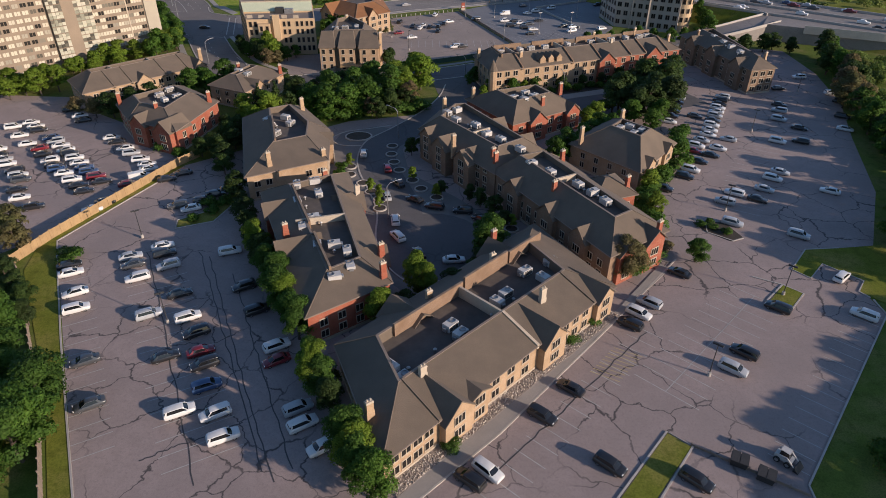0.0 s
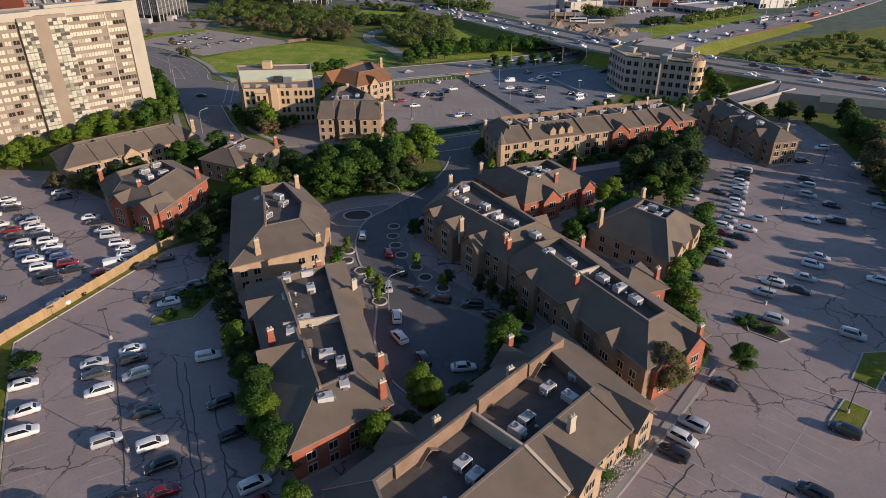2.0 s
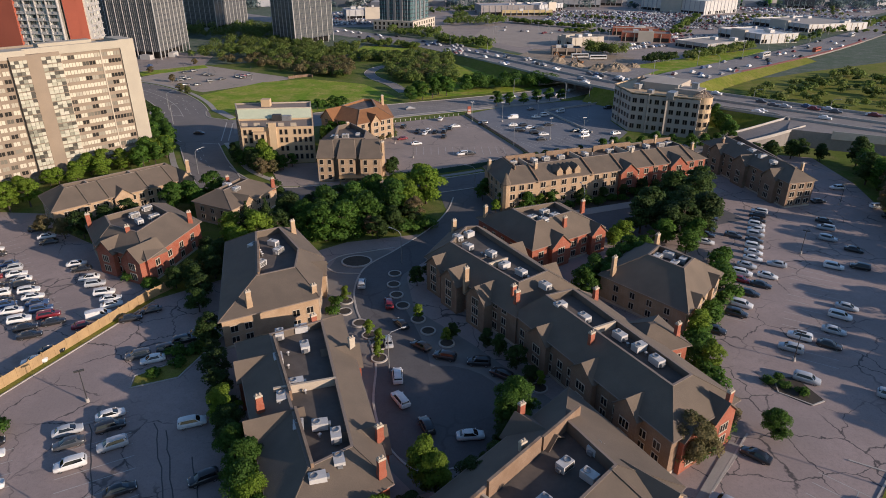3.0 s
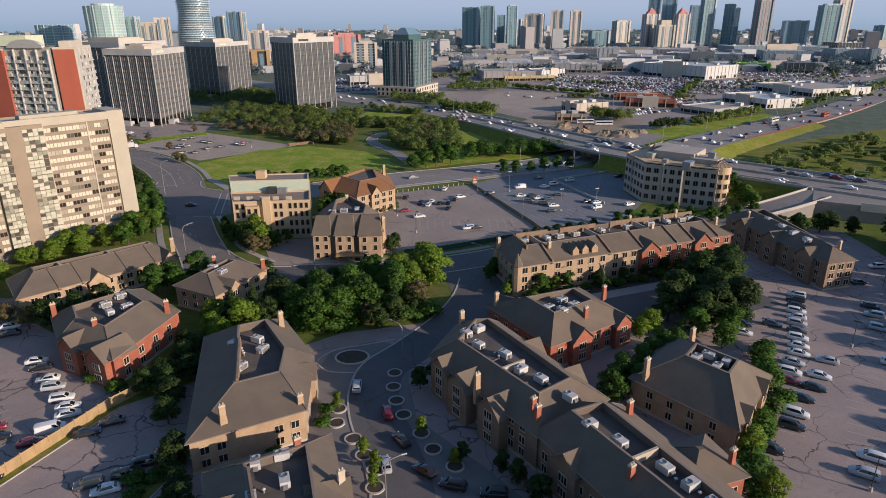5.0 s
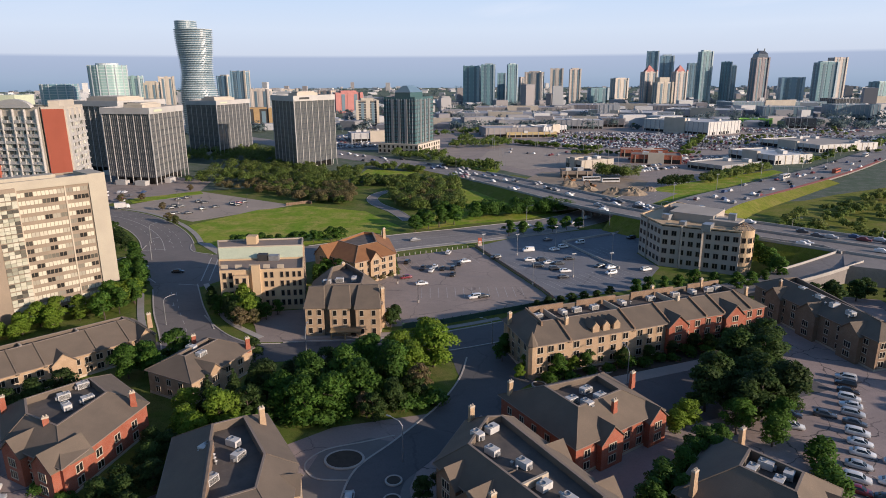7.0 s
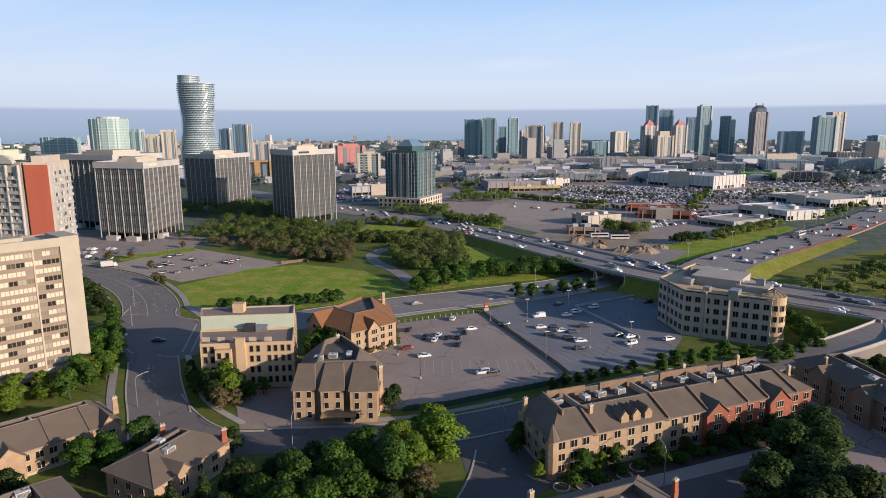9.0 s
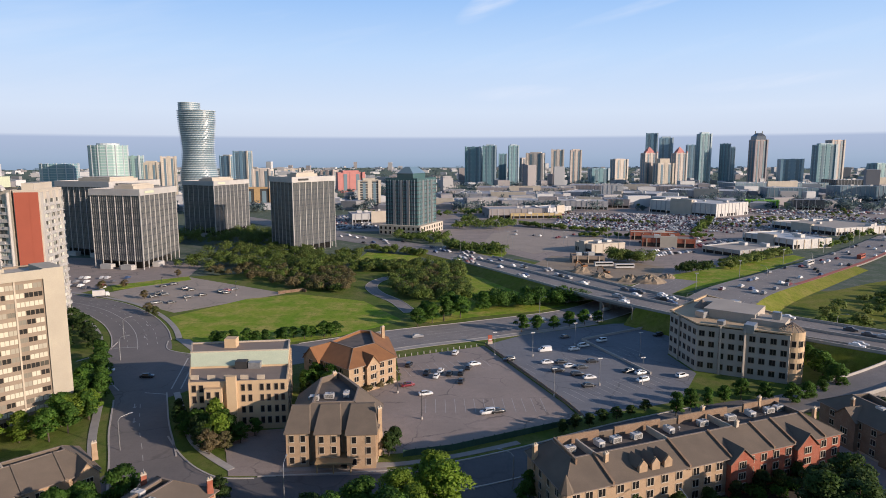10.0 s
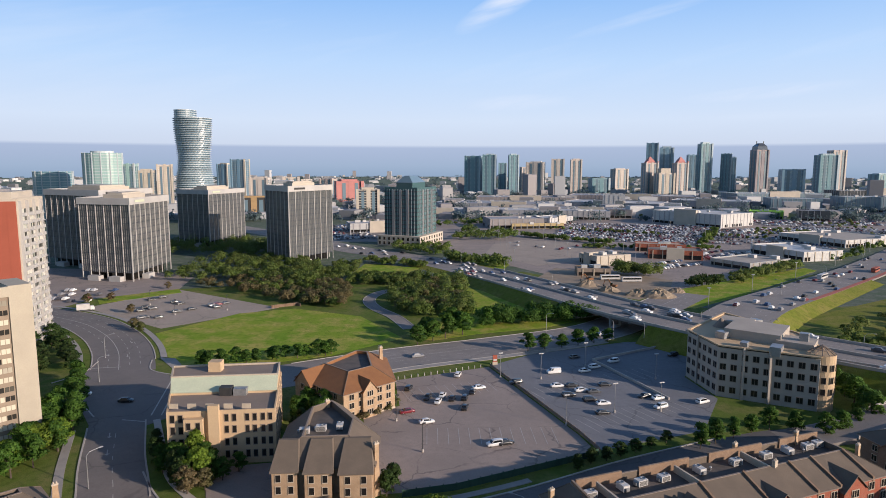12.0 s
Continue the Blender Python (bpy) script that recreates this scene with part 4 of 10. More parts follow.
def calc(op, a, b=0.0, c=None, clamp=False):
    x = n.new("ShaderNodeMath")
    x.operation = op
    x.use_clamp = clamp
    for k, v in enumerate((a, b) if c is None else (a, b, c)):
        if isinstance(v, (int, float)):
            x.inputs[k].default_value = v
        else:
            l.new(v, x.inputs[k])
    return x.outputs[0]


# bearing along the backdrop and height, both in metres
along = calc("MULTIPLY", calc("ARCTAN2", sep.outputs[0], sep.outputs[1]), 4700.0)
high = sep.outputs[2]
mp = n.new("ShaderNodeCombineXYZ")
l.new(calc("MULTIPLY_ADD", high, -0.0009, calc("MULTIPLY", along, 0.0011)), mp.inputs[0])
l.new(calc("MULTIPLY_ADD", along, -0.0012, calc("MULTIPLY", high, 0.006)), mp.inputs[1])
wisp = noise_of(n, l, 1.0, 7, 0.40, 0.78, mp.outputs[0], 0.62)
thin = noise_of(n, l, 0.45, 5, 0.52, 0.80, mp.outputs[0], 0.6)
cloud = calc("MULTIPLY", thin, 0.38)
# separate wisps: bearing, height, half length, half height, tilt, strength
for u0, z0, ru, rz, tilt, amount in ((500, 1180, 380, 95, 0.50, 1.0), (1520, 1090, 620, 45, 0.25, 0.55), (620, 520, 420, 62, 0.03, 0.9), (2230, 545, 560, 48, 0.06, 0.95), (2280, 395, 420, 36, 0.02, 0.35), (-2330, 1120, 330, 45, 0.02, 0.75), (2350, 1450, 500, 120, 0.35, 0.5)):
    du, dz = calc("SUBTRACT", along, u0), calc("SUBTRACT", high, z0)
    c_, s_ = math.cos(tilt), math.sin(tilt)
    a = calc("MULTIPLY_ADD", du, c_ / ru, calc("MULTIPLY", dz, s_ / ru))
    b = calc("MULTIPLY_ADD", dz, c_ / rz, calc("MULTIPLY", du, -s_ / rz))
    body = calc("SUBTRACT", 1.0, calc("ADD", calc("MULTIPLY", a, a), calc("MULTIPLY", b, b)), clamp=True)
    cloud = calc("MAXIMUM", cloud, calc("MULTIPLY", calc("MULTIPLY", body, amount * 1.5), calc("MULTIPLY_ADD", wisp, 0.85, 0.12), clamp=True))
fade = n.new("ShaderNodeMapRange")
fade.inputs[1].default_value, fade.inputs[2].default_value, fade.inputs[4].default_value = 260.0, 420.0, 0.85
l.new(high, fade.inputs[0])
mul = n.new("ShaderNodeMath")
mul.operation = "MULTIPLY"
l.new(cloud, mul.inputs[0])
l.new(fade.outputs[0], mul.inputs[1])
em = n.new("ShaderNodeEmission")
l.new(mix(n, l, mul.outputs[0], ramp.outputs[0], (0.86, 0.88, 0.93)), em.inputs[0])
em.inputs[1].default_value = 0.70
l.new(em.outputs[0], n["Material Output"].inputs[0])
bm = bmesh.new()
R_ = 4700
arc = [(R_ * math.sin(radians(a)), R_ * math.cos(radians(a))) for a in range(-56, 57, 4)]
lo_ = [bm.verts.new((x, y, -20)) for x, y in arc]
hi_ = [bm.verts.new((x, y, 2600)) for x, y in arc]
for k in range(len(arc) - 1):
    bm.faces.new((lo_[k], lo_[k + 1], hi_[k + 1], hi_[k]))
setting("backdrop", bm, m, "pale blue evening sky with thin cloud and a haze bank")

# ---- brick office village ----
def local(poly):
    cx, cy = sum(p[0] for p in poly) / len(poly), sum(p[1] for p in poly) / len(poly)
    return (cx, cy), [(p[0] - cx, p[1] - cy) for p in poly]


def edge_frame(poly, e):
    a, b = Vector((*poly[e], 0)), Vector((*poly[(e + 1) % len(poly)], 0))
    d = (b - a).normalized()
    return a, b, d, Vector((d.y, -d.x, 0))


def gable(parent, poly, e, s, width, proj, eave, peak, back, brick, wins=((1.0, 1), (3.4, 1)), roof="roof", ww=1.9, wh=1.4):
    """A gabled bay standing out from wall e of the plan."""
    a, b, d, o = edge_frame(poly, e)
    at = lambda u, out, z: a + d * u + o * out + Vector((0, 0, z))
    s0, s1 = s - width / 2, s + width / 2
    bm = bmesh.new()
    rings(bm, [[at(u, out, z) for u, z in ((s0, 0), (s1, 0), (s1, eave), (s, peak), (s0, eave))] for out in (proj, -0.6)])
    wall = part("bay_wall", bm, M[brick], parent)
    bm = bmesh.new()
    k = (peak - eave) / (width / 2)
    lo = eave - 0.4 * k + 0.12
    cut = [(s0 - 0.4, lo), (s, peak + 0.16), (s1 + 0.4, lo), (s1 + 0.4, lo - 0.18), (s, peak - 0.06), (s0 - 0.4, lo - 0.18)]
    rings(bm, [[at(u, out, z) for u, z in cut] for out in (proj + 0.35, -back)])
    part("bay_roof", bm, M[roof], parent)
    turn = math.atan2(d.y, d.x)
    for z, n in wins:
        for j in range(n):
            p = at(s0 + width * (j + 0.5) / n - ww / 2, proj, z)
            window(parent, Matrix.Translation(p) @ Matrix.Rotation(turn, 4, "Z"), ww, wh, 3 if ww > 1.6 else 2)
    return wall


def chimney(parent, x, y, z0, z1, brick, w=0.62, l=1.0, turn=0.6):
    bm = bmesh.new()
    c = lambda hw, hl, z: [Vector((x, y, z)) + Matrix.Rotation(turn, 3, "Z") @ Vector(v) for v in ((-hl, -hw, 0), (hl, -hw, 0), (hl, hw, 0), (-hl, hw, 0))]
    w, l = w / 2, l / 2
    rings(bm, [c(w * 1.15, l * 1.15, z0), c(w * 1.15, l * 1.15, z0 + (z1 - z0) * 0.45), c(w, l, z0 + (z1 - z0) * 0.55), c(w, l, z1 - 0.35)])
    ob = part("chimney", bm, M[brick], parent)
    bm = bmesh.new()
    rings(bm, [c(w * 1.1, l * 1.1, z1 - 0.35), c(w * 1.14, l * 1.14, z1 - 0.15), c(w * 1.0, l * 1.0, z1)])
    for sx in (-0.5, 0.5):
        p = Vector((x, y, 0)) + Matrix.Rotation(turn, 3, "Z") @ Vector((sx * l, 0, 0))
        tube(bm, p.x, p.y, z1, z1 + 0.3, 0.14, 0.11, 8)
    part("cap", bm, M["stone"], ob)


def village(name, label, poly, eave, rise, ins, depth, brick, wins=(), gables=(), chims=(), roof="roof", group="brick village offices", ridges=(), category="office building"):
    """A brick office house: walls, a shingle slope on each side round a sunken tar roof, bays, chimneys, windows."""
    (cx, cy), p = local(poly)
    ob = base(name, cx, cy, 0, label, category, group)
    n = len(p)
    bm = bmesh.new()
    prism(bm, p, -0.2, eave)
    part("wall", bm, M[brick], ob)
    bm = bmesh.new()
    prism(bm, inset(p, -0.08), -0.2, 0.55)
    part("plinth", bm, M["stone"], ob)
    out = inset(p, -0.45)
    inn = inset(p, list(ins) if isinstance(ins, (list, tuple)) else [ins] * n)
    z1 = eave + rise
    lv = lambda q, z: [(v[0], v[1], z) for v in q]
    bm = bmesh.new()
    if depth:
        lip = inset(inn, 0.3)
        rings(bm, [lv(out, eave - 0.12), lv(out, eave + 0.1), lv(inn, z1), lv(lip, z1), lv(lip, z1 - depth)], True, False)
    else:
        rings(bm, [lv(out, eave - 0.12), lv(out, eave + 0.1), lv(inn, z1)])
    part("roof", bm, M[roof], ob)
    if depth:
        bm = bmesh.new()
        prism(bm, inset(inn, 0.28), z1 - depth - 0.25, z1 - depth)
        part("flat_roof", bm, M["deck"], ob, "dark tar roof sunk behind the slopes")
        bm = bmesh.new()
        rings(bm, [lv(inset(inn, -0.06), z1 - 0.02), lv(inset(inn, -0.06), z1 + 0.07), lv(inset(inn, 0.34), z1 + 0.07), lv(inset(inn, 0.34), z1 - 0.02)], False, False)
        part("coping", bm, M["taupe"], ob)
    bm = bmesh.new()
    g0, g1 = inset(p, -0.58), inset(p, -0.44)
    rings(bm, [lv(g1, eave - 0.1), lv(g0, eave - 0.1), lv(g0, eave + 0.06), lv(g1, eave + 0.06)], False, False)
    part("gutter", bm, M["taupe"], ob)
    # hip caps
    for k in range(n):
        bm = bmesh.new()
        pipe(bm, [Vector((*out[k], eave + 0.12)), Vector((*inn[k], z1 + 0.03))], [0.09, 0.09], 5)
        part("ridge_cap", bm, M["roof"], ob)
    for e, zs, cnt, w, h, lights, start, stop in wins:
        a, b, d, o = edge_frame(p, e)
        facade(ob, (a.x, a.y), (b.x, b.y), zs, cnt, w, h, lights, start=start, stop=stop)
    for g in gables:
        gable(ob, p, *g[:7], g[7] if len(g) > 7 else brick, g[8] if len(g) > 8 else ((1.0, 1), (3.4, 1)), roof)
    for x, y, z0_, z1_, br in chims:
        chimney(ob, x - cx, y - cy, z0_, z1_, br)
    for e, s, pr, zt in ridges:
        # low wall across the sunken roof
        a, b, d, o = edge_frame(p, e)
        i0 = ins[e] + 0.1
        q = [a + d * (s - 0.2) - o * i0, a + d * (s + 0.2) - o * i0, a + d * (s + 0.2) - o * pr, a + d * (s - 0.2) - o * pr]
        bm = bmesh.new()
        prism(bm, [(v.x, v.y) for v in q], z1 - depth - 0.1, z1 + 0.12)
        part("parapet", bm, M["stone"], ob)
    return ob


two, three = (0.95, 3.3), (0.95, 3.2, 5.6)
B1 = village("brick_office", "long tan brick office with brown hip roof", [(-3.6, 57.1), (33.1, 91.7), (22.8, 111.7), (-11.4, 77.8)], 5.2, 2.5, [6.6, 6.5, 4.6, 5.2], 1.9, "brick_tan",
    [(0, two, 4, 1.5, 1.35, 2, 0.6, 8.6), (0, two, 3, 1.5, 1.35, 2, 19, 29), (0, two, 3, 1.4, 1.35, 2, 36, 44), (1, two, 4, 1.3, 1.3, 2, 2, 18), (3, two, 5, 1.3, 1.3, 2, 2, 20)],
    [(0, 12.0, 5.2, 1.3, 5.0, 7.4, 6.0), (0, 16.4, 3.6, 0.9, 5.2, 5.9, 3.0), (0, 33.0, 5.4, 1.3, 5.0, 7.5, 6.5), (0, 47.2, 4.6, 0.9, 5.2, 7.2, 7.0), (2, 12, 6, 1.2, 5.0, 7.3, 6), (2, 36, 6, 1.2, 5.0, 7.3, 6)],
    [(-5.6, 63.5, 5.4, 8.6, "brick_tan"), (1.2, 69.3, 6.5, 9.0, "stone"), (20.0, 85.5, 6.0, 9.6, "stone"), (13.2, 96.5, 5.0, 9.0, "stone"), (2.2, 86.8, 5.0, 8.6, "brick_tan"), (14.2, 104.6, 4.0, 8.8, "brick_red")],
    ridges=((0, 29.5, 15.8, 8.0),))
B2 = village("brick_office", "long red brick office with brown roof and sunken tar roof", [(-16.6, 83.5), (-4.3, 92.2), (-15.5, 133.0), (-32.0, 124.5)], 6.3, 2.2, [6.4, 3.6, 3.0, 5.2], 1.3, "brick_red",
    [(0, three[:2], 4, 1.3, 1.3, 2, 1, 14), (1, three[:2], 10, 1.3, 1.3, 2, 2, 41), (3, three[:2], 10, 1.3, 1.3, 2, 2, 41)],
    [(1, 9, 5.4, 1.3, 5.6, 7.9, 5), (1, 30, 5.4, 1.2, 5.6, 7.9, 5), (3, 24, 6.5, 1.2, 6.0, 8.6, 7), (3, 8, 5, 1.0, 6.0, 8.0, 5)],
    [(-5.3, 92.8, 5.8, 10.0, "brick_red"), (-23.6, 105.4, 7.2, 10.2, "brick_red"), (-6.0, 99.6, 5.5, 9.4, "brick_red"), (-12.0, 121, 5.5, 9.6, "stone"), (-19.4, 128.2, 6.5, 9.8, "brick_red")],
    ridges=((1, 21, 13.0, 8.9),))
B3 = village("brick_office", "tan brick office with wide brown roof", [(-37.1, 132.1), (-20.8, 140.5), (-22.5, 158.0), (-31.5, 174.0), (-45.6, 166.5)], 6.3, 2.8, [9.2, 4.6, 4.4, 3.2, 6.6], 1.5, "brick_tan",
    [(0, two, 2, 1.3, 1.3, 2, 0.8, 6), (0, two, 2, 1.3, 1.3, 2, 12.5, 18), (1, two, 5, 1.3, 1.3, 2, 1, 16), (2, two, 4, 1.3, 1.3, 2, 1, 17), (4, two, 6, 1.2, 1.3, 2, 4, 32)],
    [(1, 13, 4.4, 1.0, 5.8, 7.6, 4)],
    [(-32.8, 136.0, 5.8, 10.4, "brick_tan"), (-30.6, 168.8, 6.5, 11.0, "brick_tan"), (-21.6, 141.6, 5.5, 8.6, "brick_tan")])
C1 = village("brick_office", "long brown brick office closing the court", [(34.3, 98.6), (46.9, 107.0), (32.5, 139.0), (17.1, 132.5)], 6.8, 3.6, [4.8, 5.5, 1.6, 5.0], 1.2, "brick_mix",
    [(3, three[:2], 13, 1.25, 1.35, 2, 1, 37), (1, three[:2], 6, 1.25, 1.35, 2, 1, 16)],
    [(0, 4.0, 4.6, 0.8, 6.4, 8.4, 5, "brick_red"), (0, 11.2, 5.0, 1.0, 6.4, 8.6, 5, "brick_red"), (3, 8, 5.2, 1.0, 6.4, 8.6, 6, "brick_mix"), (3, 20, 5.2, 1.0, 6.4, 8.6, 6, "brick_mix"), (3, 30, 4.6, 1.0, 6.4, 8.6, 6, "brick_mix")],
    [(44.4, 104.6, 5.5, 10.4, "brick_red"), (27.6, 119.0, 6.4, 11.4, "brick_red"), (17.4, 134.2, 6.4, 10.8, "brick_red"), (32.3, 135.0, 7.0, 10.8, "brick_red")],
    ridges=((3, 15, 10.0, 9.5),))
WING = village("brick_office", "small red brick wing with brown hip roof", [(36.5, 119.5), (45.6, 122.6), (43.4, 131.6), (34.4, 128.5)], 6.2, 2.6, [4.2, 4.2, 4.2, 4.2], 0, "brick_red",
    [(0, two, 2, 1.3, 1.3, 2, 4, 9), (1, two, 3, 1.3, 1.3, 2, 0.5, 9)], (), [(44.0, 124.0, 5.5, 9.8, "brick_red")])
C2 = village("brick_office", "brown brick office with bays facing the court", [(17.1, 131.8), (30.4, 141.6), (15.0, 170.6), (6.4, 169.8), (0.6, 157.0)], 6.8, 3.6, [4.3, 4.6, 4.6, 4.8, 4.25], 1.2, "brick_mix",
    [(4, three, 10, 1.25, 1.35, 2, 1, 28), (3, three[:2], 4, 1.25, 1.35, 2, 1, 13), (1, three[:2], 8, 1.25, 1.35, 2, 1, 30)],
    [(4, 4.5, 5.2, 1.2, 6.6, 9.0, 6, "brick_mix", ((0.95, 1), (3.2, 1), (5.2, 1))), (4, 11.5, 5.6, 2.2, 6.6, 9.2, 7, "brick_mix", ((0.95, 1), (3.2, 1), (5.2, 1))), (4, 20.5, 5.6, 2.2, 6.6, 9.2, 7, "brick_mix", ((0.95, 1), (3.2, 1), (5.2, 1))), (1, 9, 4.4, 1.6, 6.0, 8.4, 4, "brick_mix"), (1, 21, 4.4, 1.6, 6.0, 8.4, 4, "brick_mix")],
    [(8.5, 143.6, 5.0, 11.0, "brick_tan"), (17.0, 136.1, 5.0, 11.0, "brick_red"), (7.1, 168.2, 6.6, 11.0, "brick_tan")],
    ridges=((4, 16, 9.5, 9.5),))
D1 = village("brick_office", "tan brick office with grey-brown hip roof", [(50.0, 134.3), (63.2, 150.0), (50.8, 165.6), (37.6, 150.0)], 5.6, 4.8, [4.2, 7.2, 7.2, 7.0], 1.5, "brick_tan",
    [(0, two, 5, 1.3, 1.35, 2, 1, 20), (3, two, 4, 1.1, 1.3, 2, 2, 18), (1, two, 4, 1.3, 1.35, 2, 1, 18)],
    [(0, 5, 4.0, 0.7, 5.8, 7.4, 4), (0, 15.5, 4.0, 0.7, 5.8, 7.4, 4)],
    [(39.6, 148.6, 5.0, 10.6, "brick_tan"), (52.6, 160.4, 7.0, 10.4, "brick_tan")])
E1 = village("brick_office", "red brick office with brown gabled roof", [(24.8, 161.9), (44.2, 174.5), (37.0, 190.0), (14.0, 181.0)], 6.0, 4.0, [4.9, 6.9, 6.5, 4.9], 1.2, "brick_red",
    [(0, two, 6, 1.4, 1.35, 2, 1, 22), (3, two, 5, 1.2, 1.3, 2, 1, 20), (1, two, 4, 1.3, 1.3, 2, 1, 15)],
    [(0, 8, 5.6, 1.2, 5.6, 8.2, 6, "brick_red"), (0, 20.6, 4.8, 1.2, 5.6, 7.8, 6, "brick_red")],
    [(15.6, 180.0, 5.0, 9.8, "brick_tan"), (33.6, 170.4, 6.8, 10.6, "brick_red"), (40.6, 182.0, 6.8, 10.4, "brick_red")])
F1 = village("brick_office", "long tan and red brick office row", [(22.9, 200.1), (89.6, 224.6), (84.0, 240.2), (18.6, 217.0)], 8.0, 3.0, [6.4, 4.2, 2.4, 4.6], 1.3, "brick_tan",
    [(0, (1.0, 3.4, 5.9), 3, 1.5, 1.5, 2, 1, 9.5), (0, (1.0, 3.4, 5.9), 5, 1.5, 1.5, 2, 10.5, 28), (0, (1.0, 3.4, 5.9), 3, 1.5, 1.5, 2, 29, 38), (3, (1.0, 3.4, 5.9), 4, 1.2, 1.4, 2, 1, 16)],
    [], [(32.6, 208.4, 7.6, 12.0, "brick_tan"), (65.0, 222.2, 8.4, 12.2, "stone"), (60.6, 229.4, 9, 12.6, "brick_tan"), (76.4, 234.6, 9, 12.8, "brick_tan"), (19.6, 213.6, 6, 11.4, "brick_tan"), (87.8, 231.4, 7, 11.2, "brick_tan")],
    ridges=((0, 11, 13.4, 11.4), (0, 29, 13.4, 11.4), (0, 46, 13.4, 11.4)))
# red brick half of the row, a skin standing a little in front of it
(_fx, _fy), _fp = local([(22.9, 200.1), (89.6, 224.6), (84.0, 240.2), (18.6, 217.0)])
_a, _b, _d, _o = edge_frame(_fp, 0)
bm = bmesh.new()
q = [_a + _d * 39.5 + _o * 0.35, _a + _d * 71.0 + _o * 0.35, _a + _d * 71.0 - _o * 0.3, _a + _d * 39.5 - _o * 0.3]
prism(bm, [(v.x, v.y) for v in q], 0, 7.9)
part("red_front", bm, M["brick_red"], F1, "red brick front bays")
q0, q1 = _a + _d * 39.5 + _o * 0.35, _a + _d * 71.0 + _o * 0.35
facade(F1, (q0.x, q0.y), (q1.x, q1.y), (1.0, 3.4, 5.9), 9, 1.5, 1.5, 2)
gable(F1, _fp, 0, 41.5, 6.0, 1.2, 7.4, 10.0, 6.0, "brick_red", ((1.0, 1), (3.4, 1), (5.8, 1)))
gable(F1, _fp, 0, 60.0, 6.0, 1.2, 7.4, 10.2, 6.0, "brick_red", ((3.4, 1), (5.8, 1)))
bm = bmesh.new()
tube(bm, _fp[0][0] + 0.2, _fp[0][1] + 0.4, -0.1, 8.3, 1.25, 1.25, 8)
turret = part("turret", bm, M["brick_tan"], F1, "slim tan brick corner turret")
bm = bmesh.new()
rings(bm, [[(_fp[0][0] + 0.2 + r_ * math.cos(k * math.pi / 4), _fp[0][1] + 0.4 + r_ * math.sin(k * math.pi / 4), z_) for k in range(8)] for r_, z_ in ((1.5, 8.2), (1.5, 8.35), (0.06, 11.6))])
part("turret_roof", bm, M["roof"], turret)
for s in (18.0, 21.0, 24.0):
    gable(F1, _fp, 0, s, 1.9, -1.4, 9.9, 11.0, 4.5, "brick_tan", ())
    p_ = _a + _d * (s - 0.45) - _o * 1.4
    window(F1, Matrix.Translation((p_.x, p_.y, 8.9)) @ Matrix.Rotation(math.atan2(_d.y, _d.x), 4, "Z"), 0.9, 0.95, 2)
G1 = village("brick_office", "tan brick office at the edge of the lot", [(104.6, 201.0), (113.2, 203.2), (112.0, 246.0), (97.0, 243.6)], 7.8, 2.9, [4.6, 4.6, 4.0, 5.2], 1.2, "brick_mix",
    [(0, (1.0, 3.4, 5.7), 3, 1.6, 1.4, 2, 0.3, 8.6), (3, (1.0, 3.4, 5.7), 10, 1.3, 1.3, 2, 2, 42), (1, (1.0, 3.4, 5.7), 9, 1.3, 1.3, 2, 1, 40)],
    [(3, 36, 6, 1.2, 7.4, 9.8, 6, "brick_mix"), (3, 22, 6, 1.2, 7.4, 9.8, 6, "brick_mix"), (3, 9, 6, 1.2, 7.4, 9.8, 6, "brick_mix")], [(111.5, 208.0, 7.0, 11.5, "brick_tan"), (100, 236, 7, 11.6, "brick_mix")])
H1 = village("brick_office", "red brick office with gables and chimneys", [(-60.9, 158.4), (-56.2, 179.5), (-69.2, 191.8), (-82.8, 177.6), (-75.4, 166.4)], 6.3, 3.0, [6.4, 5.2, 4.6, 3.8, 4.6], 1.3, "brick_red",
    [(0, two, 4, 1.4, 1.4, 2, 1, 20), (4, two, 4, 1.3, 1.35, 2, 1, 16), (3, two, 4, 1.2, 1.3, 2, 1, 13), (1, two, 5, 1.3, 1.3, 2, 1, 16)],
    [(4, 4.0, 5.4, 1.2, 6.0, 8.4, 6, "brick_red"), (4, 13.0, 5.4, 1.4, 6.0, 8.4, 6, "brick_red")],
    [(-81.4, 176.0, 3.0, 10.2, "brick_red"), (-68.2, 167.4, 6.0, 10.6, "brick_red"), (-57.6, 177.4, 5.5, 10.0, "brick_red")])
I1 = village("brick_office", "long low tan brick office with brown roof", [(-97.4, 188.8), (-70.2, 216.6), (-79.6, 226.2), (-107.0, 200.8)], 5.6, 3.4, [6.6, 4.0, 4.6, 5.0], 1.0, "brick_tan",
    [(0, two, 12, 1.4, 1.35, 2, 2, 32), (3, two, 4, 1.2, 1.3, 2, 1, 14)],
    [(0, 36.6, 4.4, 1.0, 5.4, 8.0, 5, "brick_tan", ((0.95, 1), (3.3, 1))), (0, 18, 5, 0.8, 5.2, 7.4, 5, "brick_tan", ())], [(-72.4, 219.8, 6, 10.0, "brick_tan")],
    ridges=((0, 12, 9.0, 9.3), (0, 24, 9.0, 9.3)))
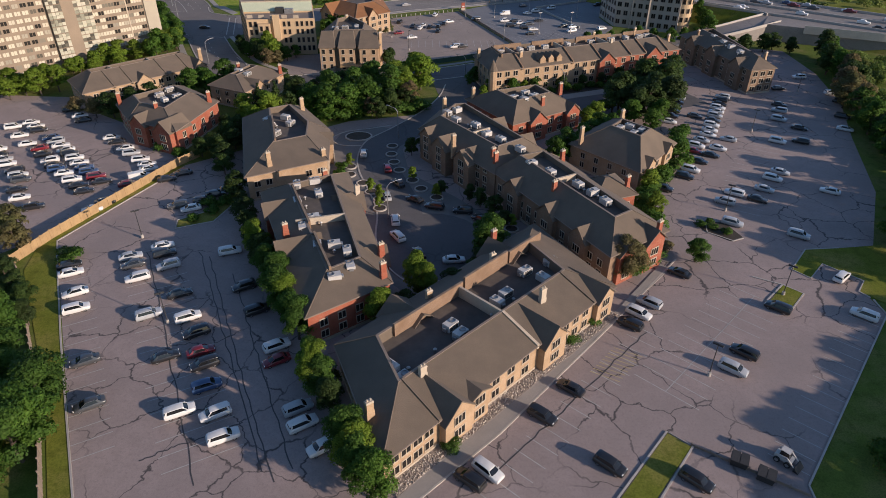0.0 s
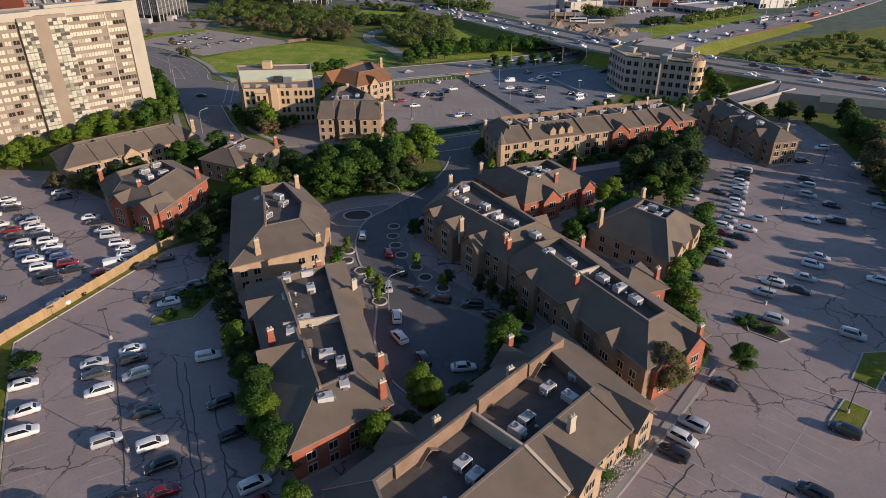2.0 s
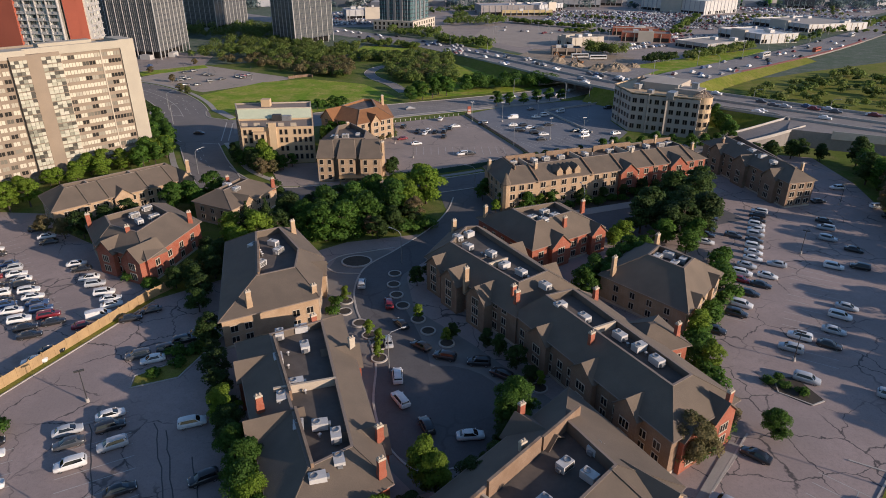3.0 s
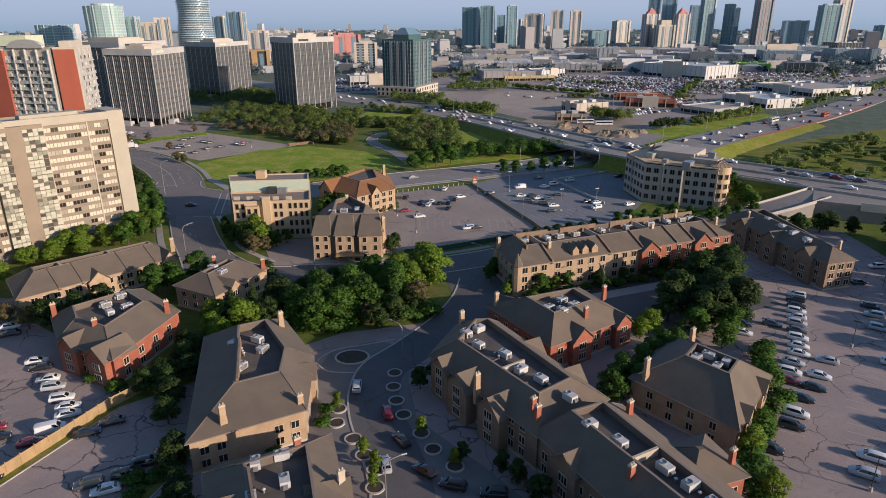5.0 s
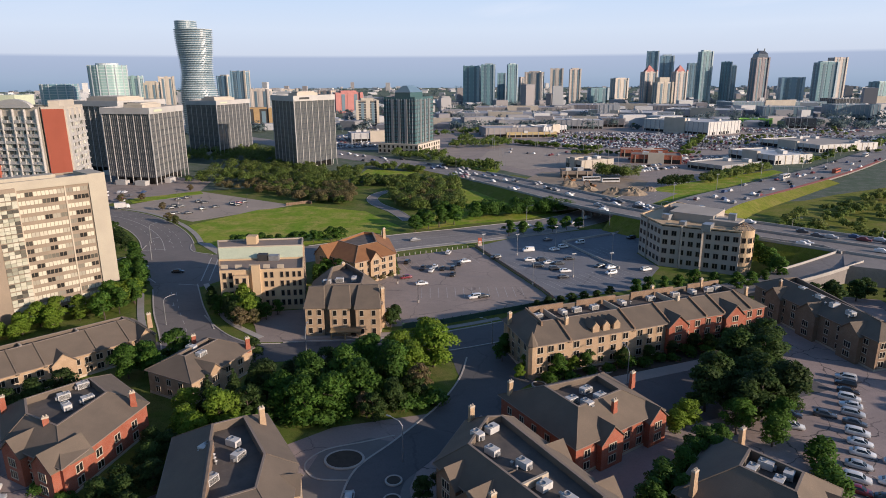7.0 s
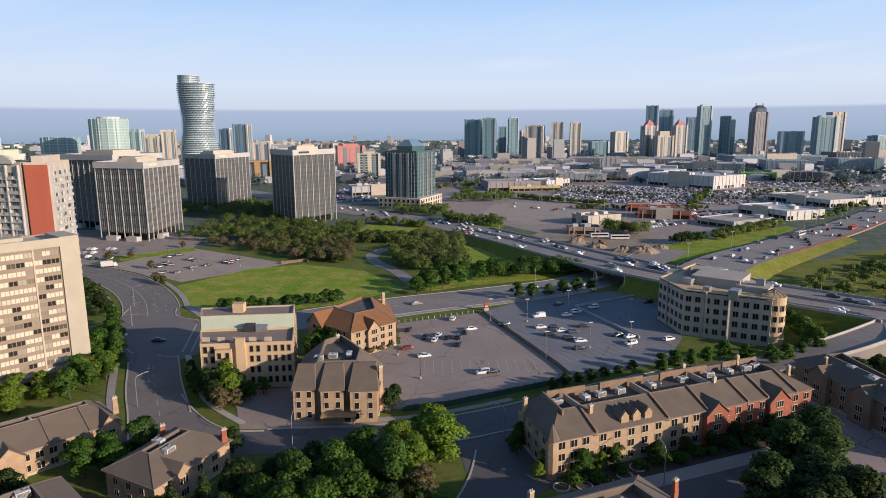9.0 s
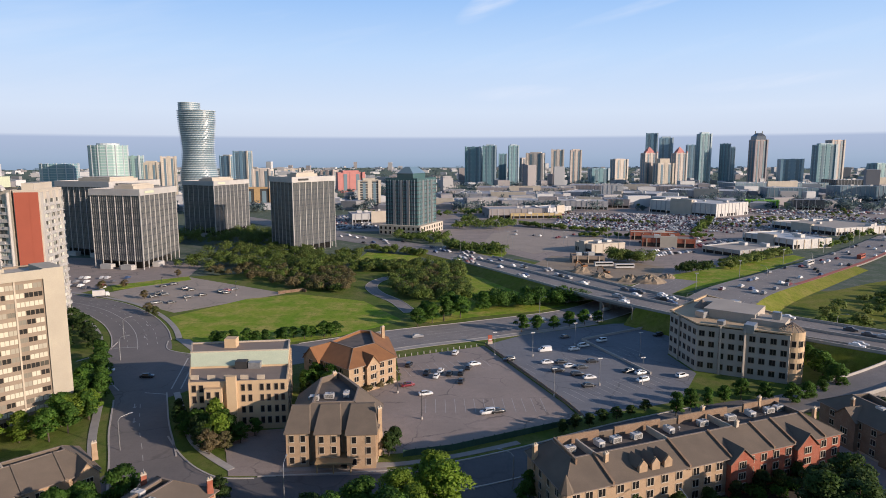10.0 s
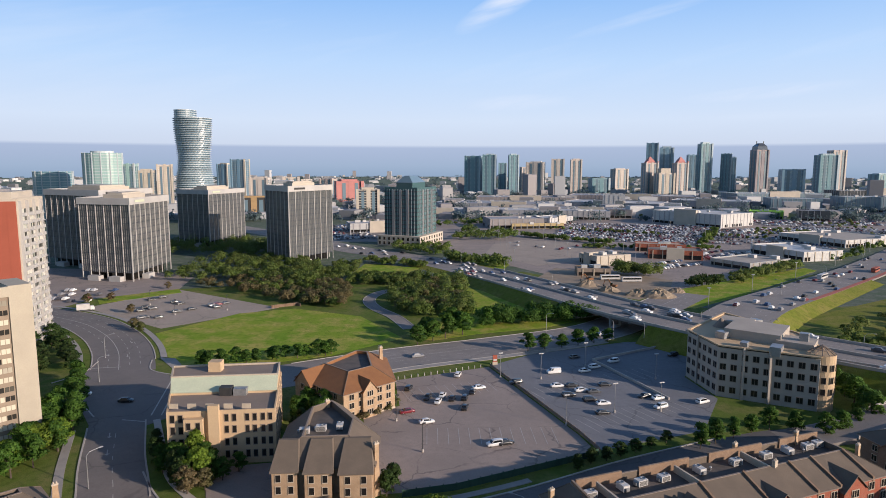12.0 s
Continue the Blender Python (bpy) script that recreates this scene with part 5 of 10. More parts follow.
J1 = village("brick_office", "small tan brick office with brown roof among trees", [(-51.0, 189.4), (-43.0, 207.0), (-56.4, 212.4), (-63.0, 196.0)], 5.6, 2.8, [6.4, 3.6, 5.0, 4.4], 1.2, "brick_tan",
    [(0, two, 4, 1.4, 1.3, 2, 1, 17), (3, two, 3, 1.2, 1.3, 2, 1, 12)], [(0, 6, 5, 1.0, 5.2, 7.6, 5)], [(-43.6, 206.0, 5.0, 8.8, "brick_red"), (-57.2, 208.6, 5.0, 8.6, "brick_red")])
K1 = village("manor_office", "tan brick manor-style office with steep hip roof", [(-34.2, 228.4), (-13.8, 229.4), (-13.8, 243.0), (-24.4, 261.0), (-35.2, 250.0)], 8.2, 4.2, [5.6, 5.6, 4.4, 3.0, 5.2], 1.4, "brick_tan",
    [(0, (1.0, 3.6, 6.0), 3, 1.2, 1.6, 2, 1.6, 19), (1, (1.0, 3.6, 6.0), 3, 1.2, 1.4, 2, 1, 12), (4, (1.0, 3.6, 6.0), 5, 1.2, 1.4, 2, 1, 21)],
    (),
    [(-13.4, 231.6, 0.5, 12.2, "brick_tan"), (-27, 254, 9, 13, "brick_tan")])
# three brick bays with sloping roofs that run down from the main roof
(_kx, _ky), _kp = local([(-34.2, 228.4), (-13.8, 229.4), (-13.8, 243.0), (-24.4, 261.0), (-35.2, 250.0)])
_ka, _kb, _kd, _ko = edge_frame(_kp, 0)
for s0_, s1_, out_ in ((0.2, 5.2, 1.6), (6.8, 12.2, 2.4), (13.8, 20.2, 3.2)):
    at_ = lambda u, w, z: _ka + _kd * u + _ko * w + Vector((0, 0, z))
    bm = bmesh.new()
    prism(bm, [(v.x, v.y) for v in (at_(s0_, -0.5, 0), at_(s0_, out_, 0), at_(s1_, out_, 0), at_(s1_, -0.5, 0))][::-1], -0.2, 8.1)
    bmesh.ops.recalc_face_normals(bm, faces=bm.faces)
    bay_ = part("bay_wall", bm, M["brick_tan"], K1)
    bm = bmesh.new()
    lo_ = [at_(s0_ - 0.4, out_ + 0.4, 8.05), at_(s1_ + 0.4, out_ + 0.4, 8.05), at_(s1_ + 0.4, -5.0, 8.05), at_(s0_ - 0.4, -5.0, 8.05)]
    up_ = [at_(s0_ + 0.5, -4.6, 12.2), at_(s1_ - 0.5, -4.6, 12.2), at_(s1_ - 0.3, -5.4, 12.2), at_(s0_ + 0.3, -5.4, 12.2)]
    rings(bm, [[tuple(v) for v in lo_], [tuple(v + Vector((0, 0, 0.2))) for v in lo_], [tuple(v) for v in up_]])
    bmesh.ops.recalc_face_normals(bm, faces=bm.faces)
    part("bay_roof", bm, M["roof"], K1)
    f0_, f1_ = at_(s0_, out_, 0), at_(s1_, out_, 0)
    facade(K1, (f0_.x, f0_.y), (f1_.x, f1_.y), (1.0, 3.6, 6.1), 2, 1.0, 1.5, 1)
bm = bmesh.new()
prism(bm, [(-2.8, -18.8), (5.4, -18.6), (5.4, -13.2), (-2.8, -13.4)], 2.3, 2.6)
for x_ in (-2.4, 1.2, 5.0):
    tube(bm, x_, -18.4, 0, 2.3, 0.18)
porch = part("porch", bm, M["wood"], K1, "timber entrance porch")
MB = village("brick_office", "tan brick office with rust-coloured gabled roof", [(-25.4, 270.4), (-12.3, 281.6), (-16.4, 303.0), (-28.4, 306.6), (-41.0, 285.4)], 8.0, 3.6, [6.6, 6.0, 5.4, 6.0, 6.6], 0.9, "brick_tan",
    [(0, (1.0, 3.6, 6.0), 5, 1.5, 1.5, 2, 1, 16.5), (4, (1.0, 3.6, 6.0), 4, 1.4, 1.5, 2, 5, 20)],
    [(0, 8.0, 4.6, 1.0, 7.8, 10.6, 6, "brick_tan", ((1.0, 1), (3.6, 1), (6.2, 1))), (4, 5.0, 7.4, 1.4, 7.8, 11.4, 7, "brick_tan", ((3.6, 1), (6.2, 1)))], [(-17.5, 298, 9, 13.4, "brick_tan")], roof="orange_roof")


# party walls standing proud of the slopes, and rear parapets
def party_wall(ob, poly, e, s, eave, z1, ins, brick, up=0.45, w=0.22):
    c_, p = local(poly)
    a, b, d, o = edge_frame(p, e)
    bm = bmesh.new()
    ring = [(o * 0.5, eave - 0.6), (o * 0.5, eave + up), (-o * ins, z1 + up), (-o * ins, z1 - 0.8)]
    va = [bm.verts.new(a + d * (s - w) + v + Vector((0, 0, z))) for v, z in ring]
    vb = [bm.verts.new(a + d * (s + w) + v + Vector((0, 0, z))) for v, z in ring]
    bm.faces.new(va)
    bm.faces.new(vb[::-1])
    for k in range(4):
        bm.faces.new((va[k], vb[k], vb[(k + 1) % 4], va[(k + 1) % 4]))
    bmesh.ops.recalc_face_normals(bm, faces=bm.faces)
    part("party_wall", bm, M[brick], ob)


def rear_parapet(ob, poly, e, s0, s1, z0, z1, back, brick="stone"):
    c_, p = local(poly)
    a, b, d, o = edge_frame(p, e)
    bm = bmesh.new()
    prism(bm, [(v.x, v.y) for v in (a + d * s0 - o * back, a + d * s1 - o * back, a + d * s1 - o * (back + 0.4), a + d * s0 - o * (back + 0.4))], z0, z1)
    part("rear_parapet", bm, M[brick], ob)


F_POLY = [(22.9, 200.1), (89.6, 224.6), (84.0, 240.2), (18.6, 217.0)]
for s_ in (10.4, 28.6, 39.2, 51.0, 57.0, 66.0):
    party_wall(F1, F_POLY, 0, s_, 8.1, 11.0, 6.4, "brick_mix")
for s0_, s1_ in ((3, 14), (19, 33), (38, 50), (54, 64)):
    rear_parapet(F1, F_POLY, 2, s0_, s1_, 9.6, 11.7, 2.6, "brick_mix")
I_POLY = [(-97.4, 188.8), (-70.2, 216.6), (-79.6, 226.2), (-107.0, 200.8)]
for s_ in (9.0, 14.5, 25.5, 33.0):
    party_wall(I1, I_POLY, 0, s_, 5.7, 9.0, 6.6, "roof", 0.25, 0.3)
rear_parapet(F1, F_POLY, 3, 2, 12, 9.6, 11.6, 4.8, "brick_mix")
B1_POLY = [(-3.6, 57.1), (33.1, 91.7), (22.8, 111.7), (-11.4, 77.8)]
for s_, mat_ in ((9.2, "roof"), (29.6, "stone"), (44.4, "roof")):
    party_wall(B1, B1_POLY, 0, s_, 5.3, 7.7, 6.6, mat_, 0.2, 0.25)

for s0_, s1_, zt_ in ((5.4, 14.5, 8.4), (15.0, 26.0, 8.8), (26.5, 41.5, 8.3)):
    rear_parapet(B1, B1_POLY, 2, s0_, s1_, 6.0, zt_, 4.95, "brick_mix")
for ob_, poly_, e_, s0_, s1_, z0_, z1_, bk_ in ((B3, [(-37.1, 132.1), (-20.8, 140.5), (-22.5, 158.0), (-31.5, 174.0), (-45.6, 166.5)], 4, 8, 24, 7.4, 9.7, 6.95), (B2, [(-16.6, 83.5), (-4.3, 92.2), (-15.5, 133.0), (-32.0, 124.5)], 3, 4, 20, 7.0, 9.0, 5.55), (B2, [(-16.6, 83.5), (-4.3, 92.2), (-15.5, 133.0), (-32.0, 124.5)], 3, 24, 36, 7.0, 9.2, 5.55)):
    rear_parapet(ob_, poly_, e_, s0_, s1_, z0_, z1_, bk_, "brick_mix")

# ---- plant on the roofs ----
def roof_unit():
    """A rooftop cooling unit: cabinet with a fan ring, louvred panel and feet."""
    ob = base("roof_unit", 0, 0, -50, "white metal rooftop cooling unit on the tar roof", "air conditioner", "rooftop cooling units")
    bm = bmesh.new()
    box(bm, -1.1, -0.72, 0.15, 1.1, 0.72, 1.3)
    bmesh.ops.bevel(bm, geom=bm.edges[:], offset=0.05, segments=1)
    cab = part("cabinet", bm, M["white"], ob)
    bm = bmesh.new()
    rings(bm, [[(0.45 + r * math.cos(k * math.pi / 8), r * math.sin(k * math.pi / 8), z) for k in range(16)] for r, z in ((0.52, 1.28), (0.52, 1.44), (0.43, 1.44), (0.43, 1.32))])
    part("fan_ring", bm, M["steel"], ob)
    bm = bmesh.new()
    for k in range(6):
        box(bm, -0.92, -0.76, 0.3 + k * 0.15, 0.92, -0.71, 0.38 + k * 0.15)
    part("louvre", bm, M["dark"], ob)
    bm = bmesh.new()
    box(bm, -1.5, -0.35, 0.3, -1.0, 0.35, 0.9)
    part("duct_hood", bm, M["steel"], ob)
    for x in (-0.85, 0.85):
        bm = bmesh.new()
        box(bm, x - 0.06, -0.7, 0.0, x + 0.06, 0.7, 0.16)
        part("foot", bm, M["dark"], ob)
    return ob


UNIT = roof_unit()
first = True
for z, turn, spots in (
    (5.8, 43, ((-1.6, 69.6), (-3.2, 71.8), (6.8, 78.6), (5.4, 80.6), (13.0, 86.2), (14.6, 88.4), (18.6, 94.6), (21.4, 92.6), (23.4, 97.6))),
    (7.2, 104, ((-24.8, 124.9), (-21.4, 126.6), (-23.5, 117.6), (-19.8, 121.0), (-19.4, 111.2), (-20.9, 107.6), (-17.3, 101.2), (-14.4, 101.6), (-11.9, 99.4), (-10.9, 94.6), (-13.2, 91.6))),
    (7.6, 60, ((-37.9, 160.4), (-33.8, 162.0), (-31.8, 158.0), (-34.2, 151.6))),
    (9.2, 115, ((36.4, 112.8), (34.8, 116.6), (32.6, 120.0), (28.0, 125.8), (24.6, 130.0))),
    (9.2, 128, ((7.6, 160.4), (10.2, 162.2), (9.6, 155.6), (14.2, 152.0), (16.4, 146.4), (19.4, 143.2), (23.2, 137.6))),
    (8.9, 45, ((49.0, 149.9), (51.8, 151.1), (54.0, 148.5), (51.4, 146.7))),
    (8.8, 32, ((26.1, 172.5), (28.7, 171.1), (31.7, 173.7), (29.7, 176.3))),
    (9.7, 20, ((26.6, 213.4), (33.3, 216.0), (37.2, 217.6), (42.1, 219.2), (50.2, 222.2), (58.9, 225.4), (66.5, 228.2), (72.2, 230.4), (77.5, 232.2), (80.4, 233.4))),
    (9.5, 96, ((105.4, 213.0), (105.0, 219.0), (104.8, 225.0), (104.2, 232.0))),
    (8.0, 40, ((-71.2, 178.4), (-68.5, 174.4), (-66.0, 177.2), (-70.0, 183.0))),
    (7.2, 66, ((-52.0, 199.0), (-55.4, 202.4))),
    (11.0, 0, ((-26.2, 240.4), (-22.2, 241.4), (-29.6, 239.0))),
):
    for k, (x, y) in enumerate(spots):
        m = pose(x, y, z, 0, 0, turn + (90 if k % 3 == 1 else 0) + 4 * math.sin(7 * k))
        if first:
            UNIT.matrix_basis = m
            first = False
        else:
            copy_thing(UNIT, m)


def vent_pipe():
    ob = base("roof_vent", 0, 0, -50, "small metal vent pipe on a tar roof", "vent", "roof vents")
    bm = bmesh.new()
    tube(bm, 0, 0, -0.05, 0.6, 0.16, 0.16, 10)
    part("pipe", bm, M["steel"], ob)
    bm = bmesh.new()
    tube(bm, 0, 0, 0.6, 0.8, 0.3, 0.08, 10)
    part("cowl", bm, M["white"], ob)
    return ob


VENT = vent_pipe()
rv = random.Random(4)
for n_, (x0, y0, x1, y1, z) in enumerate(((-1, 71, 20, 91, 5.8), (-13, 94, -23, 122, 7.2), (-34, 150, -36, 160, 7.6), (35.6, 115.2, 23.6, 130.2, 9.2), (20.8, 141, 10.8, 156, 9.2), (30, 215, 78, 232, 9.7), (105, 210, 104, 236, 9.5))):
    for k in range(5):
        t = (k + rv.random()) / 5
        m = pose(x0 + (x1 - x0) * t + rv.uniform(-1, 1), y0 + (y1 - y0) * t + rv.uniform(-1, 1), z)
        if n_ + k == 0:
            VENT.matrix_basis = m
        else:
            copy_thing(VENT, m)

# ---- larger buildings round the village ----
def block(name, label, poly, h, material, category="building", group="", parapet=0.6, roofmat="deck"):
    """A flat-roofed block: wall, parapet rim and sunk roof."""
    (cx, cy), p = local(poly)
    ob = base(name, cx, cy, 0, label, category, group)
    lv = lambda q, z: [(v[0], v[1], z) for v in q]
    bm = bmesh.new()
    rings(bm, [lv(p, -0.2), lv(p, h), lv(inset(p, 0.35), h), lv(inset(p, 0.35), h - parapet)], True, False)
    part("wall", bm, M[material], ob)
    bm = bmesh.new()
    prism(bm, inset(p, 0.34), h - parapet - 0.3, h - parapet)
    part("flat_roof", bm, M[roofmat], ob)
    return ob, p


def boxpart(name, parent, x0, y0, z0, x1, y1, z1, mat, bev=0.05, turn=0.0):
    bm = bmesh.new()
    box(bm, x0, y0, z0, x1, y1, z1)
    if bev:
        bmesh.ops.bevel(bm, geom=bm.edges[:], offset=bev, segments=1)
    if turn:
        bmesh.ops.rotate(bm, verts=bm.verts, cent=((x0 + x1) / 2, (y0 + y1) / 2, 0), matrix=Matrix.Rotation(turn, 3, "Z"))
    return part(name, bm, M[mat], parent)


# four-storey beige office with a green metal roof band
L1, lp = block("beige_office", "four-storey beige concrete office with a pale green roof", [(-62.6, 246.6), (-38.2, 248.6), (-43.0, 275.6), (-71.5, 272.6)], 13.0, "beige", "office building", roofmat="taupe")
la, lb, ld, lo = edge_frame(lp, 0)
for s0, s1 in ((12.5, 16.0), (17.2, 20.6), (20.8, 24.1)):
    facade(L1, lp[0], lp[1], (1.6, 4.6, 7.6, 10.4), 2, 0.85, 1.6, 1, "taupe", start=s0, stop=s1)
facade(L1, lp[0], lp[1], (4.6, 7.6, 10.4), 2, 0.95, 1.7, 1, "taupe", start=0.4, stop=4)
facade(L1, lp[1], lp[2], (1.6, 4.6, 7.6, 10.4), 7, 0.95, 1.7, 1, "taupe")
facade(L1, lp[3], lp[0], (1.6, 4.6, 7.6, 10.4), 7, 0.95, 1.7, 1, "taupe")
bm = bmesh.new()
q = [la + ld * 4.2, la + ld * 8.4, la + ld * 8.4 + lo * 1.6, la + ld * 4.2 + lo * 1.6]
prism(bm, [(v.x, v.y) for v in q][::-1], 0, 11.6)
part("stair_bay", bm, M["beige"], L1)
c0, c1 = la + ld * 4.2 + lo * 1.6, la + ld * 8.4 + lo * 1.6
facade(L1, (c0.x, c0.y), (c1.x, c1.y), (3.4, 6.4, 9.2), 2, 0.9, 1.6, 1, "taupe")
low, top = inset(lp, [12.6, 0.3, 0.3, 0.3]), inset(lp, [17.2, 0.3, 0.3, 0.3])
bm = bmesh.new()
rings(bm, [[(v[0], v[1], 12.1) for v in low], [(v[0], v[1], 12.9) for v in low], [(v[0], v[1], 15.3) for v in top]])
part("upper_storey", bm, M["beige"], L1)
slope = [Vector((*low[0], 12.9)), Vector((*low[1], 12.9)), Vector((*top[1], 15.3)), Vector((*top[0], 15.3))]
lift = (slope[1] - slope[0]).cross(slope[3] - slope[0]).normalized()
bm = bmesh.new()
rings(bm, [[p + lift * 0.03 for p in slope], [p + lift * 0.2 for p in slope]])
part("green_roof", bm, M["copper"], L1, "pale green sloping metal roof")
bm = bmesh.new()
rings(bm, [[(v[0], v[1], z_) for v in inset(top, g_)] for g_, z_ in ((-0.08, 15.1), (-0.08, 15.8), (0.35, 15.8), (0.35, 15.32))], False, False)
part("parapet", bm, M["stone"], L1, "pale stone parapet of the upper roof")
bm = bmesh.new()
prism(bm, inset(top, 0.36), 15.2, 15.36)
part("upper_roof", bm, M["taupe"], L1)
boxpart("penthouse", L1, -6.4, 7.2, 15.2, -3.2, 10.2, 18.0, "beige")
boxpart("roof_unit_box", L1, -0.6, -2.4, 12.3, 2.4, -0.2, 14.5, "dark")
boxpart("roof_unit_box", L1, 2.8, -2.2, 12.3, 6.0, -0.2, 14.1, "steel")
q = [la + ld * 9.5, la + ld * 11.9, la + ld * 11.9 + lo * 1.2, la + ld * 9.5 + lo * 1.2]
bm = bmesh.new()
prism(bm, [(v.x, v.y) for v in q][::-1], 0, 14.6)
part("pier", bm, M["beige"], L1)
for k in range(5):
    boxpart("roof_rail", L1, -9 + k * 4.2, -11.9, 12.9, -7 + k * 4.2, -11.7, 14.1, "stone", 0.02)

# five-storey round-cornered office
N1_POLY = [(84.6, 289.6), (107.6, 276.6), (113.4, 283.0), (117.0, 303.0), (106.0, 332.0), (82.8, 308.0)]
N1, np_ = block("round_office", "grey-beige office building with a round glazed corner tower", N1_POLY, 15.2, "grey_stone", "office building", parapet=0.9, roofmat="taupe")
for e, n in ((0, 9), (1, 3), (2, 8), (5, 6), (4, 10)):
    facade(N1, np_[e], np_[(e + 1) % 6], (1.6, 5.2, 8.6, 12.0), n, 1.6, 1.7, 2, "taupe")
tx, ty = 110.0 - sum(p[0] for p in N1_POLY) / 6, 280.0 - sum(p[1] for p in N1_POLY) / 6
bm = bmesh.new()
tube(bm, tx, ty, -0.2, 16.2, 3.7, 3.7, 24)
rt = part("corner_tower", bm, M["beige"], N1, "round tan corner tower")
for z in (4.8, 8.2, 11.8):
    for k in range(10):
        a = k * math.pi / 5
        m = Matrix.Translation((tx + 3.72 * math.cos(a), ty + 3.72 * math.sin(a), z)) @ Matrix.Rotation(a + math.pi / 2, 4, "Z") @ Matrix.Translation((-0.7, 0, 0))
        window(rt, m, 1.2, 1.7, 1, "taupe")
bm = bmesh.new()
for k in range(12):
    a = k * math.pi / 6
    pipe(bm, [(tx + 3.7 * math.cos(a), ty + 3.7 * math.sin(a), 16.2), (tx, ty, 18.6)], [0.14, 0.14], 5)
pipe(bm, [(tx + 2 * math.cos(k * math.pi / 8), ty + 2 * math.sin(k * math.pi / 8), 17.3) for k in range(17)], [0.1] * 17, 4)
part("tower_pergola", bm, M["taupe"], N1, "open cone of roof beams")
boxpart("penthouse", N1, -8, -6, 14.5, 8, 10, 18.6, "grey_stone", 0.15, 0.9)
boxpart("penthouse", N1, 2, -14, 14.5, 11, -4, 17.4, "grey_stone", 0.15, 0.9)
boxpart("penthouse", N1, -4, 10, 14.5, 4, 20, 17.8, "grey_stone", 0.15, 0.9)
bm = bmesh.new()
rings(bm, [[(-6 + 3.5 * math.cos(a), 14 + 3.5 * math.sin(a), 14.6) for a in [k * math.pi / 6 for k in range(12)]], [(-6, 14, 18.8)] * 12], True, False)
part("cone_roof", bm, M["taupe"], N1)
for k in range(6):
    a = np_[k]
    b = np_[(k + 1) % 6]
    d = Vector((b[0] - a[0], b[1] - a[1], 0))
    for j in range(1, int(d.length // 7)):
        p = Vector((*a, 0)) + d * (j * 7 / d.length)
        o = Vector((d.y, -d.x, 0)).normalized()
        bm = bmesh.new()
        box(bm, p.x + o.x * 0.15 - 0.3, p.y + o.y * 0.15 - 0.3, 0, p.x + o.x * 0.15 + 0.3, p.y + o.y * 0.15 + 0.3, 15.9)
        part("pilaster", bm, M["grey_stone"], N1)
for x_, y_, w_, d_, h_, t_ in ((-3, -15, 5, 3, 2.0, 0.9), (3, 2, 4, 4, 2.6, 0.4), (-10, -10, 3, 2, 1.8, 0.9), (6, 16, 5, 3, 2.2, 0.2), (-12, 0, 3, 3, 2.4, 0.6), (8, -10, 2.4, 2.4, 4.4, 0.9)):
    boxpart("roof_plant", N1, x_ - w_ / 2, y_ - d_ / 2, 14.6, x_ + w_ / 2, y_ + d_ / 2, 14.7 + h_ + 0.6, "steel", 0.08, t_)
bm = bmesh.new()
q = inset(np_, 0.9)
rings(bm, [[(v[0], v[1], 15.6) for v in inset(np_, -0.25)], [(v[0], v[1], 16.0) for v in inset(np_, -0.25)], [(v[0], v[1], 16.0) for v in inset(np_, 0.5)], [(v[0], v[1], 15.5) for v in inset(np_, 0.5)]], True, False)
part("cornice", bm, M["beige"], N1)

# sixteen-storey apartment tower
A1, ap = block("apartment_tower", "beige apartment tower with banded windows and glazed balconies", [(-152.0, 201.5), (-98.8, 259.0), (-110.5, 270.0), (-163.5, 213.0)], 39.8, "a1_band", "apartment building", roofmat="cream")
aa, ab, ad, ao = edge_frame(ap, 0)
alen = (ab - aa).length
def slab_between(bm, s0, s1, out0, out1, z0, z1):
    q = [aa + ad * s0 + ao * out0, aa + ad * s0 + ao * out1, aa + ad * s1 + ao * out1, aa + ad * s1 + ao * out0]
    prism(bm, [(v.x, v.y) for v in q], z0, z1)
bm = bmesh.new()
slab_between(bm, alen - 4.6, alen + 0.2, -11.0, 0.5, 0, 40.8)
part("end_wall", bm, M["a1_cream"], A1, "blank cream end wall")
bm = bmesh.new()
slab_between(bm, alen - 34, alen - 4.6, -0.5, 0.5, 38.2, 40.6)
slab_between(bm, 0, alen - 34, -0.5, 3.4, 38.2, 40.6)
part("roof_band", bm, M["a1_cream"], A1)
bm = bmesh.new()
slab_between(bm, 2, alen - 34, -0.5, 3.0, 0, 38.4)
part("front_wing", bm, M["a1_band"], A1)
bm = bmesh.new()
slab_between(bm, alen - 33.8, alen - 29.6, -0.5, 2.2, 0, 39.0)
part("stair_shaft", bm, M["a1_band"], A1, "pink-beige windowless shaft")
for z in range(16):
    zz = 1.3 + z * 2.32
    facade(A1, (ap[0][0], ap[0][1]), (ap[1][0], ap[1][1]), (zz,), 9, 1.9, 1.25, 2, "a1_band", "pane_mix", start=alen - 23.5, stop=alen - 4.9)
    f0, f1 = aa + ad * 6 + ao * 3.0, aa + ad * (alen - 39) + ao * 3.0
    facade(A1, (f0.x, f0.y), (f1.x, f1.y), (zz,), 14, 1.8, 1.25, 2, "a1_band", "pane_mix")
